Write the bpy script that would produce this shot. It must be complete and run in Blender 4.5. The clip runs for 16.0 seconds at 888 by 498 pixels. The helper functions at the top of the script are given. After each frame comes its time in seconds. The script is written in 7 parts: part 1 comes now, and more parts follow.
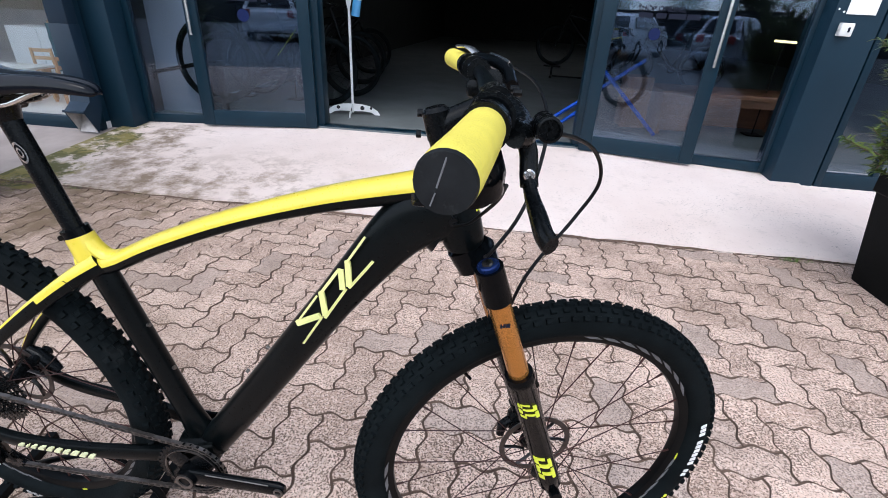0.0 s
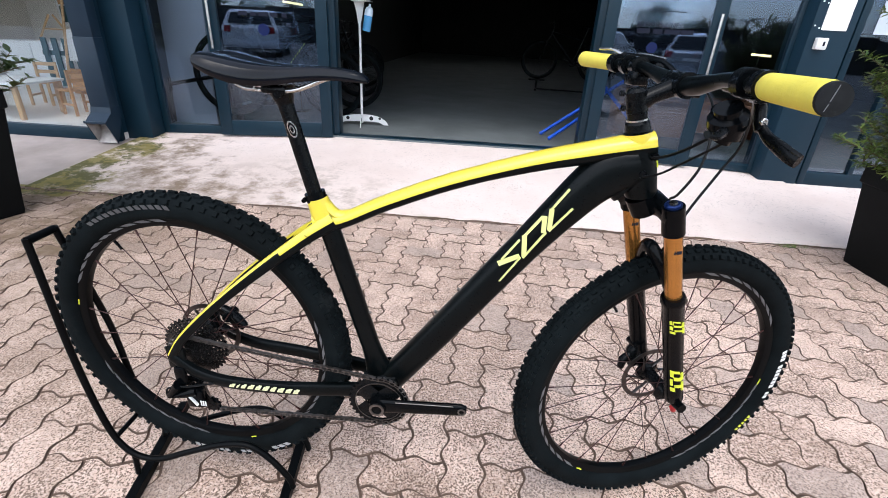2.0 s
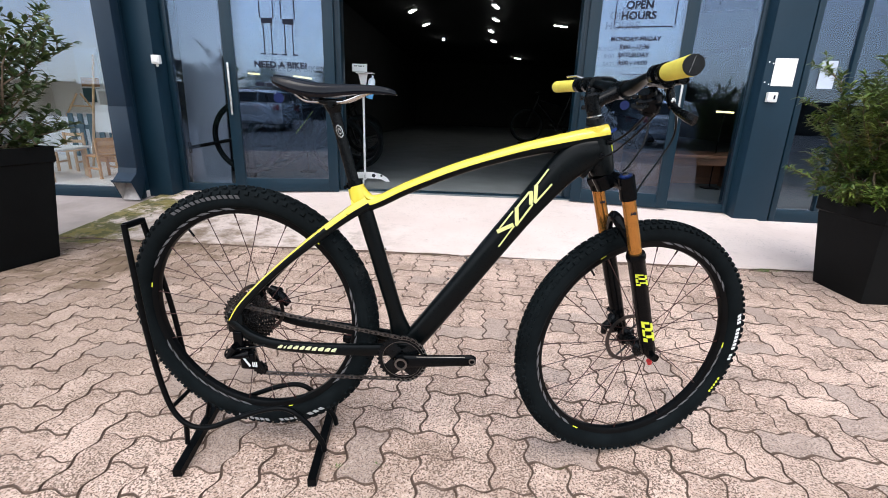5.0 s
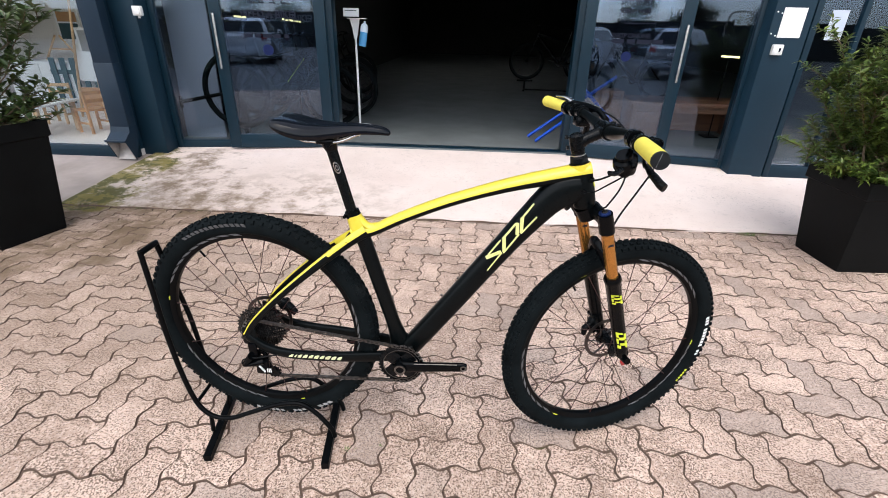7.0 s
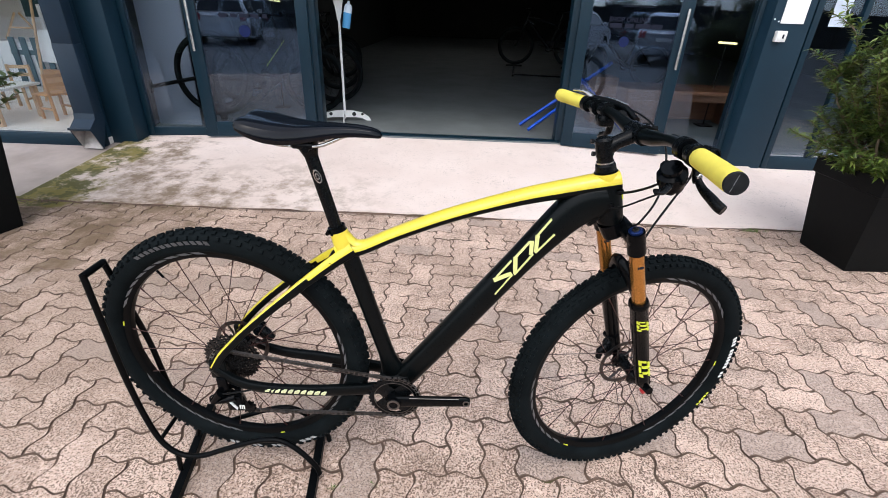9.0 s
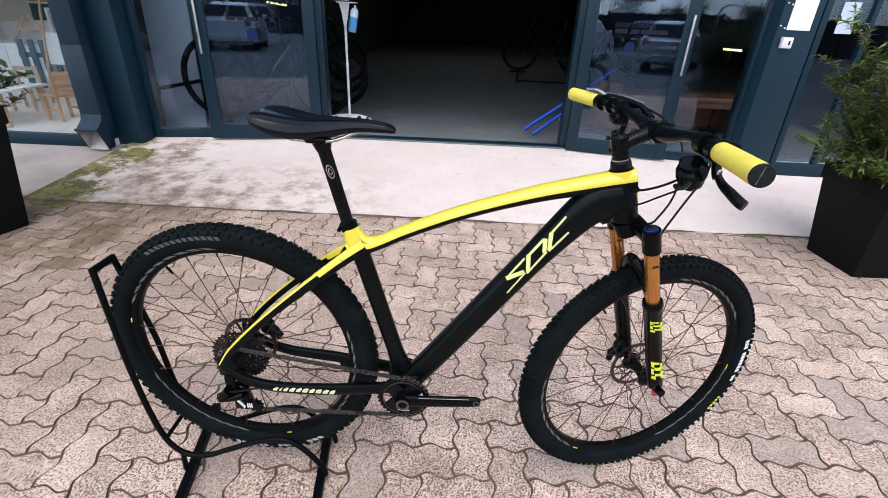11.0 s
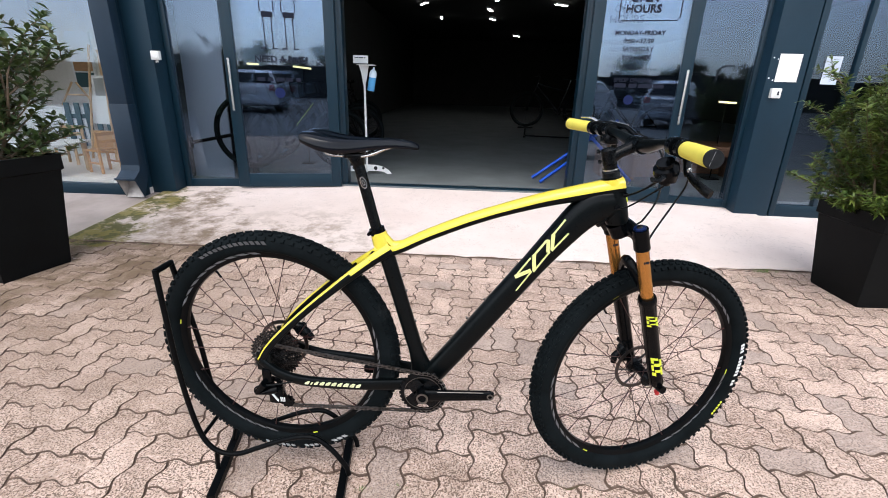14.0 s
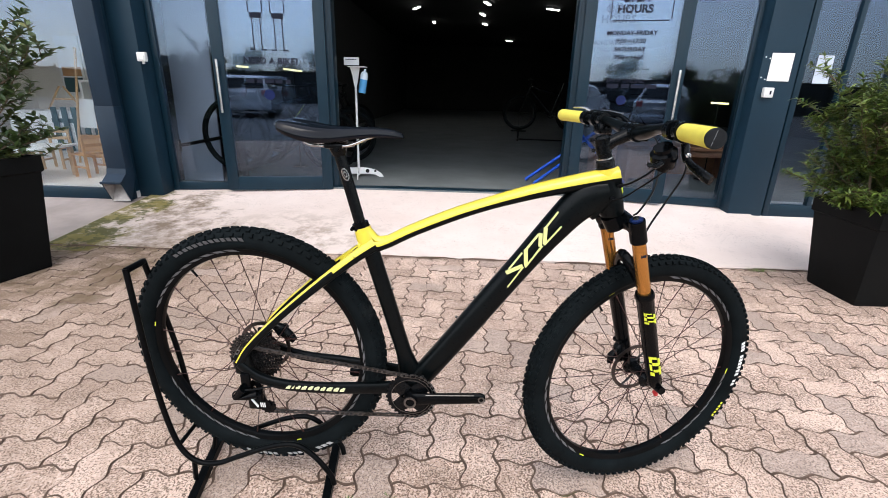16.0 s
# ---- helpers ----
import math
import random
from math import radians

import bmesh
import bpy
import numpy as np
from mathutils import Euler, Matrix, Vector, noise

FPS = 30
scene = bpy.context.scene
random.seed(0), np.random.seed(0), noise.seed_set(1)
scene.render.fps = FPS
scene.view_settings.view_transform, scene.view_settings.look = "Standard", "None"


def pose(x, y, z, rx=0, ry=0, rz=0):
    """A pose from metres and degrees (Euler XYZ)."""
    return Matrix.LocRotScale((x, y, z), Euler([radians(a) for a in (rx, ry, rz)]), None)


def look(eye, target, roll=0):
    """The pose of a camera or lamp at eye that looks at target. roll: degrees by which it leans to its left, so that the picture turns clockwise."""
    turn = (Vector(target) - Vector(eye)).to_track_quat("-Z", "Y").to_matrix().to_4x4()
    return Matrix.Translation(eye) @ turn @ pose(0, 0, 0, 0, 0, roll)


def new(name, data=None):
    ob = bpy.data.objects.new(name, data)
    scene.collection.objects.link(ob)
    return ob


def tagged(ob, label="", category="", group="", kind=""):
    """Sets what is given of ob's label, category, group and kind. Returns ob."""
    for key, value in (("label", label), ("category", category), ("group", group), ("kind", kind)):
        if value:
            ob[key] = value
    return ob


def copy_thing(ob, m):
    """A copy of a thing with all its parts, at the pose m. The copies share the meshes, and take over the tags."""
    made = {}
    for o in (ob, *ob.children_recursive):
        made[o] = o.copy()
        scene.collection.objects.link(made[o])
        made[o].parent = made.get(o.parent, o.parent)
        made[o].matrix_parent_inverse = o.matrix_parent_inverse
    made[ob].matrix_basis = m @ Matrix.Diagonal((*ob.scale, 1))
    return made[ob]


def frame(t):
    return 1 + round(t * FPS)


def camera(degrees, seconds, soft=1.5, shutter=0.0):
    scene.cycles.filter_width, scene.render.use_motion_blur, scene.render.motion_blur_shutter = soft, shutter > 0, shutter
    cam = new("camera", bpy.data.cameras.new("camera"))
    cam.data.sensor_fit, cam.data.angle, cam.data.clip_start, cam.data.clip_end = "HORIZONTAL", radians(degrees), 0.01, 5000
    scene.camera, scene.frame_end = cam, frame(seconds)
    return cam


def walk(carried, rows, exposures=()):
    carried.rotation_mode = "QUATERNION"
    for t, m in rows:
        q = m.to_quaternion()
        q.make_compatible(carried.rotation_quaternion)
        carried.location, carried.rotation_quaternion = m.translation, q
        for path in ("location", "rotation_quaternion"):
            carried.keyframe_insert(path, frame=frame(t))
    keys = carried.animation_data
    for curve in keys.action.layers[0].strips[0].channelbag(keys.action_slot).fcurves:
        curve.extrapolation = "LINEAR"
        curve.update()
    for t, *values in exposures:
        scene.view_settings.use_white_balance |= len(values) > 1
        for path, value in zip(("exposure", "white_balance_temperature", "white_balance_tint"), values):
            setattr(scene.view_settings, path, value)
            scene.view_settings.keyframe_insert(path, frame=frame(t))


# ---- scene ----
cam = camera(88.0, 16.0, soft=0.9)
PATH = [
    (0, (0.4375, -0.6360, 1.1355), (0.2400, 1.1320, 0.2270), 3.10),
    (0.5, (0.3972, -0.6900, 1.1290), (0.2870, 1.1480, 0.3520), 4.35),
    (1, (0.3140, -0.7560, 1.0950), (0.2200, 1.1040, 0.3670), 4.12),
    (1.5, (0.2073, -0.8623, 1.0952), (0.1049, 0.9798, 0.3229), 3.78),
    (2, (0.0942, -0.8931, 1.1029), (0.0013, 0.9144, 0.2517), 3.23),
    (2.5, (0.0826, -0.9121, 1.1230), (0.0058, 0.9102, 0.3024), 2.75),
    (3, (0.1163, -1.0801, 1.0650), (0.0307, 0.7998, 0.3878), 1.80),
    (3.5, (0.1096, -1.1702, 1.0435), (0.0170, 0.7418, 0.4642), 1.74),
    (6, (0.0775, -1.2012, 0.9682), (-0.0177, 0.7059, 0.3734), 1.82),
    (6.5, (0.0807, -1.1968, 1.0507), (0.0004, 0.6700, 0.3377), 2.06),
    (7, (0.0924, -1.2010, 1.2528), (0.0171, 0.6030, 0.3927), 1.53),
    (7.5, (0.0929, -1.1805, 1.3234), (0.0299, 0.6060, 0.4264), 1.21),
    (8, (0.0823, -1.1078, 1.3021), (0.0439, 0.6701, 0.3869), 1.35),
    (10.5, (0.0195, -0.9735, 1.2129), (0.0116, 0.8080, 0.3038), 2.71),
    (11, (0.0249, -1.0066, 1.2265), (0.0048, 0.7831, 0.3341), 2.58),
    (11.5, (0.0253, -1.0350, 1.2031), (-0.0018, 0.7736, 0.3498), 2.48),
    (12, (0.0201, -1.0652, 1.1842), (-0.0123, 0.7619, 0.3712), 2.38),
    (12.5, (0.0167, -1.1079, 1.1866), (-0.0330, 0.7385, 0.4195), 1.94),
    (13, (0.0230, -1.1532, 1.1806), (-0.0372, 0.7096, 0.4551), 1.91),
    (13.5, (0.0259, -1.2018, 1.1639), (-0.0514, 0.6781, 0.4857), 1.73),
    (14, (0.0208, -1.1937, 1.1673), (-0.0587, 0.6873, 0.4923), 1.65),
    (14.5, (0.0264, -1.1818, 1.1641), (-0.0493, 0.7043, 0.5031), 1.49),
    (15, (0.0290, -1.1734, 1.1540), (-0.0430, 0.7196, 0.5126), 1.27),
    (15.5, (0.0356, -1.1620, 1.1355), (-0.0296, 0.7295, 0.4889), 1.38),
    (16, (0.0378, -1.1468, 1.1249), (-0.0201, 0.7427, 0.4719), 1.43),
]
EXPOSURES = [(0.0, 1.02, 6050, 10), (1.0, 1.16, 6150, 10), (2.0, 1.17, 6250, 10), (3.0, 1.09, 6300, 10), (6.0, 1.17, 6550, 10), (7.0, 1.13, 6600, 10), (8.0, 1.05, 6700, 10),
             (10.5, 1.03, 6200, 10), (11.5, 1.05, 6200, 10), (12.5, 1.11, 6250, 10), (14.5, 1.17, 6550, 10), (16.0, 1.17, 6600, 10)]
walk(cam, [(t, look(eye, target, roll)) for t, eye, target, roll in PATH], EXPOSURES)

# ---------------------------------------------------------------- world and light
world = bpy.data.worlds.new("sky")
scene.world = world
world.use_nodes = True
wn, wl = world.node_tree.nodes, world.node_tree.links
wn.clear()
sky = wn.new("ShaderNodeTexSky")
sky.sky_type, sky.sun_disc = "NISHITA", False
sky.sun_elevation, sky.sun_rotation = radians(58), radians(200)
sky.dust_density, sky.ozone_density = 1.6, 2.0
calm = wn.new("ShaderNodeHueSaturation")
calm.inputs["Saturation"].default_value = 0.42
back = wn.new("ShaderNodeBackground")
back.inputs["Strength"].default_value = 0.175
wout = wn.new("ShaderNodeOutputWorld")
wl.new(sky.outputs["Color"], calm.inputs["Color"])
wl.new(calm.outputs["Color"], back.inputs["Color"])
wl.new(back.outputs["Background"], wout.inputs["Surface"])
sun = new("sun", bpy.data.lights.new("sun", "SUN"))
sun.data.energy, sun.data.angle, sun.data.color = 0.5, radians(25), (1.0, 0.96, 0.91)
sun.matrix_world = look((2.0, -6.0, 11.0), (0, 0, 0))


# ---------------------------------------------------------------- materials
def rgb(c):
    return (*c, 1.0)


def base_material(name):
    m = bpy.data.materials.new(name)
    m.use_nodes = True
    n, l = m.node_tree.nodes, m.node_tree.links
    return m, n, l, n["Principled BSDF"]


def mixed(n, l, fac, a, b, mode="MIX"):
    x = n.new("ShaderNodeMix")
    x.data_type, x.blend_type = "RGBA", mode
    for key, value in ((0, fac), (6, a), (7, b)):
        if hasattr(value, "is_linked") or hasattr(value, "links"):
            l.new(value, x.inputs[key])
        elif key == 0:
            x.inputs[0].default_value = value
        else:
            x.inputs[key].default_value = rgb(value)
    return x.outputs[2]


def ramp(n, l, source, low, high):
    r = n.new("ShaderNodeMapRange")
    r.inputs["From Min"].default_value, r.inputs["From Max"].default_value = low, high
    l.new(source, r.inputs["Value"])
    return r.outputs["Result"]


def grain(n, l, where, scale, detail=4.0, rough=0.6):
    t = n.new("ShaderNodeTexNoise")
    t.inputs["Scale"].default_value, t.inputs["Detail"].default_value, t.inputs["Roughness"].default_value = scale, detail, rough
    l.new(where, t.inputs["Vector"])
    return t.outputs["Fac"]


def raise_by(n, l, bsdf, height, strength, distance):
    b = n.new("ShaderNodeBump")
    b.inputs["Strength"].default_value, b.inputs["Distance"].default_value = strength, distance
    l.new(height, b.inputs["Height"])
    l.new(b.outputs["Normal"], bsdf.inputs["Normal"])


def surface(name, colour, rough=0.5, metal=0.0, vary=0.18, scale=14.0, fine=160.0, bump=0.15, coat=0.0, wear=None, spec=0.5):
    """A plain surface with variation at two scales."""
    m, n, l, p = base_material(name)
    pos = n.new("ShaderNodeNewGeometry").outputs["Position"]
    big, small = grain(n, l, pos, scale), grain(n, l, pos, fine, 2.0)
    dark = tuple(c * (1 - vary) for c in colour)
    light = tuple(min(1.0, c * (1 + vary)) for c in colour)
    col = mixed(n, l, ramp(n, l, big, 0.3, 0.7), dark, light)
    if wear:
        col = mixed(n, l, ramp(n, l, grain(n, l, pos, scale * 0.6, 8.0, 0.75), 0.60, 0.68), col, wear)
    l.new(col, p.inputs["Base Color"])
    rr = n.new("ShaderNodeMapRange")
    rr.inputs["To Min"].default_value, rr.inputs["To Max"].default_value = max(0.02, rough - 0.08), min(1.0, rough + 0.08)
    l.new(small, rr.inputs["Value"])
    l.new(rr.outputs["Result"], p.inputs["Roughness"])
    p.inputs["Metallic"].default_value = metal
    p.inputs["Coat Weight"].default_value = coat
    p.inputs["Specular IOR Level"].default_value = spec
    if bump:
        raise_by(n, l, p, small, bump, 0.002)
    return m


def paver_material(name, island):
    """Washed concrete with brown grit; each stone has its own shade and share of grit."""
    m, n, l, p = base_material(name)
    geo = n.new("ShaderNodeNewGeometry")
    pos = geo.outputs["Position"]
    own = geo.outputs["Random Per Island"] if island else n.new("ShaderNodeObjectInfo").outputs["Random"]
    col = mixed(n, l, own, (0.500, 0.345, 0.268), (0.770, 0.565, 0.457))
    pale = ramp(n, l, grain(n, l, pos, 75.0, 4.0, 0.7), 0.46, 0.60)
    col = mixed(n, l, times(n, l, pale, 0.8), col, (0.880, 0.695, 0.585))
    worn = ramp(n, l, grain(n, l, pos, 7.0, 8.0, 0.78), 0.49, 0.64)
    col = mixed(n, l, times(n, l, worn, 0.46), col, (0.240, 0.160, 0.118))
    bright = ramp(n, l, grain(n, l, pos, 10.0, 6.0, 0.7), 0.54, 0.68)
    col = mixed(n, l, times(n, l, bright, 0.50), col, (0.850, 0.670, 0.560))
    # grit: brown pebbles of 3 to 6 mm, thick in places and thin in others
    thick = n.new("ShaderNodeMapRange")
    thick.inputs["From Min"].default_value, thick.inputs["From Max"].default_value = 0.30, 0.70
    thick.inputs["To Min"].default_value, thick.inputs["To Max"].default_value = -0.055, 0.050
    l.new(grain(n, l, pos, 5.0, 4.0, 0.65), thick.inputs["Value"])
    more = n.new("ShaderNodeMath")
    l.new(grain(n, l, pos, 165.0, 2.5, 0.65), more.inputs[0])
    l.new(thick.outputs["Result"], more.inputs[1])
    grit = ramp(n, l, more.outputs[0], 0.520, 0.560)
    col = mixed(n, l, times(n, l, grit, 0.92), col, (0.105, 0.062, 0.043))
    fine = ramp(n, l, grain(n, l, pos, 260.0, 2.0, 0.6), 0.56, 0.64)
    col = mixed(n, l, times(n, l, fine, 0.55), col, (0.230, 0.150, 0.112))
    blot = ramp(n, l, grain(n, l, pos, 1.3, 5.0, 0.65), 0.46, 0.66)
    col = mixed(n, l, times(n, l, blot, 0.34), col, (0.210, 0.142, 0.102))
    odd = n.new("ShaderNodeTexWhiteNoise")
    odd.noise_dimensions = "1D"
    l.new(own, odd.inputs["W"])
    col = mixed(n, l, times(n, l, ramp(n, l, odd.outputs["Value"], 0.84, 0.90), 0.42), col, (0.300, 0.245, 0.215))
    damp = times(n, l, near_point(n, l, pos, -2.9, 1.3, 2.2), ramp(n, l, own, 0.55, 0.10))
    col = mixed(n, l, times(n, l, damp, 0.55), col, (0.165, 0.112, 0.074))
    l.new(moss_mix(n, l, pos, col), p.inputs["Base Color"])
    p.inputs["Roughness"].default_value = 0.88
    raise_by(n, l, p, grain(n, l, pos, 190.0, 3.0), 0.6, 0.003)
    return m


def near_point(n, l, pos, x, y, radius):
    """1 at a spot on the ground, falling to 0 at the radius."""
    flat = n.new("ShaderNodeVectorMath")
    flat.operation = "MULTIPLY"
    flat.inputs[1].default_value = (1, 1, 0)
    l.new(pos, flat.inputs[0])
    d = n.new("ShaderNodeVectorMath")
    d.operation = "DISTANCE"
    d.inputs[1].default_value = (x, y, 0)
    l.new(flat.outputs["Vector"], d.inputs[0])
    r = n.new("ShaderNodeMapRange")
    r.interpolation_type = "SMOOTHSTEP"
    r.inputs["From Min"].default_value, r.inputs["From Max"].default_value = radius, radius * 0.15
    l.new(d.outputs["Value"], r.inputs["Value"])
    return r.outputs["Result"]


def times(n, l, a, b):
    x = n.new("ShaderNodeMath")
    x.operation, x.use_clamp = "MULTIPLY", True
    for i, v in enumerate((a, b)):
        if isinstance(v, float):
            x.inputs[i].default_value = v
        else:
            l.new(v, x.inputs[i])
    return x.outputs[0]


def patch_at(n, l, noise, near, low, high):
    """A stain with a ragged rim of its own: the spot's fall-off, broken up by noise."""
    x = n.new("ShaderNodeMath")
    x.operation = "MULTIPLY_ADD"
    x.inputs[1].default_value, x.inputs[2].default_value = 5.0, -2.5
    l.new(noise, x.inputs[0])
    y = n.new("ShaderNodeMath")
    l.new(x.outputs[0], y.inputs[0])
    l.new(near, y.inputs[1])
    return times(n, l, ramp(n, l, y.outputs[0], low, high), ramp(n, l, near, 0.02, 0.20))


def widest(n, l, parts):
    a = parts[0]
    for b in parts[1:]:
        x = n.new("ShaderNodeMath")
        x.operation = "MAXIMUM"
        l.new(a, x.inputs[0])
        l.new(b, x.inputs[1])
        a = x.outputs[0]
    return a


def moss_mix(n, l, pos, col):
    """Moss and damp grime that grew out of the corner by the rain pipe."""
    wide = ramp(n, l, grain(n, l, pos, 0.9, 6.0, 0.6), 0.22, 0.55)
    damp = times(n, l, near_point(n, l, pos, -3.0, 0.6, 3.9), wide)
    col = mixed(n, l, times(n, l, damp, 0.50), col, (0.190, 0.132, 0.086))
    rough = grain(n, l, pos, 4.2, 9.0, 0.70)
    stains = widest(n, l, [near_point(n, l, pos, *q) for q in ((-2.20, 1.30, 0.55), (-2.16, 1.58, 0.42), (-2.45, 1.10, 0.60), (-2.75, 1.65, 0.75), (-2.62, 1.95, 0.55), (-1.95, 1.95, 0.85), (-2.45, 2.70, 0.75), (-2.25, 2.30, 0.60))])
    col = mixed(n, l, times(n, l, patch_at(n, l, rough, stains, 0.50, 1.30), 0.85), col, (0.135, 0.088, 0.046))
    green = widest(n, l, [near_point(n, l, pos, *q) for q in ((-2.90, 1.99, 0.50), (-2.70, 2.05, 0.42), (-2.84, 2.42, 0.45), (-3.05, 2.85, 0.50), (-2.92, 3.20, 0.40), (-2.75, 2.75, 0.45))])
    tuft = grain(n, l, pos, 5.6, 9.0, 0.72)
    col = mixed(n, l, times(n, l, patch_at(n, l, tuft, green, 0.40, 1.05), 0.92), col, (0.150, 0.122, 0.016))
    return mixed(n, l, times(n, l, patch_at(n, l, grain(n, l, pos, 9.0, 8.0, 0.72), green, 0.75, 1.10), 0.90), col, (0.062, 0.062, 0.008))


def slab_material():
    m, n, l, p = base_material("pale_concrete")
    pos = n.new("ShaderNodeNewGeometry").outputs["Position"]
    col = mixed(n, l, ramp(n, l, grain(n, l, pos, 1.7, 7.0, 0.62), 0.30, 0.70), (0.68, 0.560, 0.506), (0.78, 0.668, 0.612))
    col = mixed(n, l, times(n, l, ramp(n, l, grain(n, l, pos, 9.0, 8.0, 0.7), 0.56, 0.72), 0.55), col, (0.50, 0.425, 0.38))
    col = mixed(n, l, times(n, l, ramp(n, l, grain(n, l, pos, 60.0, 3.0), 0.62, 0.70), 0.5), col, (0.36, 0.31, 0.28))
    spots = times(n, l, ramp(n, l, grain(n, l, pos, 95.0, 2.0), 0.63, 0.68), ramp(n, l, grain(n, l, pos, 2.2, 3.0), 0.48, 0.62))
    col = mixed(n, l, times(n, l, spots, 0.8), col, (0.20, 0.165, 0.14))
    edge = times(n, l, near_point(n, l, pos, -1.25, 1.92, 1.15), ramp(n, l, grain(n, l, pos, 5.5, 8.0, 0.72), 0.47, 0.62))
    col = mixed(n, l, times(n, l, edge, 0.75), col, (0.215, 0.150, 0.100))
    l.new(moss_mix(n, l, pos, col), p.inputs["Base Color"])
    p.inputs["Roughness"].default_value = 0.85
    raise_by(n, l, p, grain(n, l, pos, 70.0, 6.0), 0.35, 0.003)
    return m


def glass_material(name, tint=(0.86, 0.90, 0.92), low=0.074):
    m, n, l, p = base_material(name)
    n.remove(p)
    clear = n.new("ShaderNodeBsdfTransparent")
    clear.inputs["Color"].default_value = rgb(tint)
    shine = n.new("ShaderNodeBsdfGlossy")
    shine.inputs["Roughness"].default_value = 0.0
    shine.inputs["Color"].default_value = (0.55, 0.70, 0.96, 1)
    lw = n.new("ShaderNodeLayerWeight")
    power = n.new("ShaderNodeMath")
    power.operation = "POWER"
    power.inputs[1].default_value = 4.0
    l.new(lw.outputs["Facing"], power.inputs[0])
    r = n.new("ShaderNodeMapRange")
    r.inputs["To Min"].default_value, r.inputs["To Max"].default_value = low, 0.95
    l.new(power.outputs[0], r.inputs["Value"])
    mix = n.new("ShaderNodeMixShader")
    l.new(r.outputs["Result"], mix.inputs[0])
    l.new(clear.outputs[0], mix.inputs[1])
    l.new(shine.outputs[0], mix.inputs[2])
    l.new(mix.outputs[0], n["Material Output"].inputs["Surface"])
    return m


def glow(name, colour, strength):
    m, n, l, p = base_material(name)
    p.inputs["Base Color"].default_value = rgb(colour)
    p.inputs["Emission Color"].default_value = rgb(colour)
    p.inputs["Emission Strength"].default_value = strength
    return m


def wood_material(name, a, b, rough=0.5):
    m, n, l, p = base_material(name)
    pos = n.new("ShaderNodeNewGeometry").outputs["Position"]
    stretch = n.new("ShaderNodeMapping")
    stretch.inputs["Scale"].default_value = (3.0, 22.0, 22.0)
    l.new(pos, stretch.inputs["Vector"])
    col = mixed(n, l, ramp(n, l, grain(n, l, stretch.outputs["Vector"], 1.6, 6.0), 0.3, 0.7), a, b)
    l.new(col, p.inputs["Base Color"])
    p.inputs["Roughness"].default_value = rough
    raise_by(n, l, p, grain(n, l, stretch.outputs["Vector"], 5.0), 0.15, 0.002)
    return m


def leaf_material(name, a, b):
    m, n, l, p = base_material(name)
    geo = n.new("ShaderNodeNewGeometry")
    col = mixed(n, l, geo.outputs["Random Per Island"], a, b)
    col = mixed(n, l, ramp(n, l, grain(n, l, geo.outputs["Position"], 6.0), 0.55, 0.75), col, (0.16, 0.15, 0.03))
    l.new(col, p.inputs["Base Color"])
    p.inputs["Roughness"].default_value = 0.45
    p.inputs["Subsurface Weight"].default_value = 0.0
    return m


YELLOW = surface("yellow_paint", (0.75, 0.605, 0.052), 0.30, 0, 0.06, 9, 220, 0.03, 0.5)
CARBON = surface("satin_black_carbon", (0.0018, 0.0030, 0.0034), 0.30, 0, 0.3, 12, 260, 0.03, spec=0.13)
GLOSS = surface("gloss_black", (0.0018, 0.0024, 0.0030), 0.16, 0, 0.2, 12, 200, 0.02, spec=0.10)
BLACK = surface("black_anodised_alloy", (0.0030, 0.0038, 0.0045), 0.26, 0.10, 0.3, 20, 240, 0.05, spec=0.15)
STEEL_BLACK = surface("black_powder_coated_steel", (0.0018, 0.0024, 0.0028), 0.42, 0, 0.35, 18, 200, 0.1, spec=0.08)
RUBBER = surface("tyre_rubber", (0.0045, 0.0066, 0.0074), 0.70, 0, 0.35, 16, 240, 0.25, wear=(0.010, 0.012, 0.0125), spec=0.05)
RIM = surface("rim_black", (0.0016, 0.0022, 0.0026), 0.34, 0, 0.3, 16, 200, 0.04, spec=0.10)
SPOKE = surface("spoke_dark_steel", (0.055, 0.022, 0.020), 0.35, 0.6, 0.2, 30, 200, 0.0)
SILVER = surface("polished_alloy", (0.62, 0.61, 0.60), 0.25, 1.0, 0.1, 30, 260, 0.03)
CHAIN = surface("chain_steel", (0.16, 0.145, 0.135), 0.34, 0.9, 0.35, 60, 300, 0.05)
DARK_STEEL = surface("dark_oiled_steel", (0.048, 0.047, 0.047), 0.26, 0.85, 0.35, 60, 300, 0.05)
GOLD = surface("gold_stanchion_coating", (0.52, 0.235, 0.055), 0.22, 0.75, 0.08, 14, 260, 0.02)
BLUE_ALLOY = surface("blue_anodised", (0.006, 0.022, 0.105), 0.3, 0.6, 0.2, 30, 200, 0.0)
GRIP = surface("yellow_foam_grip", (0.72, 0.61, 0.085), 0.75, 0, 0.10, 20, 420, 0.5)
CAP = surface("scuffed_black_end_plug", (0.010, 0.011, 0.012), 0.6, 0, 0.4, 40, 300, 0.08, wear=(0.030, 0.032, 0.033), spec=0.15)
DECAL_PALE = surface("pale_yellow_decal", (0.76, 0.77, 0.30), 0.4, 0, 0.05, 20, 200, 0.0)
DECAL_YELLOW = surface("fluo_decal", (0.72, 0.78, 0.05), 0.4, 0, 0.08, 20, 200, 0.0)
DECAL_GREY = surface("grey_decal", (0.060, 0.060, 0.062), 0.5, 0, 0.1, 30, 200, 0.0)
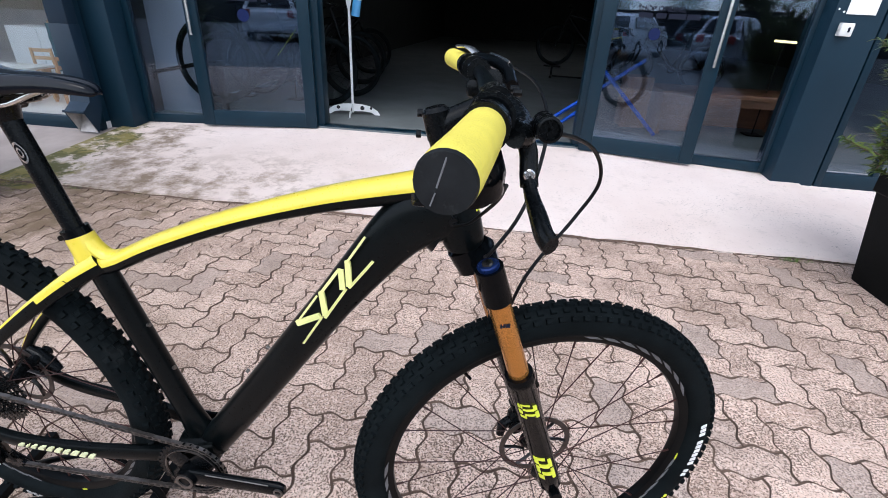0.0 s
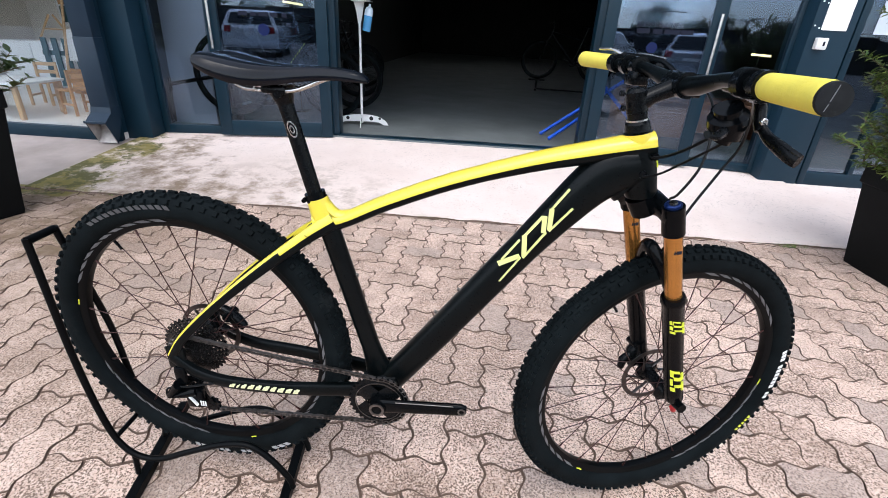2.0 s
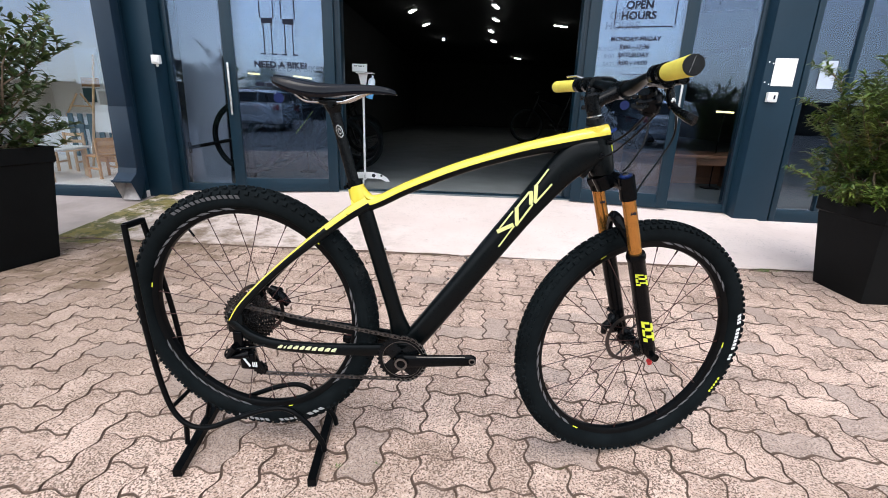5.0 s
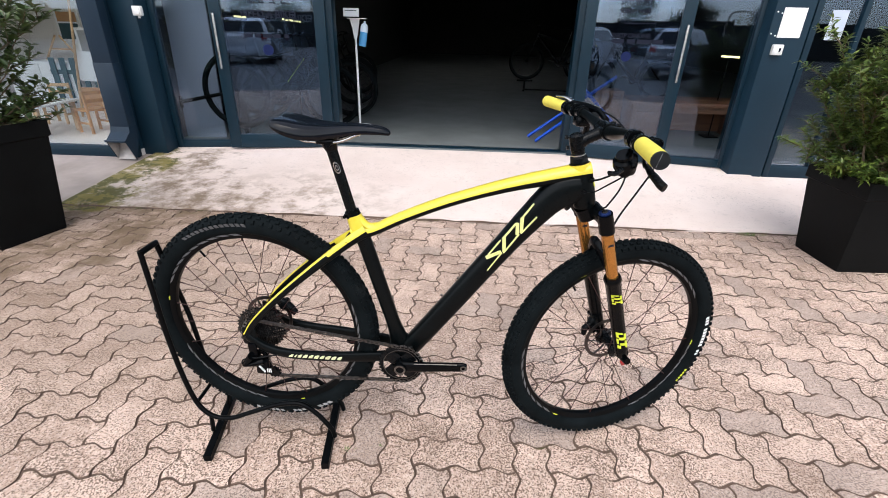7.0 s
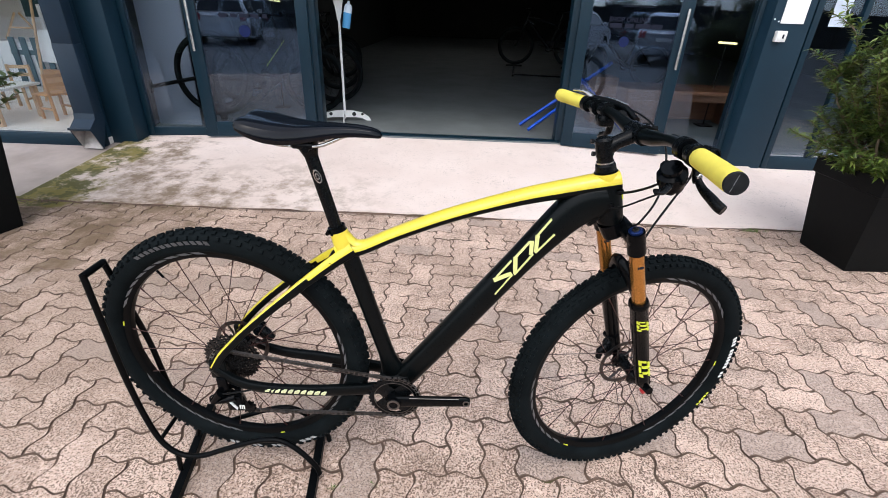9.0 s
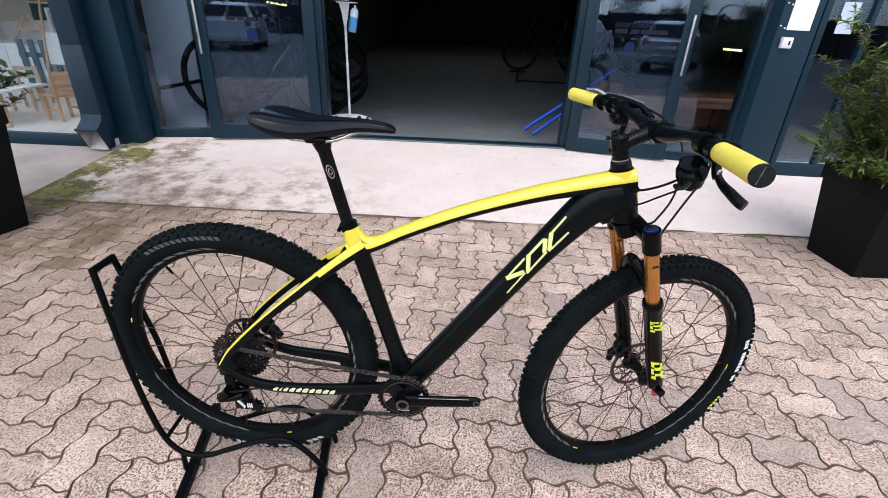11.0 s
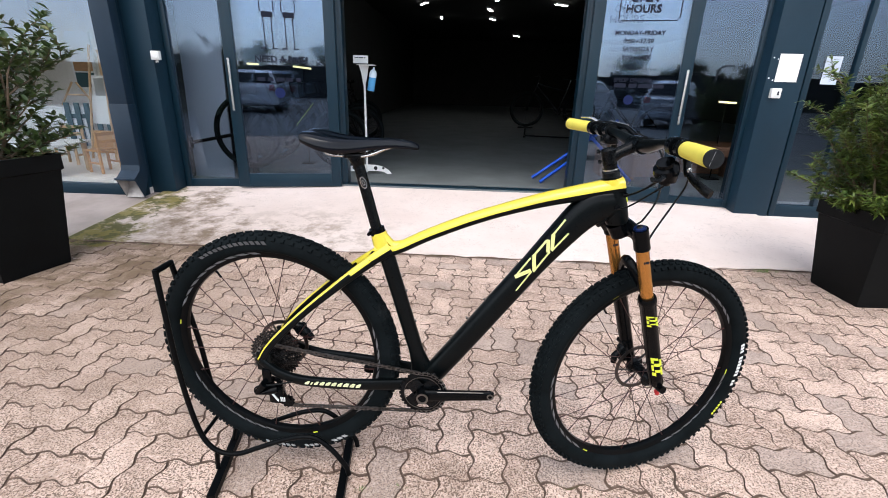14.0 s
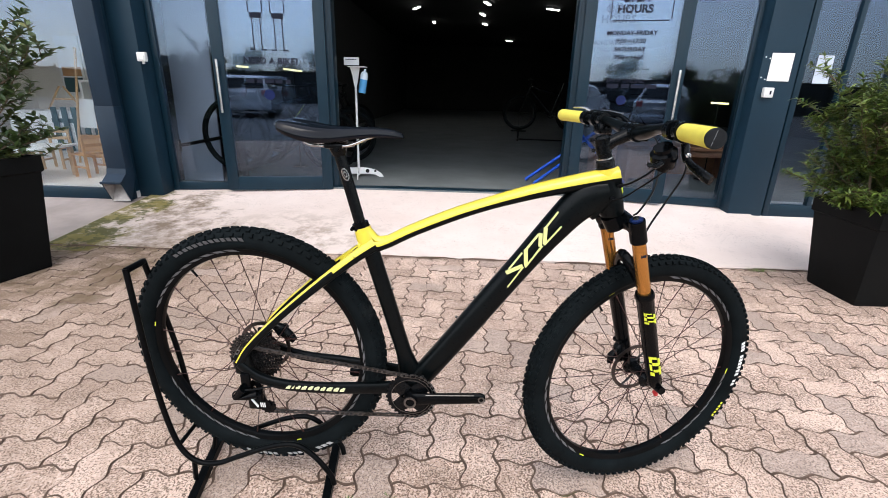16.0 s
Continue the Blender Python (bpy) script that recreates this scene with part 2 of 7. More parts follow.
RIM_GREY = surface("pale_rim_print", (0.125, 0.125, 0.130), 0.45, 0, 0.2, 30, 200, 0.0)
DECAL_STAY = surface("cream_decal", (0.66, 0.67, 0.40), 0.4, 0, 0.05, 20, 200, 0.0)
ROTOR = surface("brushed_brake_steel", (0.10, 0.092, 0.090), 0.32, 1.0, 0.2, 60, 300, 0.05)
MARK_GREY = surface("worn_white_tyre_print", (0.34, 0.34, 0.34), 0.6, 0, 0.25, 60, 260, 0.05)
DECAL_WHITE = surface("white_decal", (0.75, 0.75, 0.74), 0.5, 0, 0.05, 30, 200, 0.0)
LEATHER = surface("glossy_saddle_cover", (0.0018, 0.0028, 0.0055), 0.17, 0, 0.3, 25, 260, 0.03, spec=0.26)
CABLE = surface("black_cable_housing", (0.003, 0.0035, 0.004), 0.40, 0, 0.1, 30, 200, 0.0, spec=0.15)
NAVY = surface("navy_painted_aluminium", (0.0035, 0.0190, 0.033), 0.36, 0, 0.10, 3, 120, 0.03, spec=0.28)
NAVY_WALL = surface("navy_painted_wall", (0.0050, 0.0230, 0.040), 0.52, 0, 0.10, 2.5, 90, 0.12, spec=0.28)
PIPE = surface("slate_blue_steel_pipe", (0.0085, 0.0220, 0.040), 0.45, 0, 0.10, 4, 120, 0.05, spec=0.30)
GALV = surface("weathered_pipe_lining", (0.45, 0.42, 0.40), 0.6, 0.2, 0.25, 14, 120, 0.1)
WHITE = surface("white_powder_coat", (0.78, 0.78, 0.77), 0.4, 0, 0.05, 6, 150, 0.02)
PLASTIC = surface("white_plastic", (0.72, 0.72, 0.70), 0.45, 0, 0.06, 10, 150, 0.02)
PAPER = surface("white_paper", (0.80, 0.78, 0.76), 0.85, 0, 0.05, 10, 150, 0.05)
PAPER_BLUE = surface("pale_blue_paper", (0.50, 0.56, 0.66), 0.85, 0, 0.05, 10, 150, 0.05)
INK = surface("dark_blue_ink", (0.005, 0.008, 0.020), 0.6, 0, 0.05, 20, 150, 0.0, spec=0.2)
STICKER = surface("deep_blue_sticker", (0.003, 0.010, 0.060), 0.5, 0, 0.1, 9, 150, 0.0, spec=0.2)
INK_GHOST = surface("ghost_reflection_blue", (0.020, 0.027, 0.045), 0.6, 0, 0.05, 20, 150, 0.0, spec=0.2)
POT = surface("black_planter", (0.0024, 0.0030, 0.0032), 0.62, 0, 0.3, 5, 130, 0.15, spec=0.12)
SOIL = surface("dark_soil", (0.03, 0.022, 0.016), 0.95, 0, 0.4, 30, 120, 0.8)
BARK = surface("grey_brown_stem", (0.12, 0.085, 0.055), 0.85, 0, 0.3, 30, 120, 0.5)
LEAF_A = leaf_material("bright_lance_leaf", (0.034, 0.078, 0.015), (0.145, 0.200, 0.032))
LEAF_B = leaf_material("dark_oval_leaf", (0.028, 0.060, 0.018), (0.075, 0.115, 0.03))
LEAF_FAR = leaf_material("far_tree_leaf", (0.020, 0.035, 0.014), (0.045, 0.065, 0.025))
SHOP_FLOOR = surface("grey_screed_floor", (0.150, 0.165, 0.168), 0.60, 0, 0.18, 2, 80, 0.08, spec=0.2)
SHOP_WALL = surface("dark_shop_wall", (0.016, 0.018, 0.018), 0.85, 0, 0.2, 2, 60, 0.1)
PLAY_WALL = surface("cream_room_wall", (0.74, 0.69, 0.63), 0.8, 0, 0.08, 2, 60, 0.1)
PLAY_FLOOR = surface("pale_laminate_floor", (0.74, 0.69, 0.64), 0.4, 0, 0.08, 3, 60, 0.05)
BOARD = surface("grey_white_board", (0.24, 0.27, 0.34), 0.6, 0, 0.06, 2, 80, 0.03)
BROWN = wood_material("red_brown_wood", (0.17, 0.065, 0.03), (0.30, 0.125, 0.06))
PINE = wood_material("pale_pine", (0.50, 0.30, 0.14), (0.64, 0.42, 0.22))
BEECH = wood_material("orange_beech", (0.42, 0.20, 0.07), (0.55, 0.29, 0.11))
BLUE_PAINT = surface("bright_blue_paint", (0.010, 0.085, 0.52), 0.4, 0, 0.1, 9, 150, 0.03)
TEAL = surface("dark_teal_paint", (0.019, 0.070, 0.076), 0.6, 0, 0.1, 9, 150, 0.03)
LIQUID = surface("blue_sanitiser", (0.10, 0.38, 0.72), 0.2, 0, 0.05, 9, 150, 0.0)
BOTTLE = surface("translucent_bottle", (0.62, 0.74, 0.84), 0.3, 0, 0.05, 9, 150, 0.0)
RED = surface("red_part", (0.5, 0.03, 0.03), 0.4, 0, 0.1, 20, 150, 0.0)
ASPHALT = surface("worn_asphalt", (0.085, 0.085, 0.088), 0.9, 0, 0.3, 1.2, 90, 0.5)
SAND = surface("joint_sand", (0.105, 0.066, 0.047), 0.95, 0, 0.45, 6, 140, 0.6, wear=(0.075, 0.066, 0.020))
APRON = surface("grey_pink_concrete", (0.30, 0.252, 0.230), 0.88, 0, 0.2, 3, 90, 0.4, wear=(0.30, 0.25, 0.22))
CAR_PAINT = surface("white_car_paint", (0.72, 0.73, 0.75), 0.18, 0, 0.03, 3, 60, 0.0, 0.8)
CAR_SILVER = surface("silver_car_paint", (0.42, 0.44, 0.47), 0.2, 0.4, 0.03, 3, 60, 0.0, 0.8)
CAR_GLASS = surface("dark_car_window", (0.012, 0.014, 0.018), 0.06, 0, 0.1, 3, 60, 0.0)
TAIL = surface("red_tail_light", (0.35, 0.012, 0.012), 0.2, 0, 0.1, 20, 150, 0.0)
HEDGE = surface("dark_fence_panels", (0.018, 0.021, 0.022), 0.85, 0, 0.35, 0.6, 30, 0.3)
STONE = paver_material("pink_paver", False)
STONE_RIM = surface("grimy_paver_edge", (0.150, 0.100, 0.074), 0.95, 0, 0.45, 26, 260, 0.6, wear=(0.30, 0.205, 0.155))
STONES = paver_material("pink_pavers", True)
SLAB = slab_material()
GLASS = glass_material("panel_glass")
GLASS_LEAF = glass_material("door_glass", (0.84, 0.88, 0.90), 0.106)
GLASS_CLEAR = glass_material("window_glass", (0.92, 0.95, 0.96), 0.105)
LAMP = glow("ceiling_tube", (1.0, 0.98, 0.93), 5.0)
BENCH = glow("warm_bench_tube", (1.0, 0.80, 0.36), 1.3)
SPOT = glow("downlight", (1.0, 0.96, 0.88), 22.0)


# ---------------------------------------------------------------- mesh helpers
def thing(name, label, category, group="", m=None, kind=""):
    ob = new(name)
    ob.empty_display_size = 0.05
    if m is not None:
        ob.matrix_world = m
    return tagged(ob, label, category, group, kind)


def part(name, bm, material, parent=None, label="", smooth=True):
    """Links a bmesh as one mesh object under a thing or a part."""
    me = bpy.data.meshes.new(name)
    bmesh.ops.recalc_face_normals(bm, faces=bm.faces)
    for f in bm.faces:
        f.smooth = smooth
    bm.to_mesh(me)
    bm.free()
    for x in material if isinstance(material, (list, tuple)) else (material,):
        me.materials.append(x)
    if smooth:
        me.set_sharp_from_angle(angle=radians(38))
    ob = new(name, me)
    if parent is not None:
        ob.parent = parent
    if label:
        ob["label"] = label
    return ob


def whole(name, bm, material, label, category, group="", kind="", smooth=True):
    return tagged(part(name, bm, material, None, "", smooth), label, category, group, kind)


def box(bm, c, s, m=None, bevel=0.0, mat=0):
    made = bmesh.ops.create_cube(bm, size=1.0, matrix=(m or Matrix()) @ Matrix.Translation(c) @ Matrix.Diagonal((*s, 1)))
    faces = {f for v in made["verts"] for f in v.link_faces}
    if bevel:
        edges = list({e for f in faces for e in f.edges})
        cut = bmesh.ops.bevel(bm, geom=edges, offset=bevel, segments=2, affect="EDGES", profile=0.5)
        faces = set(cut["faces"]) | {f for f in faces if f.is_valid}
    for f in faces:
        if f.is_valid:
            f.material_index = mat
    return bm


def boxes(*items, bevel=0.0):
    bm = bmesh.new()
    for c, s in items:
        box(bm, c, s, None, bevel)
    return bm


def spans(*items, bevel=0.0):
    """Boxes from their low and high corners."""
    bm = bmesh.new()
    for a, b in items:
        box(bm, [(p + q) / 2 for p, q in zip(a, b)], [q - p for p, q in zip(a, b)], None, bevel)
    return bm


def sweep(bm, pts, a, b=None, seg=10, side=None, closed=False, cap=True, mats=None, square=0.0):
    """A tube along pts; a: half width along side, b: half width across it, each a number or one for each point."""
    pts = [Vector(p) for p in pts]
    k = len(pts)
    a = a if isinstance(a, (list, tuple)) else [a] * k
    b = a if b is None else b if isinstance(b, (list, tuple)) else [b] * k
    rings, up = [], None
    for i, p in enumerate(pts):
        ahead = pts[(i + 1) % k] - pts[i - 1] if closed or 0 < i < k - 1 else (pts[1] - pts[0] if i == 0 else pts[-1] - pts[-2])
        ahead.normalize()
        if side is not None:
            s = Vector(side) - ahead * ahead.dot(Vector(side))
        elif up is None:
            s = ahead.orthogonal()
        else:
            s = up - ahead * ahead.dot(up)
        s.normalize()
        up = s
        o = ahead.cross(s)
        ring = []
        for j in range(seg):
            w = 2 * math.pi * j / seg
            cs, sn = math.cos(w), math.sin(w)
            if square:
                e = 1.0 - square
                cs, sn = math.copysign(abs(cs) ** e, cs), math.copysign(abs(sn) ** e, sn)
            ring.append(bm.verts.new(p + s * (a[i] * cs) + o * (b[i] * sn)))
        rings.append(ring)
    for i in range(k if closed else k - 1):
        r, q = rings[i], rings[(i + 1) % k]
        for j in range(seg):
            f = bm.faces.new((r[j], r[(j + 1) % seg], q[(j + 1) % seg], q[j]))
            if mats:
                f.material_index = mats(i, (j + 0.5) / seg)
    if cap and not closed:
        bm.faces.new(list(reversed(rings[0])))
        bm.faces.new(rings[-1])
    return bm


def tube(pts, r, seg=10, closed=False, side=None):
    return sweep(bmesh.new(), pts, r, None, seg, side, closed)


def smooth_line(pts, n=8, closed=False):
    """Points of a Catmull-Rom curve through pts."""
    p = [Vector(q) for q in pts]
    out = []
    last = len(p) if closed else len(p) - 1
    for i in range(last):
        a = p[i - 1] if i or closed else p[0] * 2 - p[1]
        b, c = p[i], p[(i + 1) % len(p)]
        d = p[(i + 2) % len(p)] if closed or i + 2 < len(p) else c * 2 - b
        for j in range(n):
            t = j / n
            out.append(0.5 * ((2 * b) + (c - a) * t + (2 * a - 5 * b + 4 * c - d) * t * t + (3 * b - a - 3 * c + d) * t ** 3))
    if not closed:
        out.append(p[-1])
    return out


def lathe(bm, profile, seg=32, m=None, closed=False, mat=0):
    """Turns (radius, height) pairs about the local z axis; closed joins last to first."""
    m = m or Matrix()
    rings = [[bm.verts.new(m @ Vector((r * math.cos(2 * math.pi * j / seg), r * math.sin(2 * math.pi * j / seg), h))) for j in range(seg)] for r, h in profile]
    for i in range(len(rings) if closed else len(rings) - 1):
        p, q = rings[i], rings[(i + 1) % len(rings)]
        for j in range(seg):
            bm.faces.new((p[j], p[(j + 1) % seg], q[(j + 1) % seg], q[j])).material_index = mat
    if not closed:
        for ring in (rings[0], rings[-1]):
            if (ring[0].co - ring[seg // 2].co).length > 1e-5:
                bm.faces.new(ring).material_index = mat
    return bm


def rod(bm, a, b, r, r2=None, seg=10, mat=0):
    """A round bar from a to b."""
    a, b = Vector(a), Vector(b)
    turn = (b - a).to_track_quat("Z", "Y").to_matrix().to_4x4()
    return lathe(bm, [(r, 0), (r if r2 is None else r2, (b - a).length)], seg, Matrix.Translation(a) @ turn, False, mat)


def extrude_outline(bm, outline, y0, y1, m=None, mat=0):
    """A plate from an outline in x and z, between y0 and y1."""
    m = m or Matrix()
    low = [bm.verts.new(m @ Vector((x, y0, z))) for x, z in outline]
    high = [bm.verts.new(m @ Vector((x, y1, z))) for x, z in outline]
    k = len(outline)
    faces = [bm.faces.new(low), bm.faces.new(list(reversed(high)))]
    faces += [bm.faces.new((low[i], high[i], high[(i + 1) % k], low[(i + 1) % k])) for i in range(k)]
    for f in faces:
        f.material_index = mat
    return bm


def letters(name, text, size, m, material, parent, depth=0.0015, label=""):
    """Writing as real, thin letters."""
    cu = bpy.data.curves.new(name, "FONT")
    cu.body, cu.size, cu.align_x, cu.align_y, cu.extrude, cu.resolution_u, cu.offset = text, size, "CENTER", "CENTER", depth, 3, size * 0.028
    ob = new(name, cu)
    me = bpy.data.meshes.new_from_object(ob.evaluated_get(bpy.context.evaluated_depsgraph_get()))
    bpy.data.objects.remove(ob)
    me.materials.clear()
    me.materials.append(material)
    made = new(name, me)
    made.parent = parent
    made.matrix_basis = m
    if label:
        made["label"] = label
    return made


# ---------------------------------------------------------------- ground and shop front
EDGE, SILL, RISE = 1.90, 3.60, 0.14          # where the slab starts, where the door sill lies, how far it climbs
GRADE = RISE / (SILL - EDGE)


def slab_z(y):
    return max(0.0, (y - EDGE) * GRADE)


bm = bmesh.new()
far = 400.0
rim_pts = [(-far, -far), (far, -far), (far, far), (-far, far)]
bm.faces.new([bm.verts.new((x, y, -0.016)) for x, y in rim_pts])
whole("ground", bm, ASPHALT, "worn dark asphalt of the parking ground", "ground", kind="structure", smooth=False)

bed = whole("paving_bed", spans(((-5.6, -2.66, -0.06), (5.2, EDGE, -0.0050))), SAND, "sandy bed of joints between interlocking pavers", "pavement", kind="structure", smooth=False)


def wedge(x0, x1, y0, y1, lift, n=40):
    """A sloping slab with a slightly ragged front edge."""
    bm = bmesh.new()
    rnd = random.Random(7)
    top, low = [], []
    for i in range(n + 1):
        x = x0 + (x1 - x0) * i / n
        yy = y0 + rnd.uniform(-0.016, 0.012)
        top.append((bm.verts.new((x, yy + 0.012, lift + 0.008)), bm.verts.new((x, y1, lift + slab_z(y1)))))
        low.append((bm.verts.new((x, yy, -0.05)), bm.verts.new((x, y1, -0.05))))
    for i in range(n):
        a, b, c, d = top[i], top[i + 1], low[i], low[i + 1]
        bm.faces.new((a[0], b[0], b[1], a[1]))
        bm.faces.new((c[0], d[0], b[0], a[0]))
        bm.faces.new((c[1], d[1], b[1], a[1]))
        bm.faces.new((c[0], d[0], d[1], c[1]))
    for s in (0, n):
        bm.faces.new((top[s][0], top[s][1], low[s][1], low[s][0]))
    return bm


whole("entrance_slab", wedge(-2.93, 2.74, EDGE, SILL, 0.004), SLAB, "pale sloping concrete slab with moss stains before the door", "pavement", kind="structure", smooth=False)
whole("apron_west", wedge(-7.0, -2.94, EDGE - 0.01, 3.4, -0.012), APRON, "grey-pink concrete apron under the display window", "pavement", kind="structure", smooth=False)
whole("apron_east", wedge(2.75, 7.0, EDGE, 3.5, -0.010), SLAB, "pale concrete apron beside the entrance slab", "pavement", kind="structure", smooth=False)

# ragged dark strip that draws the shadow line along the slab's front
bm = bmesh.new()
rnd = random.Random(17)
for i in range(150):
    x0, x1 = -5.5 + i * 0.0707, -5.5 + (i + 1) * 0.0707
    if i == 0:
        wide = [rnd.uniform(0.004, 0.020), 0.0]
    wide[1] = rnd.uniform(0.004, 0.020)
    lift = 0.0034
    bm.faces.new([bm.verts.new(p) for p in ((x0, EDGE - wide[0], lift), (x1, EDGE - wide[1], lift), (x1, EDGE + 0.012, lift + 0.004), (x0, EDGE + 0.012, lift + 0.004))])
    wide[0] = wide[1]
whole("edge_joint", bm, SAND, "dark strip drawn as the shadow line along the front of the concrete slab", "trim", kind="structure", smooth=False)

# floor, ceiling and walls of the shop
FLOOR = 0.150
whole("floor", spans(((-3.02, SILL - 0.10, -0.05), (9.0, 24.0, FLOOR))), SHOP_FLOOR, "grey screed floor of the bicycle shop", "floor", kind="structure", smooth=False)
whole("floor_playroom", spans(((-9.0, 3.05, -0.05), (-3.03, 9.0, FLOOR - 0.005))), PLAY_FLOOR, "pale laminate floor of the next shop", "floor", kind="structure", smooth=False)
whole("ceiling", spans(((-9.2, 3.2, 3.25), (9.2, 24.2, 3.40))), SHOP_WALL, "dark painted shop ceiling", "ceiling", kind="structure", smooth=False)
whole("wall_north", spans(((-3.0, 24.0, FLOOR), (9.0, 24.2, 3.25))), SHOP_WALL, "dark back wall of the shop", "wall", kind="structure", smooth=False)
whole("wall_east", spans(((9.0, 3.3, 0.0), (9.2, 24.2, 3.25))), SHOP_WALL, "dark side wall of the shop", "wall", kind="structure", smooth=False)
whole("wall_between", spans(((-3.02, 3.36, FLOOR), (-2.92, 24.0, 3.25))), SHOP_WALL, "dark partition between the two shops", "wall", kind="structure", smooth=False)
whole("wall_playroom_back", spans(((-9.0, 8.8, FLOOR), (-3.02, 9.0, 3.25))), PLAY_WALL, "cream back wall of the next shop", "wall", kind="structure", smooth=False)
whole("wall_playroom_side", spans(((-9.2, 3.0, 0.0), (-9.0, 9.0, 3.25))), PLAY_WALL, "cream side wall of the next shop", "wall", kind="structure", smooth=False)
whole("wall_playroom_lining", spans(((-3.032, 3.40, FLOOR), (-3.022, 8.8, 3.25))), PLAY_WALL, "cream lining of the partition", "wall", kind="structure", smooth=False)
whole("wall_upper", spans(((-9.2, 3.02, 2.62), (9.2, 3.35, 4.6))), NAVY_WALL, "navy wall above the doors and windows", "wall", kind="structure", smooth=False)
whole("roof", spans(((-9.4, 2.9, 4.6), (9.4, 24.4, 4.75))), NAVY_WALL, "flat dark roof", "roof", kind="structure", smooth=False)

# columns of the front
whole("column_east", spans(((2.53, 3.10, 0.0), (2.84, 3.40, 2.62)), bevel=0.006), NAVY_WALL, "navy painted square column with drilled holes", "column", kind="structure")
whole("column_west", spans(((-3.036, 3.10, 0.0), (-2.80, 3.36, 2.62)), bevel=0.006), NAVY_WALL, "navy painted column beside the rain pipe", "column", kind="structure")
whole("column_return", spans(((-3.125, 3.052, 0.0), (-3.037, 3.34, 2.62))), NAVY_WALL, "narrow navy return between window and column", "column", kind="structure", smooth=False)
for x, z in ((2.555, 1.450), (2.590, 1.44), (2.55, 1.290), (2.585, 1.275)):
    bm = bmesh.new()
    rod(bm, (x, 3.097, z), (x, 3.102, z), 0.006, seg=8)
    whole("screw_plug", bm, WHITE, "small white screw plug in the navy column", "wall plug", "screw plugs")


def bar_between(a, b, z0, z1, deep, name, parent, mat=NAVY, grow=0.0, flat=False):
    """An upright slab over the line a-b of the plan."""
    a, b = Vector((*a, 0)), Vector((*b, 0))
    way = (b - a).normalized()
    a, b = a - way * grow, b + way * grow
    mid = (a + b) / 2
    m = Matrix.Translation((mid.x, mid.y, 0)) @ Matrix.Rotation(math.atan2(way.y, way.x), 4, "Z")
    bm = bmesh.new()
    box(bm, (0, 0, (z0 + z1) / 2), ((b - a).length, deep, z1 - z0), m, 0.0 if flat else 0.003)
    return part(name, bm, mat, parent, smooth=not flat)


def lerp2(a, b, t):
    return (a[0] + (b[0] - a[0]) * t, a[1] + (b[1] - a[1]) * t)


def glazed(name, a, b, z0, z1, label, category, stile=0.055, rail=0.09, deep=0.06, glass=GLASS, kind="structure", cuts=(), top=0.09, group=""):
    """A framed pane over the line a-b: stiles, rails, glass."""
    ob = thing(name, label, category, group, None, kind)
    length = math.dist(a, b)
    s = stile / length
    bar_between(a, lerp2(a, b, s), z0, z1, deep, "stile", ob)
    bar_between(lerp2(a, b, 1 - s), b, z0, z1, deep, "stile", ob)
    bar_between(lerp2(a, b, s), lerp2(a, b, 1 - s), z0, z0 + rail, deep - 0.004, "bottom_rail", ob)
    bar_between(lerp2(a, b, s), lerp2(a, b, 1 - s), z1 - top, z1, deep - 0.004, "top_rail", ob)
    marks = [s, *cuts, 1 - s]
    for c in cuts:
        bar_between(lerp2(a, b, c - 0.02 / length), lerp2(a, b, c + 0.02 / length), z0 + rail, z1 - top, deep - 0.006, "mullion", ob)
    for u, v in zip(marks, marks[1:]):
        e = 0.018 / length
        pane = bar_between(lerp2(a, b, u + (e if u in cuts else 0)), lerp2(a, b, v - (e if v in cuts else 0)), z0 + rail, z1 - top, 0.008, "pane", ob, glass, flat=True)
        pane.visible_shadow = False
    return ob


TOP = 2.50
HL, HR = (-1.235, 3.56), (1.09, 3.56)
glazed("window_1", (-2.80, 3.30), HL, slab_z(3.4), TOP, "fixed navy-framed glass panel beside the shop door", "window", 0.05, 0.075)
glazed("window_2", HR, (2.55, 3.26), slab_z(3.42), TOP, "fixed navy-framed glass panel beside the shop door", "window", 0.05, 0.075)
glazed("window_3", (-7.0, 2.98), (-3.03, 3.02), slab_z(3.0) - 0.02, TOP, "large display window with a low navy sill frame", "window", 0.06, 0.11, glass=GLASS_CLEAR, cuts=(0.45,))
glazed("window_4", (2.85, 3.13), (6.8, 3.08), slab_z(3.1) - 0.01, TOP, "navy-framed window with narrow dark panes", "window", 0.05, 0.11, cuts=(0.10, 0.19, 0.55))

# door opening: jambs, head and sill
opening = thing("doorway_1", "open shop doorway with navy jambs and a flat metal sill", "doorway", "", None, "structure")
part("sill", spans(((HL[0] - 0.02, SILL - 0.085, 0.10), (HR[0] + 0.02, SILL + 0.03, FLOOR + 0.008)), bevel=0.004), NAVY, opening, "flat metal door sill")
part("jamb", spans(((HL[0] - 0.035, SILL - 0.07, FLOOR + 0.009), (HL[0] + 0.03, SILL + 0.06, TOP)), bevel=0.003), NAVY, opening)
part("jamb", spans(((HR[0] - 0.03, SILL - 0.07, FLOOR + 0.009), (HR[0] + 0.035, SILL + 0.06, TOP)), bevel=0.003), NAVY, opening)
part("head", spans(((-2.80, SILL - 0.28, TOP), (2.53, SILL + 0.06, 2.62))), NAVY, opening)


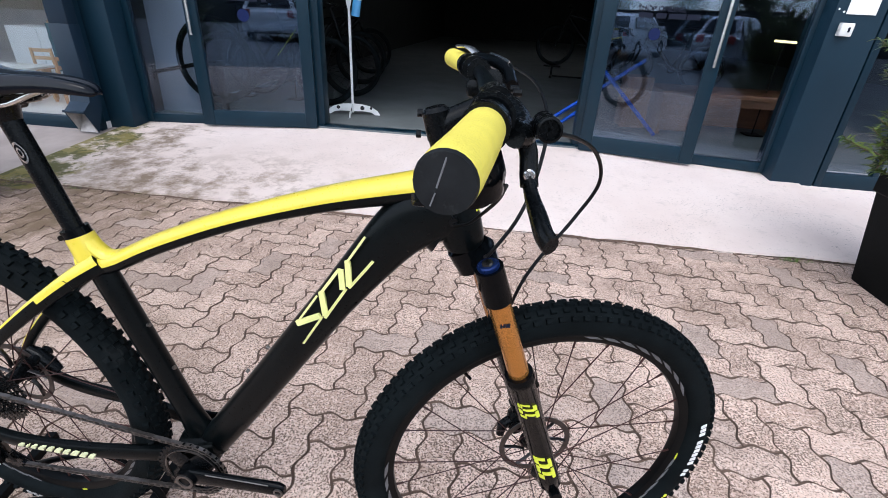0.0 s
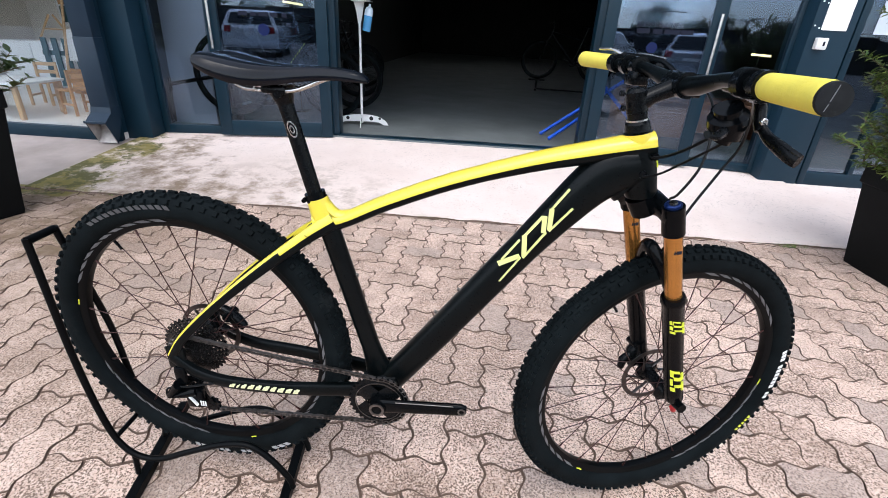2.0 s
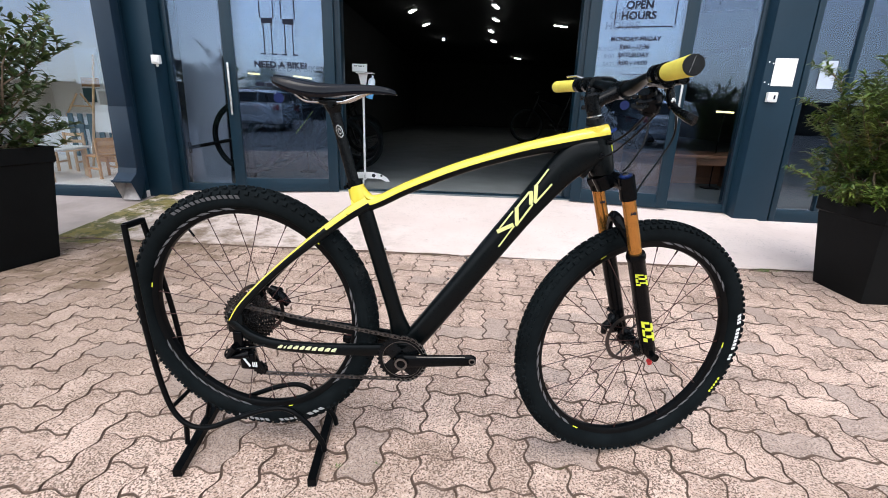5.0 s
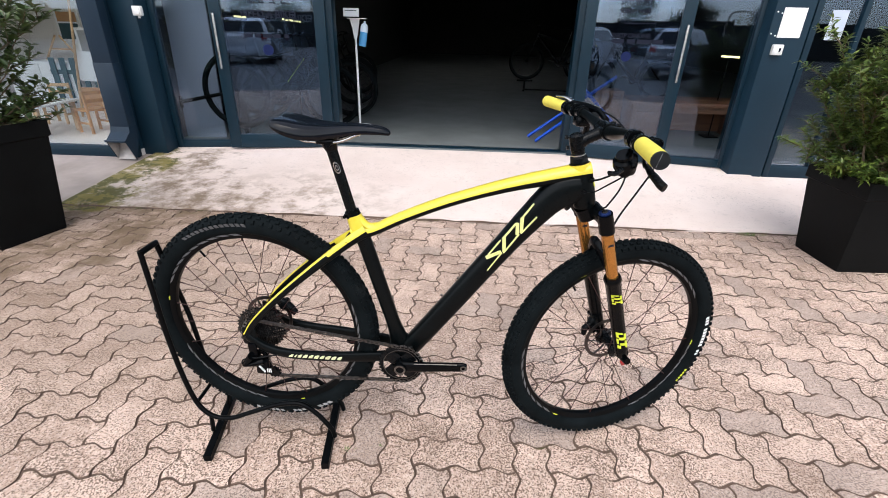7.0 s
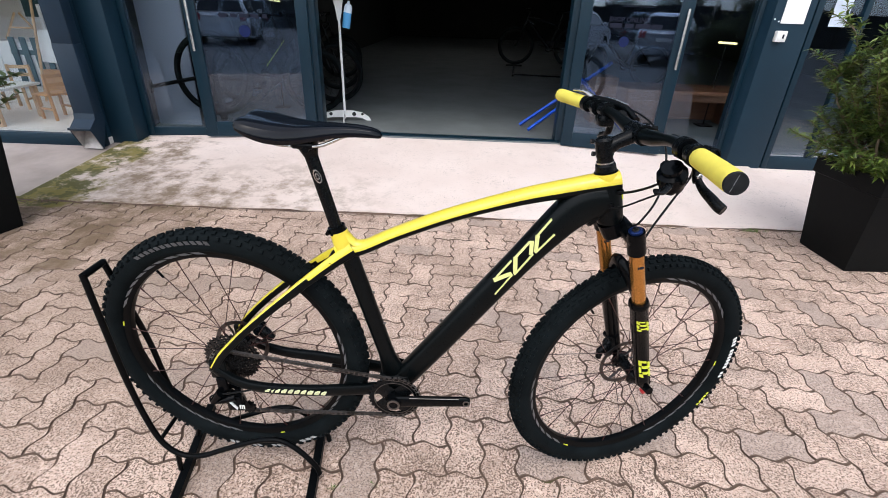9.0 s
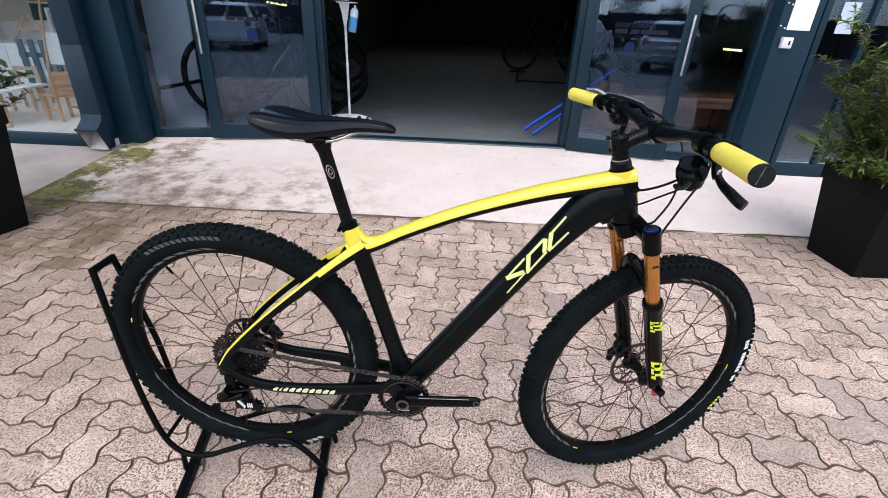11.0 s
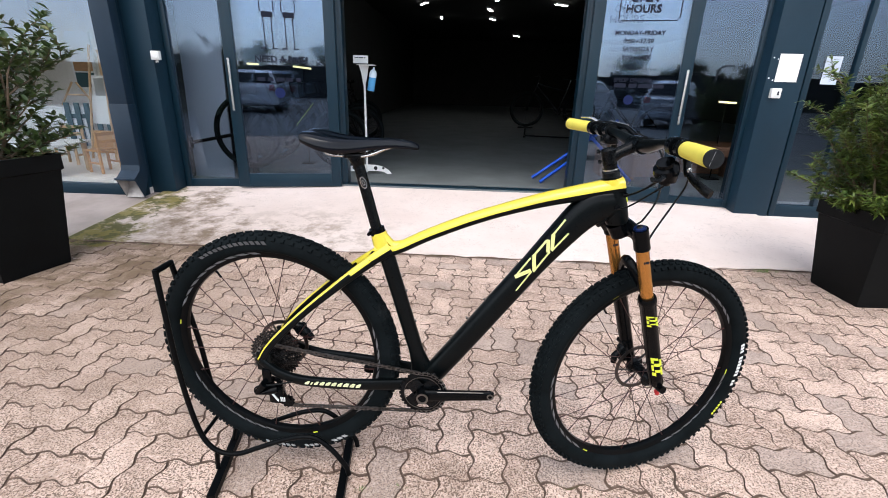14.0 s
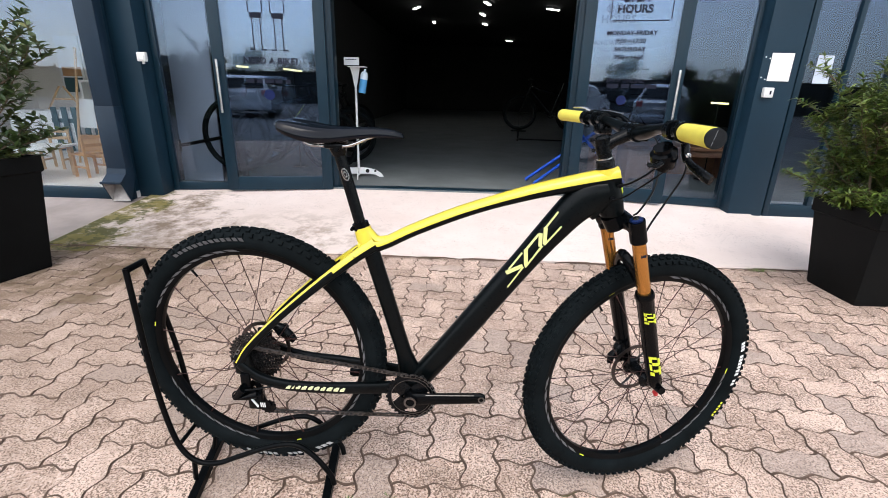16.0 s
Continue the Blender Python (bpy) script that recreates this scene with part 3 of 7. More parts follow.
def leaf(name, hinge, free, label):
    """A glazed door leaf folded back against the front, with its pull handles."""
    ob = glazed(name, hinge, free, slab_z(3.3) + 0.025, TOP - 0.03, label, "door", 0.10, 0.13, 0.045, GLASS_LEAF, "structure", (), 0.12, "shop door leaves")
    u, v = Vector((*hinge, 0)), Vector((*free, 0))
    way = (v - u).normalized()
    out = Vector((way.y, -way.x, 0))
    if out.y > 0:
        out = -out
    for s in (1, -1):
        p = v - way * 0.045 + out * (0.065 * s)
        bm = bmesh.new()
        rod(bm, p + Vector((0, 0, 0.88)), p + Vector((0, 0, 1.34)), 0.0125, seg=12)
        for z in (0.94, 1.28):
            rod(bm, p + Vector((0, 0, z)), p - out * (0.045 * s) + Vector((0, 0, z)), 0.008, seg=8)
        part("pull_handle", bm, SILVER, ob, "polished steel pull handle")
    return ob, way, out


FREE_W, FREE_E = (-2.245, 3.285), (1.985, 3.275)
leaf_w, way_w, out_w = leaf("door_1", (-1.255, 3.475), FREE_W, "navy-framed glass door leaf folded wide open")
leaf_e, way_e, out_e = leaf("door_2", (1.11, 3.475), FREE_E, "navy-framed glass door leaf with opening hours, folded open")


def on_leaf(hinge, way, out, along, z, off=0.007):
    """A pose on the pane: x along the glass to the viewer's right, y up."""
    p = Vector((*hinge, 0)) + way * along + out * off
    right = way if way.x > 0 else -way
    m = Matrix.Identity(4)
    m.col[0][:3], m.col[1][:3], m.col[2][:3] = right, (0, 0, 1), out
    m.translation = (p.x, p.y, z)
    return m


def writing(ob, hinge, way, out, along, lines, mat=INK, off=0.007, label="dark blue lettering on the glass"):
    for text, z, size in lines:
        letters("lettering", text, size, on_leaf(hinge, way, out, along, z, off), mat, ob, 0.001, label)


HINGE_W, HINGE_E = (-1.255, 3.475), (1.11, 3.475)
HOURS = [("OPEN", 1.915, 0.088), ("HOURS", 1.830, 0.088), ("MONDAY-FRIDAY", 1.640, 0.052), ("9:00 - 17:30", 1.575, 0.052), ("SATURDAY", 1.508, 0.052), ("9:00 - 14:00", 1.442, 0.052), ("SHOP ONLINE:", 1.245, 0.050)]
writing(leaf_e, HINGE_E, way_e, out_e, 0.415, HOURS)
# pale second copy imitates the lettering's reflection in the pane behind
writing(leaf_e, HINGE_E, way_e, out_e, 0.29, [(text, z - 0.075, size) for text, z, size in HOURS], INK_GHOST, -0.035, "mirrored ghost of the lettering, modelled as pale letters behind the glass")
bm = bmesh.new()
for a, b in (((-0.23, 0.14), (0.23, 0.14)), ((-0.23, -0.13), (0.23, -0.13)), ((-0.25, -0.11), (-0.25, 0.12)), ((0.25, -0.11), (0.25, 0.12))):
    box(bm, ((a[0] + b[0]) / 2, (a[1] + b[1]) / 2, 0), (abs(a[0] - b[0]) + 0.008, abs(a[1] - b[1]) + 0.008, 0.002))
part("sign_border", bm, INK, leaf_e, "thin dark blue rounded border").matrix_basis = on_leaf(HINGE_E, way_e, out_e, 0.47, 1.87)
bm = bmesh.new()
box(bm, (0, 0, 0), (0.26, 0.006, 0.002))
part("sign_rule", bm, INK, leaf_e).matrix_basis = on_leaf(HINGE_E, way_e, out_e, 0.47, 1.345)
for i, w in enumerate((0.10, 0.07, 0.12, 0.09)):
    part("sign_bar", boxes(((-0.16 + i * 0.11, 0, 0), (w, 0.035, 0.002))), INK, leaf_e).matrix_basis = on_leaf(HINGE_E, way_e, out_e, 0.47, 1.20)

writing(leaf_w, HINGE_W, way_w, out_w, 0.50, [("NEED A BIKE?", 1.340, 0.080)])
# the same ghost reflection, set as pale letters, for this leaf
writing(leaf_w, HINGE_W, way_w, out_w, 0.36, [("NEED A BIKE?", 1.315, 0.080)], INK_GHOST, -0.035, "mirrored ghost of the lettering, modelled as pale letters behind the glass")
for i, w in enumerate((0.07, 0.05, 0.08, 0.06, 0.04)):
    part("sign_bar", boxes(((-0.17 + i * 0.085, 0, 0), (w, 0.032, 0.002))), INK, leaf_w).matrix_basis = on_leaf(HINGE_W, way_w, out_w, 0.53, 1.165)
bm = bmesh.new()
rod(bm, (0, 0, -0.001), (0, 0, 0.001), 0.048, seg=24)
part("round_sticker", bm, STICKER, leaf_w, "round blue sticker on the glass", smooth=False).matrix_basis = on_leaf(HINGE_W, way_w, out_w, 0.54, 1.045)
bm = bmesh.new()
rod(bm, (0, 0, -0.001), (0, 0, 0.001), 0.042, seg=24)
part("round_sticker", bm, STICKER, leaf_e, "round blue sticker on the glass", smooth=False).matrix_basis = on_leaf(HINGE_E, way_e, out_e, 0.40, 1.075)
bm = bmesh.new()
for x in (-0.10, 0.09):
    for s in (-1, 1):
        box(bm, (x + 0.035 * s, 0.10, 0), (0.008, 0.26, 0.002))
        box(bm, (x + 0.05 * s, -0.035, 0), (0.05, 0.012, 0.002))
    box(bm, (x, 0.25, 0), (0.10, 0.045, 0.002))
    for s in (-1, 1):
        box(bm, (x + 0.06 * s, 0.37, 0), (0.008, 0.20, 0.002))
part("drawn_shapes", bm, INK, leaf_w, "thin dark blue line drawing of plain shapes").matrix_basis = on_leaf(HINGE_W, way_w, out_w, 0.50, 1.47)

# fixtures on the columns
whole("paper_notice", spans(((2.600, 3.094, 1.262), (2.780, 3.098, 1.482))), PAPER, "blank white paper notice on the navy column", "notice")
bm = spans(((2.582, 3.058, 1.130), (2.662, 3.099, 1.210)), bevel=0.006)
sw = whole("wall_switch", bm, PLASTIC, "white surface-mounted key switch on the navy column", "switch", "key switches")
part("key_slot", spans(((2.627, 3.054, 1.155), (2.639, 3.060, 1.185))), INK, sw, "small dark key slot")
bm = spans(((-2.80 + 0.0, 3.058, 1.30), (-2.725, 3.099, 1.375)), bevel=0.006)
sw2 = whole("wall_switch", bm, PLASTIC, "white surface-mounted switch box on the navy column", "switch", "key switches")
part("cover_plate", spans(((-2.79, 3.053, 1.31), (-2.735, 3.060, 1.365)), bevel=0.002), PLASTIC, sw2)
part("bracket", spans(((-2.78, 3.09, 1.28), (-2.76, 3.101, 1.30))), PLASTIC, sw2)
whole("taped_paper", spans(((2.995, 3.1205, 1.252), (3.125, 3.1230, 1.474))), PAPER_BLUE, "pale blue sheet taped on the window glass", "notice")

# rain pipe with its open shoe
pipe = thing("rain_pipe", "slate blue square rain pipe with an open kicked-out shoe", "downpipe")
part("upper_length", spans(((-3.155, 2.905, 0.92), (-2.985, 3.005, 2.70)), bevel=0.006), PIPE, pipe)
part("lower_length", spans(((-3.159, 2.901, 0.38), (-2.981, 3.005, 0.925)), bevel=0.006), PIPE, pipe)
# square mouth kicked forward: four walls round a pale lining
ELBOW = [(2.901, 3.005, 0.385, 0.385), (2.890, 3.005, 0.340, 0.300), (2.800, 2.900, 0.270, 0.085)]   # front y, back y, front z, back z
for name, mat, inset in (("shoe", PIPE, 0.0), ("shoe_lining", GALV, 0.006)):
    bm = bmesh.new()
    rings = []
    for f, b, zf, zb in ELBOW:
        f, b, zf, zb = f + inset, b - inset, zf - inset * 0.4, zb + inset * 0.4
        x0, x1 = -3.159 + inset, -2.981 - inset
        rings.append([bm.verts.new(p) for p in ((x0, f, zf), (x1, f, zf), (x1, b, zb), (x0, b, zb))])
    for p, q in zip(rings, rings[1:]):
        for j in range(4):
            bm.faces.new((p[j], p[(j + 1) % 4], q[(j + 1) % 4], q[j]))
    part(name, bm, mat, pipe, "kicked-out square shoe" if inset == 0 else "pale weathered lining of the open mouth", smooth=False)
part("shoe_lip", spans(((-3.166, 2.793, 0.262), (-2.974, 2.806, 0.282)), bevel=0.002), PIPE, pipe)


# ---------------------------------------------------------------- the bicycle
bike = thing("mountain_bike", "black and yellow carbon hardtail mountain bike in a floor stand", "bicycle", "", pose(0, -0.062, 0, 0.5))
REAR, FRONT, BB = Vector((-0.500, 0, 0.412)), Vector((0.575, 0.079, 0.370)), Vector((-0.072, 0, 0.338))
LIFT = 0.0194                                   # the stand holds the rear axle 2 cm up: the frame tips forward by this slope
REAR_HUB = Vector((-0.496, 0.012, 0.4326))
R_TYRE = 0.362
HEAD, RAKE = Vector((0.372, 0, 0.965)), radians(15.0)
AXIS = Vector((math.sin(RAKE), 0, -math.cos(RAKE)))
STEER = Matrix.Translation(HEAD) @ Matrix.Rotation(radians(-16.9), 4, AXIS) @ Matrix.Translation(-HEAD)
TURN_BAR = Matrix.Translation(HEAD) @ Matrix.Rotation(radians(-6.8), 4, AXIS) @ Matrix.Translation(-HEAD)


def steered(bm):
    bm.transform(STEER)
    return bm


def bar_turned(bm):
    """The bar stands a few degrees straighter than the wheel."""
    bm.transform(TURN_BAR)
    return bm


def wheel_turn(c):
    """Local z of a turned shape becomes the axle."""
    return Matrix.Translation(c) @ Matrix.Rotation(radians(90), 4, "X")


def knob(bm, m, size):
    """A tread block, narrower at its top."""
    x, y, z = size
    v = [bm.verts.new(m @ Vector((sx * x * k, sy * y * k, h))) for h, k in ((-0.002, 1.0), (z, 0.80)) for sx, sy in ((-0.5, -0.5), (0.5, -0.5), (0.5, 0.5), (-0.5, 0.5))]
    for q in ((4, 5, 6, 7), (0, 1, 5, 4), (1, 2, 6, 5), (2, 3, 7, 6), (3, 0, 4, 7)):
        bm.faces.new([v[i] for i in q])


def tyre_mesh(rows, count):
    bm = bmesh.new()
    big, small = R_TYRE - 0.035, 0.0292
    profile = []
    for i in range(15):
        w = radians(-128 + 256 * i / 14)
        flat = 1.0 if abs(w) < 1.0 else 0.97
        profile.append((big + small * math.cos(w) * 1.02, small * math.sin(w) * flat))
    for r, h in ((0.302, 0.0105), (0.302, -0.0105)):
        profile.append((r, h))
    lathe(bm, profile, 96, None, True)
    for w, sx, sy, sz, shift in rows:
        for i in range(count):
            a = 2 * math.pi * (i + shift) / count
            turn = Matrix.Rotation(a, 4, "Z") @ Matrix.Translation((big, 0, 0)) @ Matrix.Rotation(-radians(w), 4, "Y") @ Matrix.Translation((small, 0, 0)) @ Matrix.Rotation(radians(90), 4, "Y")
            knob(bm, turn, (sx, sy, sz))
    return bm


def ring_text(bm, r0, r1, a0, a1, y, slant=0.25, gaps=(), n=None):
    """Plain slanted blocks round a wheel, in place of a maker's lettering."""
    n = n or max(3, int(abs(a1 - a0) / 4.5))
    for i in range(n):
        if i in gaps:
            continue
        u0, u1 = radians(a0 + (a1 - a0) * (i + 0.14) / n), radians(a0 + (a1 - a0) * (i + 0.80) / n)
        sl = slant * (r1 - r0) / r0 * 3
        quad = [(r0, u0), (r0, u1), (r1, u1 + sl), (r1, u0 + sl)]
        up = [bm.verts.new((r * math.cos(u), r * math.sin(u), y)) for r, u in quad]
        low = [bm.verts.new((r * math.cos(u), r * math.sin(u), y - math.copysign(0.0012, y))) for r, u in quad]
        bm.faces.new(up)
        bm.faces.new(list(reversed(low)))
        for j in range(4):
            bm.faces.new((up[j], low[j], low[(j + 1) % 4], up[(j + 1) % 4]))


def wheel(name, c, steer, spin, disc_y, label):
    place = Matrix.Translation(c) @ Matrix.Rotation(radians(16.4 if steer else -4.4), 4, "Z") @ wheel_turn((0, 0, 0)) @ Matrix.Scale(0.9975 if steer else 0.988, 4)
    bm = bmesh.new()
    lathe(bm, [(0.316, 0.0145), (0.318, 0.0150), (0.313, 0.0125), (0.296, 0.0130), (0.2870, 0.0085), (0.285, 0.0), (0.2870, -0.0085), (0.296, -0.0130), (0.313, -0.0125), (0.318, -0.0150), (0.316, -0.0145), (0.306, 0.0)], 96, None, True)
    bm.transform(place)
    rim = part(name, bm, RIM, bike, label)
    k = 0.82 if steer else 1.0
    rows = [(0, 0.0115 * k, 0.017, 0.0042, 0.0), (24, 0.0115 * k, 0.011, 0.0044, 0.5), (-24, 0.0115 * k, 0.011, 0.0044, 0.5), (52, 0.0115 * k, 0.011, 0.0050, 0.0), (-52, 0.0115 * k, 0.011, 0.0050, 0.0)]
    bm = tyre_mesh(rows, 104 if steer else 84)
    bm.transform(place)
    part("tyre", bm, RUBBER, rim, "knobbly black mountain bike tyre")
    bm = bmesh.new()
    lathe(bm, [(0.012, -0.052), (0.016, -0.050), (0.028, -0.040), (0.028, -0.036), (0.017, -0.030), (0.014, 0.0), (0.017, 0.026), (0.027, 0.032), (0.027, 0.036), (0.015, 0.046), (0.012, 0.052)], 24)
    bm.transform(place)
    part("hub", bm, BLACK, rim, "black alloy hub")
    for i in range(24):
        a = 2 * math.pi * (i + 0.25) / 24 + spin
        s = 1 if i % 2 else -1
        b = a + (0.42 if i % 4 < 2 else -0.42)
        p = place @ Vector((0.288 * math.cos(a), 0.288 * math.sin(a), 0.004 * s))
        q = place @ Vector((0.025 * math.cos(b * 1.0 + math.copysign(1.0, b - a)), 0.025 * math.sin(b + math.copysign(1.0, b - a)), 0.034 * s))
        bm = bmesh.new()
        rod(bm, q, p, 0.00115, seg=5)
        rod(bm, p + (q - p).normalized() * 0.016, p, 0.0022, seg=5)
        part("spoke", bm, SPOKE, rim)
    # disc rotor: ring on six arms
    spider = []
    bm = bmesh.new()
    lathe(bm, [(0.074, disc_y), (0.063, disc_y), (0.063, disc_y + 0.0018), (0.074, disc_y + 0.0018)], 48, None, True)
    for i in range(6):
        a = math.pi * i / 3
        p, q = Vector((0.065 * math.cos(a), 0.065 * math.sin(a), disc_y + 0.001)), Vector((0.024 * math.cos(a + 0.5), 0.024 * math.sin(a + 0.5), disc_y + 0.001))
        spider.append((q, (p + q) / 2 + Vector((0.004, 0.002, 0)), p))
    bm.transform(place)
    part("brake_disc", bm, ROTOR, rim, "steel brake disc")
    for line in spider:
        bm = bmesh.new()
        sweep(bm, list(line), 0.004, 0.0012, 6, (0, 0, 1))
        bm.transform(place)
        part("rotor_arm", bm, ROTOR, rim)
    bm = bmesh.new()
    rod(bm, Vector((0.287, 0, 0)), Vector((0.262, 0, 0)), 0.003, seg=8)
    bm.transform(place @ Matrix.Rotation(2.2, 4, "Z"))
    part("valve", bm, BLACK, rim)
    return rim, place


def plate_on(rim, place, name, mat, label, blocks):
    for b in blocks:
        bm = bmesh.new()
        ring_text(bm, *b)
        bm.transform(place)
        part(name, bm, mat, rim, label, smooth=False)


rear, at_rear = wheel("rear_wheel", REAR_HUB, False, 0.05, -0.030, "black alloy rear wheel")
front, at_front = wheel("front_wheel", FRONT, True, 0.12, -0.026, "black alloy front wheel turned a little aside")
# local z of a wheel points to -y, so the viewer's face is at plus
plate_on(rear, at_rear, "tyre_lettering", DECAL_GREY, "dark grey raised maker's mark as plain blocks", [(0.331, 0.3400, 124, 88, 0.0299, 0.2, (), 13)])
plate_on(rear, at_rear, "tyre_marking", MARK_GREY, "white tyre marking as plain blocks", [(0.332, 0.3395, 258, 275, 0.0296, 0.2, (), 6), (0.332, 0.3395, 280, 291, 0.0296, 0.2, (), 4), (0.331, 0.340, 296, 306, 0.0296, 0.3, (), 3)])
plate_on(rear, at_rear, "rim_sticker", RIM_GREY, "dark grey rim graphics as plain blocks", [(0.298, 0.3135, 155, 92, 0.0140, 0.9, (), 9), (0.298, 0.3135, 200, 262, 0.0140, 0.9, (), 9), (0.298, 0.3135, 318, 378, 0.0140, 0.9, (), 9)])
plate_on(rear, at_rear, "rim_label", DECAL_YELLOW, "small yellow rim label", [(0.301, 0.312, 166, 170, 0.0142, 0, (), 1), (0.301, 0.312, 286, 290, 0.0142, 0, (), 1), (0.301, 0.312, 46, 50, 0.0142, 0, (), 1)])
plate_on(front, at_front, "tyre_lettering", DECAL_WHITE, "white tyre marking as plain blocks", [(0.321, 0.332, 13, 7, 0.0301, 0.1, (), 3), (0.321, 0.332, 5, -8, 0.0301, 0.1, (), 6), (0.322, 0.331, -10, -14, 0.0301, 0.1, (), 2)])
plate_on(front, at_front, "rim_sticker", RIM_GREY, "dark grey rim graphics as plain blocks", [(0.298, 0.3135, 83, 27, 0.0140, 0.9, (), 8), (0.298, 0.3135, 172, 232, 0.0140, 0.9, (), 8), (0.298, 0.3135, 292, 352, 0.0140, 0.9, (), 8)])
plate_on(front, at_front, "rim_label", DECAL_YELLOW, "small yellow rim label", [(0.301, 0.312, 116, 121, 0.0142, 0, (), 1), (0.301, 0.312, 236, 241, 0.0142, 0, (), 1), (0.301, 0.312, -4, -9, 0.0142, 0, (), 1), (0.324, 0.330, -24, -34, 0.0300, 0, (), 5)])


# monocoque: every tube is one swept shape with its own section
def xz(*pts):
    return [Vector((x, 0, z)) for x, z in pts]


bm = bmesh.new()
Y = (0, -1, 0)
# top tube, arched, yellow above
top_line = smooth_line(xz((-0.205, 0.735), (-0.150, 0.746), (-0.065, 0.790), (0.060, 0.845), (0.200, 0.893), (0.310, 0.922), (0.404, 0.944)), 5)
k = len(top_line)
sweep(bm, top_line, [0.017 + 0.008 * i / k for i in range(k)], [0.015 + 0.009 * max(0.0, i / k - 0.55) / 0.45 + 0.010 * max(0, 1 - i / 5) for i in range(k)], 20, Y, mats=lambda i, w: 1 if math.sin(2 * math.pi * w) < -0.02 else 0, square=0.15)
# seat collar
sweep(bm, xz((-0.184, 0.738), (-0.190, 0.760), (-0.198, 0.788)), [0.0205, 0.0215, 0.0205], [0.022, 0.023, 0.0205], 20, Y, mats=lambda i, w: 1)
# web that rounds the seat junction off
sweep(bm, smooth_line(xz((-0.183, 0.786), (-0.174, 0.768), (-0.154, 0.756), (-0.115, 0.768)), 4), 0.014, [0.005, 0.007, 0.009, 0.010] + [0.010] * 5 + [0.010, 0.009, 0.007, 0.005], 12, Y, mats=lambda i, w: 1)
# seat tube
sweep(bm, smooth_line(xz((-0.182, 0.744), (-0.147, 0.620), (-0.108, 0.480), (-0.078, 0.375)), 5), 0.019, [0.021] * 12 + [0.022, 0.025, 0.029, 0.034], 18, Y)
# down tube, deep, with shoulders at the head
down = smooth_line(xz((0.385, 0.905), (0.328, 0.878), (0.268, 0.808), (0.170, 0.674), (0.064, 0.524), (-0.030, 0.394), (-0.064, 0.350)), 5)
k = len(down)
sweep(bm, down, [0.030 - 0.004 * i / k for i in range(k)], [0.034, 0.038, 0.041, 0.042, 0.042] + [0.041 - 0.011 * min(1.0, i / 8) for i in range(k - 5)], 22, Y, square=0.22)
# head tube
sweep(bm, [HEAD + AXIS * d for d in (0.004, 0.017, 0.030, 0.075, 0.108, 0.118)], [0.0225, 0.0235, 0.024, 0.027, 0.028, 0.026], [0.025, 0.027, 0.027, 0.030, 0.029, 0.026], 22, Y, mats=lambda i, w: 1 if i < 2 else 0)
# gusset between top and down tube
sweep(bm, xz((0.300, 0.905), (0.335, 0.885), (0.372, 0.868)), [0.014, 0.020, 0.024], [0.014, 0.026, 0.036], 14, Y)
# bottom bracket shell
rod(bm, BB + Vector((0, -0.042, 0)), BB + Vector((0, 0.042, 0)), 0.031, seg=24)
sweep(bm, xz((-0.110, 0.352), (-0.070, 0.360), (-0.035, 0.372)), 0.036, 0.026, 14, Y)
# stays, both sides
for s in (-1, 1):
    stay = smooth_line([(-0.165, 0.012 * s, 0.748), (-0.215, 0.030 * s, 0.716), (-0.300, 0.052 * s, 0.650), (-0.400, 0.066 * s, 0.562), (-0.480, 0.073 * s, 0.478), (-0.515, 0.074 * s, 0.425)], 5)
    k = len(stay)
    sweep(bm, stay, 0.008, [0.017 - 0.007 * min(1.0, i / 14) for i in range(k)], 12, Y, mats=lambda i, w: 1 if math.sin(2 * math.pi * w) > (0.05 if i < 8 else 0.40) else 0, square=0.2)
    low = smooth_line([(-0.095, 0.034 * s, 0.354), (-0.180, 0.050 * s, 0.356), (-0.290, 0.064 * s, 0.358), (-0.400, 0.070 * s, 0.364), (-0.470, 0.073 * s, 0.386), (-0.515, 0.074 * s, 0.425)], 5)
    k = len(low)
    sweep(bm, low, 0.0095, [0.018 - 0.006 * i / k for i in range(k)], 12, Y, square=0.25)
    box(bm, (-0.507, 0.072 * s, 0.420), (0.040, 0.010, 0.055), None, 0.004)
sweep(bm, [(-0.215, -0.035, 0.712), (-0.212, 0, 0.720), (-0.215, 0.035, 0.712)], 0.010, 0.012, 10)
part("bike_frame", bm, [CARBON, YELLOW], bike, "satin black carbon bike frame with a yellow top line")

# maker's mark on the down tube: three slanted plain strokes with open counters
along, across = Vector((0.600, 0, 0.800)), Vector((-0.800, 0, 0.600))


def slanted(bm, p, q, wide):
    """A straight stroke between two spots (along, across) of the mark, laid on the tube's side, its ends cut along the tube."""
    p, q = Vector(p), Vector(q)
    way = (q - p).normalized()
    n = Vector((-way.y, way.x)) * wide / 2
    top = []
    for c in (p - n, q - n, q + n, p + n):
        top.append(mark + along * c.x + across * c.y + Vector((0, -0.0322 + 8.0 * c.y * c.y, 0)))
    up = [bm.verts.new(c) for c in top]
    low = [bm.verts.new(c + Vector((0, 0.004, 0))) for c in top]
    bm.faces.new(up)
    for j in range(4):
        bm.faces.new((up[j], low[j], low[(j + 1) % 4], up[(j + 1) % 4]))


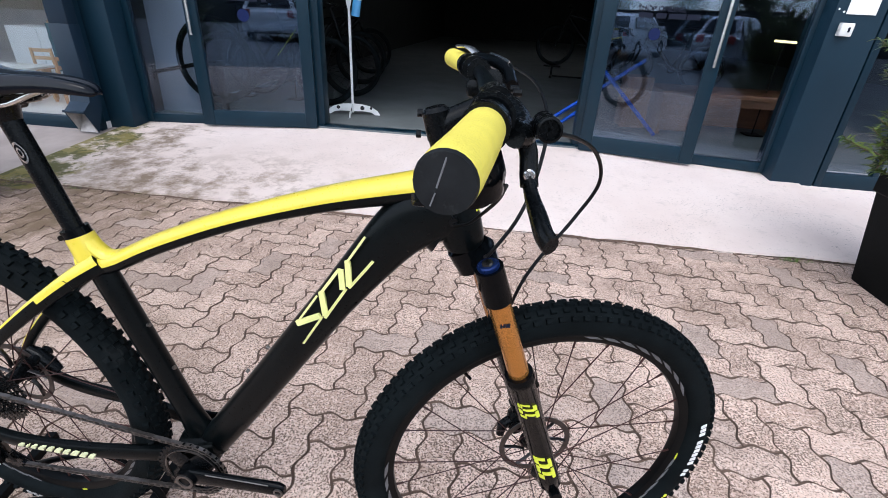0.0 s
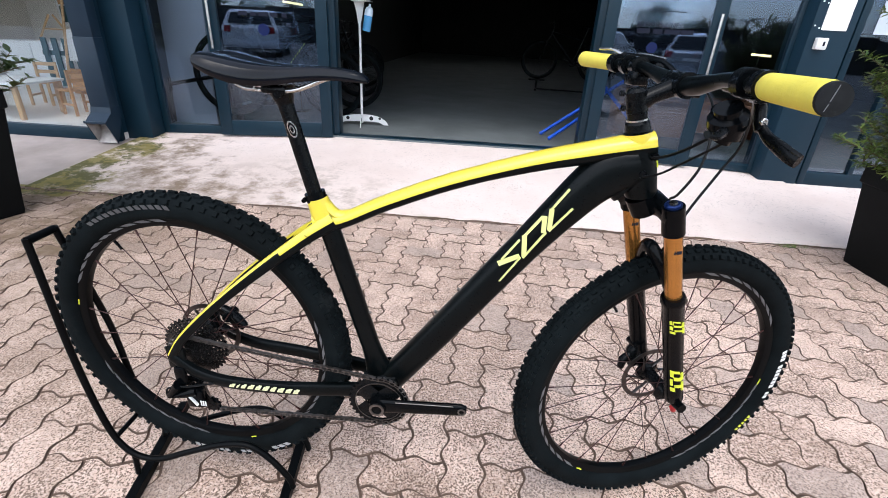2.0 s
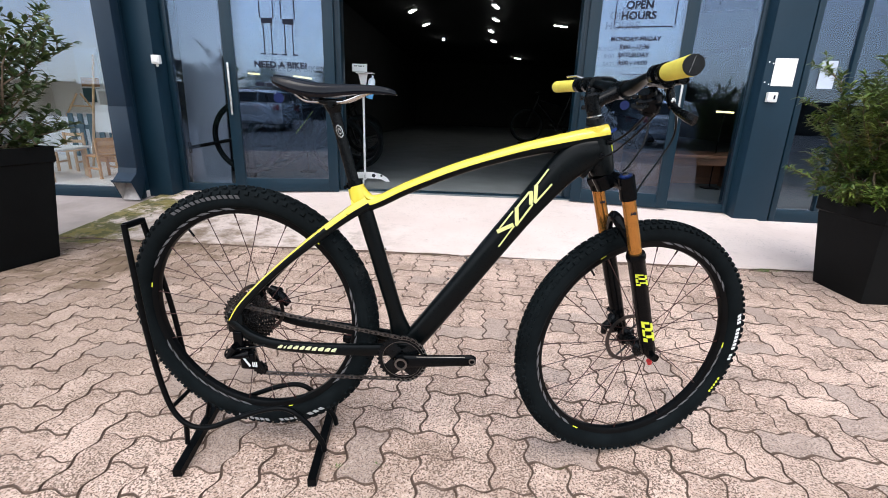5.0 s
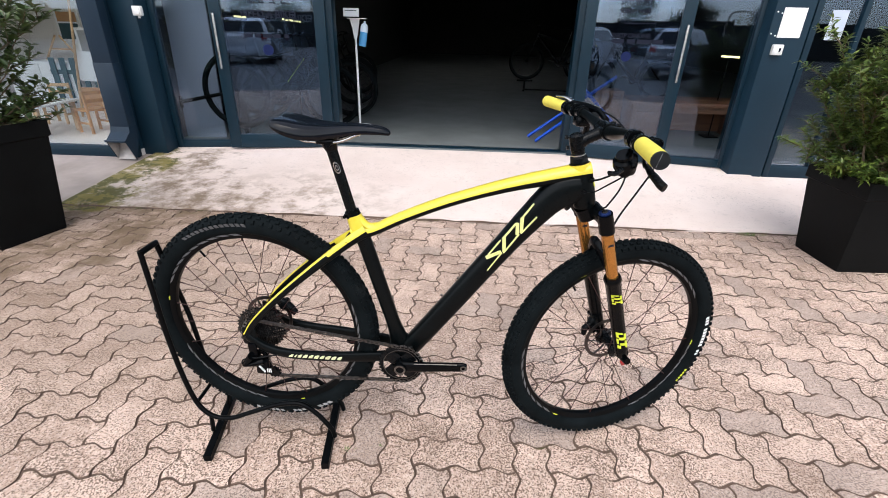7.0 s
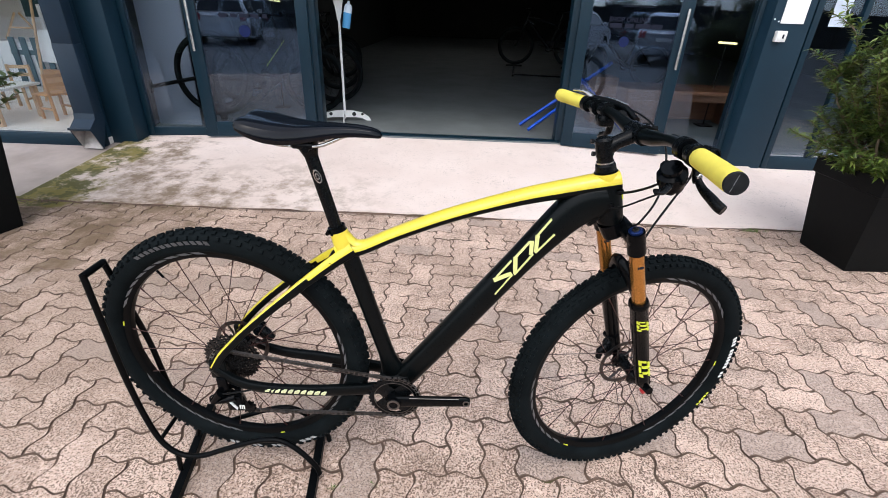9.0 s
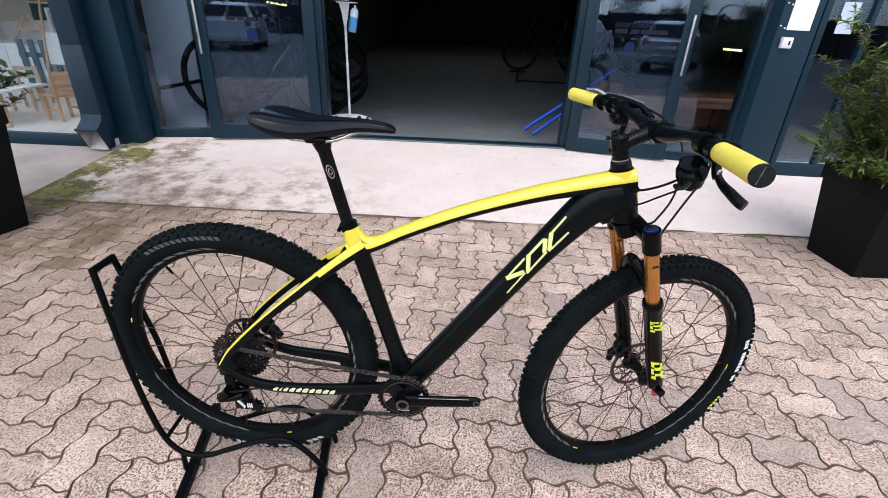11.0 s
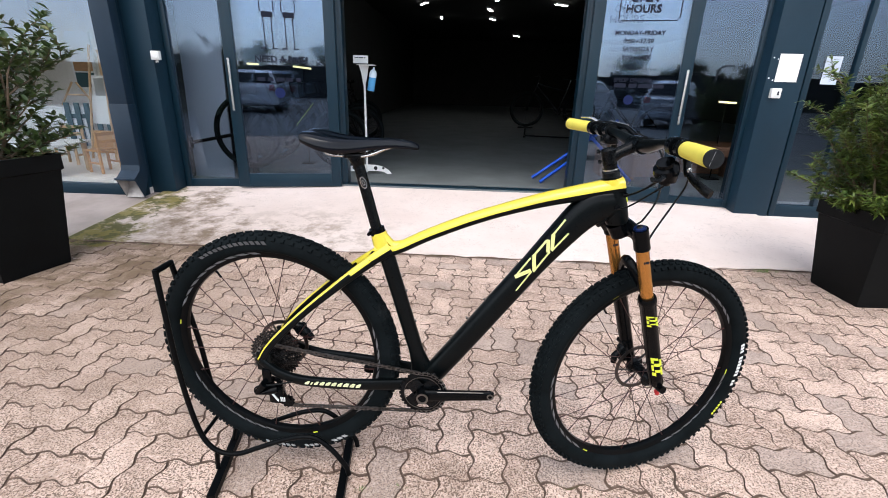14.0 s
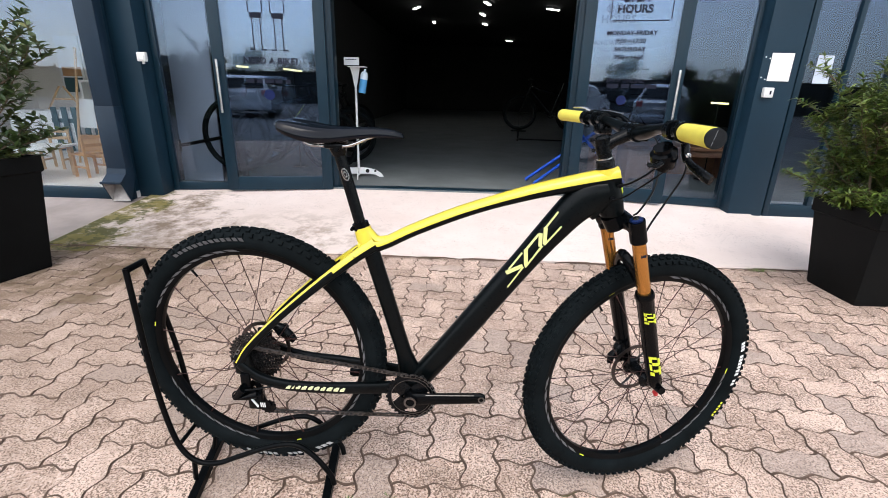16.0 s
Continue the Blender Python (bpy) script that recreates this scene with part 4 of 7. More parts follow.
mark = Vector((0.220, 0, 0.764))
for stroke_set in (
    (((-0.025, 0.0138), (-0.078, 0.0108), 0.0032), ((-0.089, 0.0098), (-0.049, -0.0088), 0.0088), ((-0.050, -0.0122), (-0.116, -0.0184), 0.0034)),
    (((-0.013, 0.0128), (-0.044, -0.0152), 0.0092), ((-0.014, 0.0125), (0.036, 0.0150), 0.0042), ((0.040, 0.0128), (0.015, -0.0075), 0.0084), ((-0.048, -0.0165), (0.019, -0.0106), 0.0042)),
    (((0.058, 0.0132), (0.026, -0.0118), 0.0086), ((0.054, 0.0130), (0.105, 0.0168), 0.0032), ((0.024, -0.0130), (0.084, -0.0128), 0.0040))):
    bm = bmesh.new()
    for p, q, wide in stroke_set:
        slanted(bm, p, q, wide)
    part("frame_mark", bm, DECAL_PALE, bike, "pale yellow slanted strokes of the maker's mark", smooth=False)
bm = bmesh.new()
x = -0.398
for wide in (0.011, 0.005, 0.010, 0.012, 0.011, 0.012, 0.011, 0.013, 0.012, 0.011):
    p = Vector((x, -0.0815, 0.3605))
    q = [p + Vector((u + 0.55 * v, 0, v)) for u, v in ((0, 0), (wide, 0), (wide, 0.0078), (0.0035, 0.0078), (0.0035, 0.0050), (0, 0.0050))]
    a = [bm.verts.new(v) for v in q]
    b = [bm.verts.new(v + Vector((0, 0.006, 0))) for v in q]
    bm.faces.new(a)
    for k in range(6):
        bm.faces.new((a[k], b[k], b[(k + 1) % 6], a[(k + 1) % 6]))
    x += wide + 0.0050
part("stay_logo", bm, DECAL_STAY, bike, "pale yellow maker's mark as plain blocks", smooth=False)
bolts = [(Vector((0.193, 0, 0.704)) + along * (-u - 0.06) + across * 0.029, across * 0.008) for u in (0.150, 0.075)]
bolts += [(Vector((-0.128 + (0.62 - z) * 0.277, 0, z + 0.005)), Vector((0.008, 0, 0.002))) for z in (0.62, 0.53)]
for p, way in bolts:
    bm = bmesh.new()
    rod(bm, p, p + way * 0.7, 0.0036, seg=10)
    part("bottle_bolt", bm, CHAIN, bike, "small bottle cage bolt")

# fork
AXLE = Vector((-math.sin(radians(16.4)), math.cos(radians(16.4)), 0)) * 0.066
LEG_TOP, LEG_END = Vector((0.427, 0.005, 0.835)), FRONT


def leg_at(t, s):
    """A point on a fork leg before the steering turn: 0 at the crown, 1 at the axle."""
    return STEER.inverted() @ (LEG_TOP.lerp(LEG_END, t) + AXLE * s)


crown_c = leg_at(0, 0) - Vector((0.010, 0, 0))
bm = bmesh.new()
rod(bm, HEAD + AXIS * 0.115, crown_c + AXIS * 0.010, 0.026, 0.027, 20)
sweep(bm, [crown_c + Vector((0.008, y, z)) for y, z in ((-0.074, -0.006), (-0.045, 0.004), (0, 0.010), (0.045, 0.004), (0.074, -0.006))], [0.018, 0.017, 0.023, 0.017, 0.018], [0.020, 0.018, 0.021, 0.018, 0.020], 14)
for s in (-1, 1):
    rod(bm, leg_at(-0.050, s), leg_at(0.062, s), 0.0190, 0.0195, 20)
fork = part("fork", steered(bm), GLOSS, bike, "gloss black fork crown")
for s in (-1, 1):
    bm = bmesh.new()
    rod(bm, leg_at(0.055, s), leg_at(0.50, s), 0.0158, seg=20)
    part("stanchion", steered(bm), GOLD, fork, "gold coated stanchion tube")
    bm = bmesh.new()
    sweep(bm, [leg_at(t, s) for t in (0.355, 0.37, 0.385, 0.395, 0.80, 0.92, 0.97, 1.000)], [0.0215, 0.0235, 0.0235, 0.021, 0.0195, 0.0195, 0.021, 0.012], None, 18, Y)
    if s < 0:
        rod(bm, leg_at(1.0, s) + Vector((0, 0.004, 0)), leg_at(1.0, s) + Vector((0, -0.030, 0)), 0.011, seg=14)
    part("lower_leg", steered(bm), GLOSS, fork, "gloss black fork lower leg")
    bm = bmesh.new()
    rod(bm, leg_at(-0.050, s), leg_at(-0.057, s), 0.0145, 0.0145, 18)
    rod(bm, leg_at(-0.057, s), leg_at(-0.061, s), 0.0125, 0.0110, 16)
    part("fork_knob", steered(bm), BLUE_ALLOY if s < 0 else BLACK, fork, "blue anodised damper knob" if s < 0 else "black fork air cap")
    bm = bmesh.new()
    rod(bm, leg_at(-0.061, s), leg_at(-0.067, s), 0.0075, 0.0065, 14)
    rod(bm, leg_at(-0.0615, s), leg_at(-0.0635, s) + Vector((0.012, 0, 0)), 0.0022, 0.0018, 6)
    part("dial", steered(bm), DARK_STEEL if s < 0 else BLACK, fork)
bm = bmesh.new()
arch = smooth_line([leg_at(0.45, -1) + Vector((-0.020, 0.008, 0)), leg_at(0.30, -1) + Vector((-0.034, 0.022, 0)), leg_at(0.20, 0) + Vector((-0.040, 0, 0)), leg_at(0.30, 1) + Vector((-0.034, -0.022, 0)), leg_at(0.45, 1) + Vector((-0.020, -0.008, 0))], 6)
arch = [Vector((p.x + 0.034, p.y, p.z + 0.006)) for p in arch]
sweep(bm, arch, 0.009, 0.014, 10)
part("fork_arch", steered(bm), GLOSS, fork)
for t0, t1 in ((0.470, 0.540), (0.765, 0.900)):
    bm = bmesh.new()
    for a, b, c, d in ((0.0, 0.30, -54, -34), (0.40, 0.72, -54, -38), (0.82, 1.0, -54, -26), (0.08, 0.40, 12, 30), (0.52, 0.92, 16, 34), (0.30, 0.44, -34, 12), (0.0, 0.10, -34, 0), (0.66, 0.78, -30, 16)):
        steps = max(1, round((d - c) / 11))
        for i in range(steps):
            w0, w1 = radians(c + (d - c) * i / steps), radians(c + (d - c) * (i + 1) / steps)
            ring = []
            for t, w in ((a, w0), (a, w1), (b, w1), (b, w0)):
                ring.append(leg_at(t0 + (t1 - t0) * t, -1) + Vector((math.sin(w) * 0.0219, -math.cos(w) * 0.0219, 0)))
            top = [bm.verts.new(q) for q in ring]
            low = [bm.verts.new(q + Vector((-math.sin((w0 + w1) / 2), math.cos((w0 + w1) / 2), 0)) * 0.004) for q in ring]
            bm.faces.new(top)
            for j in range(4):
                bm.faces.new((top[j], low[j], low[(j + 1) % 4], top[(j + 1) % 4]))
        bmesh.ops.remove_doubles(bm, verts=bm.verts, dist=0.0002)
    part("fork_decal", steered(bm), DECAL_YELLOW, fork, "fluorescent yellow decal of broken blocks", smooth=False)
for s in (-1, 1):
    bm = bmesh.new()
    for j, w in enumerate((-25, -12, 1, 12)):
        q = leg_at(0.135, s)
        w = radians(w)
        box(bm, q + Vector((math.sin(w) * 0.0160, -math.cos(w) * 0.0160, 0)), (0.003, 0.0012, 0.006 if j else 0.009))
    part("stanchion_print", steered(bm), INK, fork, smooth=False)
bm = bmesh.new()
q = leg_at(0.90, 1) + Vector((0.020, 0, -0.020))
sweep(bm, [q + Vector((-0.030, -0.006, 0.044)), q + Vector((-0.038, -0.006, 0.026)), q + Vector((-0.042, -0.007, 0.004)), q + Vector((-0.036, -0.007, -0.018))], [0.011, 0.015, 0.014, 0.009], [0.012, 0.019, 0.018, 0.010], 12, Y, square=0.2)
sweep(bm, [q + Vector((-0.052, -0.010, 0.018)), q + Vector((-0.068, -0.010, 0.002)), q + Vector((-0.070, -0.010, -0.020))], [0.009, 0.011, 0.008], [0.008, 0.011, 0.008], 10, Y)
rod(bm, q + Vector((-0.044, -0.026, 0.012)), q + Vector((-0.044, -0.018, 0.012)), 0.010, 0.008, 14)
rod(bm, q + Vector((-0.045, -0.02, 0.045)), q + Vector((-0.045, 0.012, 0.045)), 0.008, seg=10)
part("front_brake_caliper", steered(bm), BLACK, fork, "black disc brake caliper")
bm = bmesh.new()
rod(bm, leg_at(1.05, -1), leg_at(1.075, -1) , 0.008, 0.006, 10)
part("fork_valve", steered(bm), RED, fork, "red rebound knob")

# headset, spacers, stem and bar
bm = bmesh.new()
rod(bm, HEAD + AXIS * -0.012, HEAD + AXIS * 0.0005, 0.0205, 0.0218, 22)
rod(bm, HEAD + AXIS * -0.016, HEAD + AXIS * -0.012, 0.0185, 0.0205, 22, 0)
part("headset", bm, BLACK, bike, "black headset cup")
bm = bmesh.new()
rod(bm, HEAD + AXIS * -0.0195, HEAD + AXIS * -0.0165, 0.0180, seg=22)
part("headset_ring", bm, SILVER, bike, "bright headset ring")
for d, long, mat in ((0.030, 0.020, DECAL_WHITE), (0.058, 0.026, DECAL_YELLOW)):
    bm = bmesh.new()
    for y in (-0.0075, 0.0, 0.0075):
        box(bm, (0.0268 + 0.0018 * (d > 0.04) - 0.0008 * (y != 0), y, 0), (0.0025, 0.0074, long - abs(y)), Matrix.Translation(HEAD + AXIS * d) @ Matrix.Rotation(-RAKE, 4, "Y"))
    part("head_badge", bm, mat, bike, "small pale badge on the head tube", smooth=False)
bm = bmesh.new()
rod(bm, HEAD + AXIS * -0.030, HEAD + AXIS * -0.020, 0.0168, 0.0160, 22)
part("spacer", bar_turned(bm), BLACK, bike, "black steerer spacer")
STEM0 = HEAD + AXIS * -0.047
BAR = STEM0 + Vector((0.066, 0, 0.032))
bm = bmesh.new()
rod(bm, HEAD + AXIS * -0.031, HEAD + AXIS * -0.064, 0.0178, seg=22)
sweep(bm, [STEM0 + Vector((0.006, 0, 0)), STEM0.lerp(BAR, 0.35), STEM0.lerp(BAR, 0.75), BAR], [0.0165, 0.0145, 0.016, 0.021], [0.0175, 0.0140, 0.0150, 0.0195], 18, Y)
rod(bm, BAR + Vector((0, -0.026, 0)), BAR + Vector((0, 0.026, 0)), 0.0205, seg=22)
rod(bm, HEAD + AXIS * -0.064, HEAD + AXIS * -0.069, 0.017, 0.012, 18)
for y in (-0.016, 0.016):
    for z in (-0.014, 0.014):
        rod(bm, BAR + Vector((0.018, y, z)), BAR + Vector((0.028, y, z)), 0.0045, seg=8)
    rod(bm, STEM0 + Vector((-0.021, y * 0.5, 0.011 if y > 0 else -0.011)), STEM0 + Vector((-0.027, y * 0.5, 0.011 if y > 0 else -0.011)), 0.005, seg=8)
part("stem", bar_turned(bm), BLACK, bike, "black alloy stem")


def bar_at(y):
    """The flat bar's line, swept back towards its ends."""
    y *= 0.990
    w = abs(y)
    return BAR + Vector((-0.052 * (w / 0.35) ** 1.5, y - 0.011, 0.019 * min(1.0, max(0.0, w - 0.03) / 0.10) + 0.017 * y))


bm = bmesh.new()
ys = [-0.355 + 0.71 * i / 30 for i in range(31)]
sweep(bm, [bar_at(y) for y in ys], [0.0150 if abs(y) < 0.05 else 0.0150 - 0.0050 * min(1.0, (abs(y) - 0.05) / 0.06) for y in ys], None, 16)
part("handlebar", bar_turned(bm), CARBON, bike, "flat black handlebar")
for s in (-1, 1):
    pts = [bar_at(s * y) for y in (0.238, 0.242, 0.27, 0.31, 0.350, 0.358, 0.361)]
    bm = bmesh.new()
    sweep(bm, pts, [0.0138, 0.0154, 0.0158, 0.0160, 0.0163, 0.0160, 0.0146], None, 28)
    grip = part("grip", bar_turned(bm), GRIP, bike, "yellow foam handlebar grip")
    bm = bmesh.new()
    p = bar_at(s * 0.3605)
    rod(bm, p, p + (p - bar_at(s * 0.340)).normalized() * 0.0035, 0.0160, 0.0152, 24)
    plug = part("end_plug", bar_turned(bm), CAP, grip, "scuffed black end plug")
    if s < 0:
        face = p + (p - bar_at(s * 0.340)).normalized() * 0.0036
        bm = bmesh.new()
        for a, b, wide in (((0.0005, 0.0125), (-0.0035, -0.0020), 0.0005), ((-0.0040, -0.0045), (-0.0062, -0.0110), 0.0004), ((0.0045, 0.0080), (0.0030, 0.0020), 0.0003)):
            a, b = face + Vector((a[0], 0, a[1])), face + Vector((b[0], 0, b[1]))
            rod(bm, a, b, wide, seg=5)
        part("scratch", bar_turned(bm), RIM_GREY, plug, "pale scratches across the plug")
    bm = bmesh.new()
    rod(bm, bar_at(s * 0.222), bar_at(s * 0.2385), 0.0180, seg=20)
    part("grip_collar", bar_turned(bm), BLACK, grip, "black lock-on collar")
    # brake: clamp, body, blade
    c = bar_at(s * 0.185)
    bm = bmesh.new()
    rod(bm, c + Vector((0, -0.008, 0)), c + Vector((0, 0.008, 0)), 0.0185, seg=18)
    sweep(bm, smooth_line([c + Vector((0.018, 0.006 * s, -0.012)), c + Vector((0.028, -0.010 * s, -0.014)), c + Vector((0.028, -0.050 * s, -0.008)), c + Vector((0.024, -0.080 * s, -0.004))], 5), 0.0105, 0.0125, 12)
    pivot = c + Vector((0.036, -0.004 * s, -0.046))
    sweep(bm, smooth_line([c + Vector((0.026, -0.008 * s, -0.012)), c + Vector((0.034, -0.008 * s, -0.028)), pivot, pivot + Vector((0.001, 0.006 * s, -0.010))], 4), 0.0085, 0.0078, 12)
    cup = Matrix.Translation(c + Vector((0.045, -0.014 * s, -0.006))) @ Matrix.Rotation(radians(-90 * s), 4, "X")
    lathe(bm, [(0.006, 0), (0.0104, 0), (0.0104, 0.028), (0.0086, 0.0285), (0.0076, 0.024), (0.0, 0.024)], 20, cup)
    for w in range(3):
        box(bm, (0.0, 0.0, 0.0248), (0.0024, 0.0130, 0.0016), cup @ Matrix.Rotation(radians(60 * w), 4, "Z"))
    lever = part("brake_lever", bar_turned(bm), BLACK, bike, "black hydraulic brake lever body")
    bm = bmesh.new()
    blade = smooth_line([pivot + Vector((-0.003, -0.004 * s, 0.006)), c + Vector((0.038, 0.014 * s, -0.061)), c + Vector((0.041, 0.036 * s, -0.070)), c + Vector((0.043, 0.056 * s, -0.077)), c + Vector((0.047, 0.067 * s, -0.081))], 5)
    k = len(blade)
    sweep(bm, blade, [0.0052 + 0.0045 * math.sin(2.2 * i / k) for i in range(k)], [0.0045 + 0.0028 * math.sin(2.6 * i / k) for i in range(k)], 12, (0, 0, 1))
    part("lever_blade", bar_turned(bm), BLACK, lever, "slim black lever blade")
    bm = bmesh.new()
    lathe(bm, [(0.0, 0.0), (0.0050, 0.0), (0.0050, 0.0035), (0.0038, 0.0045), (0.0024, 0.0045), (0.0020, 0.0030), (0.0, 0.0030)], 16, Matrix.Translation(pivot + Vector((-0.001, 0.0072 * s, 0.001))) @ Matrix.Rotation(radians(-90 * s), 4, "X"))
    part("lever_pivot", bar_turned(bm), SILVER, lever, "bright pivot bolt")
# slim master cylinder of the far lever, lying along the bar, with a bright upper edge
bm = bmesh.new()
sweep(bm, smooth_line([bar_at(0.240) + Vector((0.014, 0, 0.013)), bar_at(0.200) + Vector((0.026, 0, 0.012)), bar_at(0.140) + Vector((0.036, 0, 0.008)), bar_at(0.085) + Vector((0.034, 0, 0.000))], 5), [0.0075] * 5 + [0.0095] * 6 + [0.0080] * 5, 0.0085, 12)
far_lever = part("master_cylinder", bar_turned(bm), GLOSS, bike, "slim black master cylinder along the bar")
bm = bmesh.new()
sweep(bm, [bar_at(0.205) + Vector((0.027, 0, 0.0215)), bar_at(0.172) + Vector((0.032, 0, 0.0205)), bar_at(0.130) + Vector((0.037, 0, 0.0170))], 0.0022, 0.0012, 8)
part("bright_edge", bar_turned(bm), SILVER, far_lever, "bright silver strip along the upper edge")
# trigger shifter under the right end and a lockout lever on the other
c = bar_at(-0.190) + Vector((-0.018, 0, -0.014))
bm = bmesh.new()
sweep(bm, smooth_line([c + Vector((0.002, 0.000, -0.016)), c + Vector((0.008, 0.004, -0.030)), c + Vector((0.012, 0.008, -0.046)), c + Vector((0.010, 0.012, -0.058))], 4), [0.020] * 3 + [0.028] * 4 + [0.027] * 3 + [0.020] * 3, [0.017] * 3 + [0.024] * 4 + [0.022] * 3 + [0.015] * 3, 14)
sweep(bm, smooth_line([c + Vector((0.012, 0.040, -0.020)), c + Vector((0.014, 0.012, -0.036)), c + Vector((0.016, -0.020, -0.032))], 4), [0.008, 0.012, 0.014, 0.015, 0.016, 0.015, 0.013, 0.009, 0.004], [0.007, 0.010, 0.012, 0.013, 0.014, 0.013, 0.011, 0.008, 0.003], 12)
rod(bm, bar_at(-0.198), bar_at(-0.182), 0.0165, seg=18)
shifter = part("shifter", bar_turned(bm), GLOSS, bike, "black trigger shifter")
bm = bmesh.new()
sweep(bm, smooth_line([c + Vector((0.0, -0.012, -0.040)), c + Vector((-0.022, -0.030, -0.048)), c + Vector((-0.040, -0.038, -0.046))], 4), 0.006, 0.004, 8)
part("shift_paddle", bar_turned(bm), BLACK, shifter)
c = bar_at(0.150)
bm = bmesh.new()
box(bm, c + Vector((0.0, 0.0, -0.022)), (0.034, 0.040, 0.026), None, 0.006)
rod(bm, c + Vector((0, -0.010, 0)), c + Vector((0, 0.010, 0)), 0.0175, seg=18)
part("lockout_remote", bar_turned(bm), BLACK, bike, "black remote lever clamp")
bm = bmesh.new()
sweep(bm, smooth_line([bar_at(0.232) + Vector((0.012, 0, 0.018)), bar_at(0.256) + Vector((0.004, 0, 0.025)), bar_at(0.286) + Vector((-0.006, 0, 0.024))], 4), 0.0075, 0.0030, 10, (1, 0, 0))
part("thumb_lever", bar_turned(bm), SILVER, bike, "bright thumb lever")


def cable(name, pts, r=0.0025):
    return part(name, tube(smooth_line(pts, 7), r, 8), CABLE, bike, "thin black cable housing")


Yb = Vector((0, 0.062, 0))                      # the bike's own middle plane
cable("brake_hose", [Vector(p) + Yb for p in ((0.462, -0.205, 1.040), (0.505, -0.140, 1.030), (0.552, -0.060, 0.995), (0.572, -0.020, 0.945), (0.548, -0.020, 0.890), (0.500, -0.052, 0.826), (0.478, -0.060, 0.770))] + [STEER @ (leg_at(0.42, 0.30) + Vector((-0.022, 0, 0)))])
cable("rear_brake_hose", [Vector(p) + Yb for p in ((0.446, 0.160, 1.062), (0.478, 0.060, 1.052), (0.492, -0.030, 1.022), (0.486, -0.080, 0.975), (0.468, -0.115, 0.925), (0.440, -0.128, 0.880), (0.432, -0.118, 0.866))], 0.0023)
cable("shift_cable", [Vector(p) + Yb for p in ((0.440, -0.238, 1.016), (0.438, -0.196, 0.992), (0.428, -0.145, 0.958), (0.414, -0.105, 0.934), (0.398, -0.086, 0.925))])
cable("lockout_cable", [Vector(p) + Yb for p in ((0.446, -0.240, 1.004), (0.440, -0.200, 0.974), (0.424, -0.150, 0.936), (0.406, -0.110, 0.904), (0.384, -0.088, 0.890))], 0.002)
for p in ((0.388, -0.088, 0.896), (0.404, -0.083, 0.927)):
    bm = bmesh.new()
    lathe(bm, [(0.0, 0.0), (0.0075, 0.0), (0.0065, 0.005), (0.0, 0.005)], 14, Matrix.Translation(Vector(p) + Yb) @ Matrix.Rotation(radians(90), 4, "X"))
    part("cable_port", bm, BLACK, bike, "black cable port")

# seat post, clamp and saddle
P0, P1 = Vector((-0.197, 0, 0.775)), Vector((-0.245, 0, 0.968))
bm = bmesh.new()
rod(bm, P0, P1, 0.0140, seg=22)
sweep(bm, [P1 - (P1 - P0).normalized() * 0.01, P1 + Vector((-0.002, 0, 0.010)), P1 + Vector((-0.004, 0, 0.020))], [0.0145, 0.019, 0.023], [0.015, 0.022, 0.027], 16, Y)
post = part("seat_post", bm, BLACK, bike, "black alloy seat post")
bm = bmesh.new()
q = P0.lerp(P1, 0.74) + Vector((0.003, -0.0138, 0))
for w in range(20):
    a0, a1 = 2 * math.pi * w / 20, 2 * math.pi * (w + 1) / 20
    for r0, r1 in ((0.78, 1.0), (0.30, 0.50)):
        v = [bm.verts.new(q + Vector((0.0085 * r * math.cos(a) - 0.25 * 0.015 * r * math.sin(a), -0.0012 + 20 * (0.0085 * r * math.cos(a)) ** 2, 0.015 * r * math.sin(a)))) for r, a in ((r0, a0), (r1, a0), (r1, a1), (r0, a1))]
        bm.faces.new(v)
part("post_badge", bm, SILVER, post, "small silver oval badge", smooth=False)
bm = bmesh.new()
rod(bm, P0 + Vector((-0.001, 0, 0.008)), P0 + Vector((-0.0055, 0, 0.024)), 0.0200, seg=22)
rod(bm, P0 + Vector((-0.024, -0.012, 0.008)), P0 + Vector((-0.024, 0.012, 0.008)), 0.0045, seg=10)
part("seat_clamp", bm, GLOSS, bike, "gloss black seat clamp")
stations = ((-0.372, 0.054, 1.036, 0.014), (-0.366, 0.069, 1.041, 0.026), (-0.342, 0.074, 1.040, 0.038), (-0.310, 0.071, 1.034, 0.044), (-0.272, 0.058, 1.028, 0.042), (-0.232, 0.040, 1.027, 0.034), (-0.186, 0.027, 1.029, 0.027), (-0.142, 0.021, 1.029, 0.024), (-0.109, 0.018, 1.024, 0.020), (-0.097, 0.012, 1.016, 0.013), (-0.093, 0.006, 1.010, 0.006))
bm = bmesh.new()
rings = []
for x, w, top, drop in stations:
    ring = [bm.verts.new((x, y * w, top - 0.0035 * (1 - y * y) * (w > 0.012) - drop * d)) for y, d in ((-1, 1.0), (-1.02, 0.62), (-0.94, 0.24), (-0.72, 0.05), (-0.35, 0.0), (-0.10, 0.12), (0.10, 0.12), (0.35, 0.0), (0.72, 0.05), (0.94, 0.24), (1.02, 0.62), (1, 1.0), (0.6, 0.75), (-0.6, 0.75))]
    rings.append(ring)
for a, b in zip(rings, rings[1:]):
    for j in range(14):
        bm.faces.new((a[j], a[(j + 1) % 14], b[(j + 1) % 14], b[j]))
bm.faces.new(rings[0])
bm.faces.new(rings[-1])
saddle = part("saddle", bm, LEATHER, bike, "slim glossy black saddle")
mod = saddle.modifiers.new("round", "SUBSURF")
mod.levels = mod.render_levels = 1
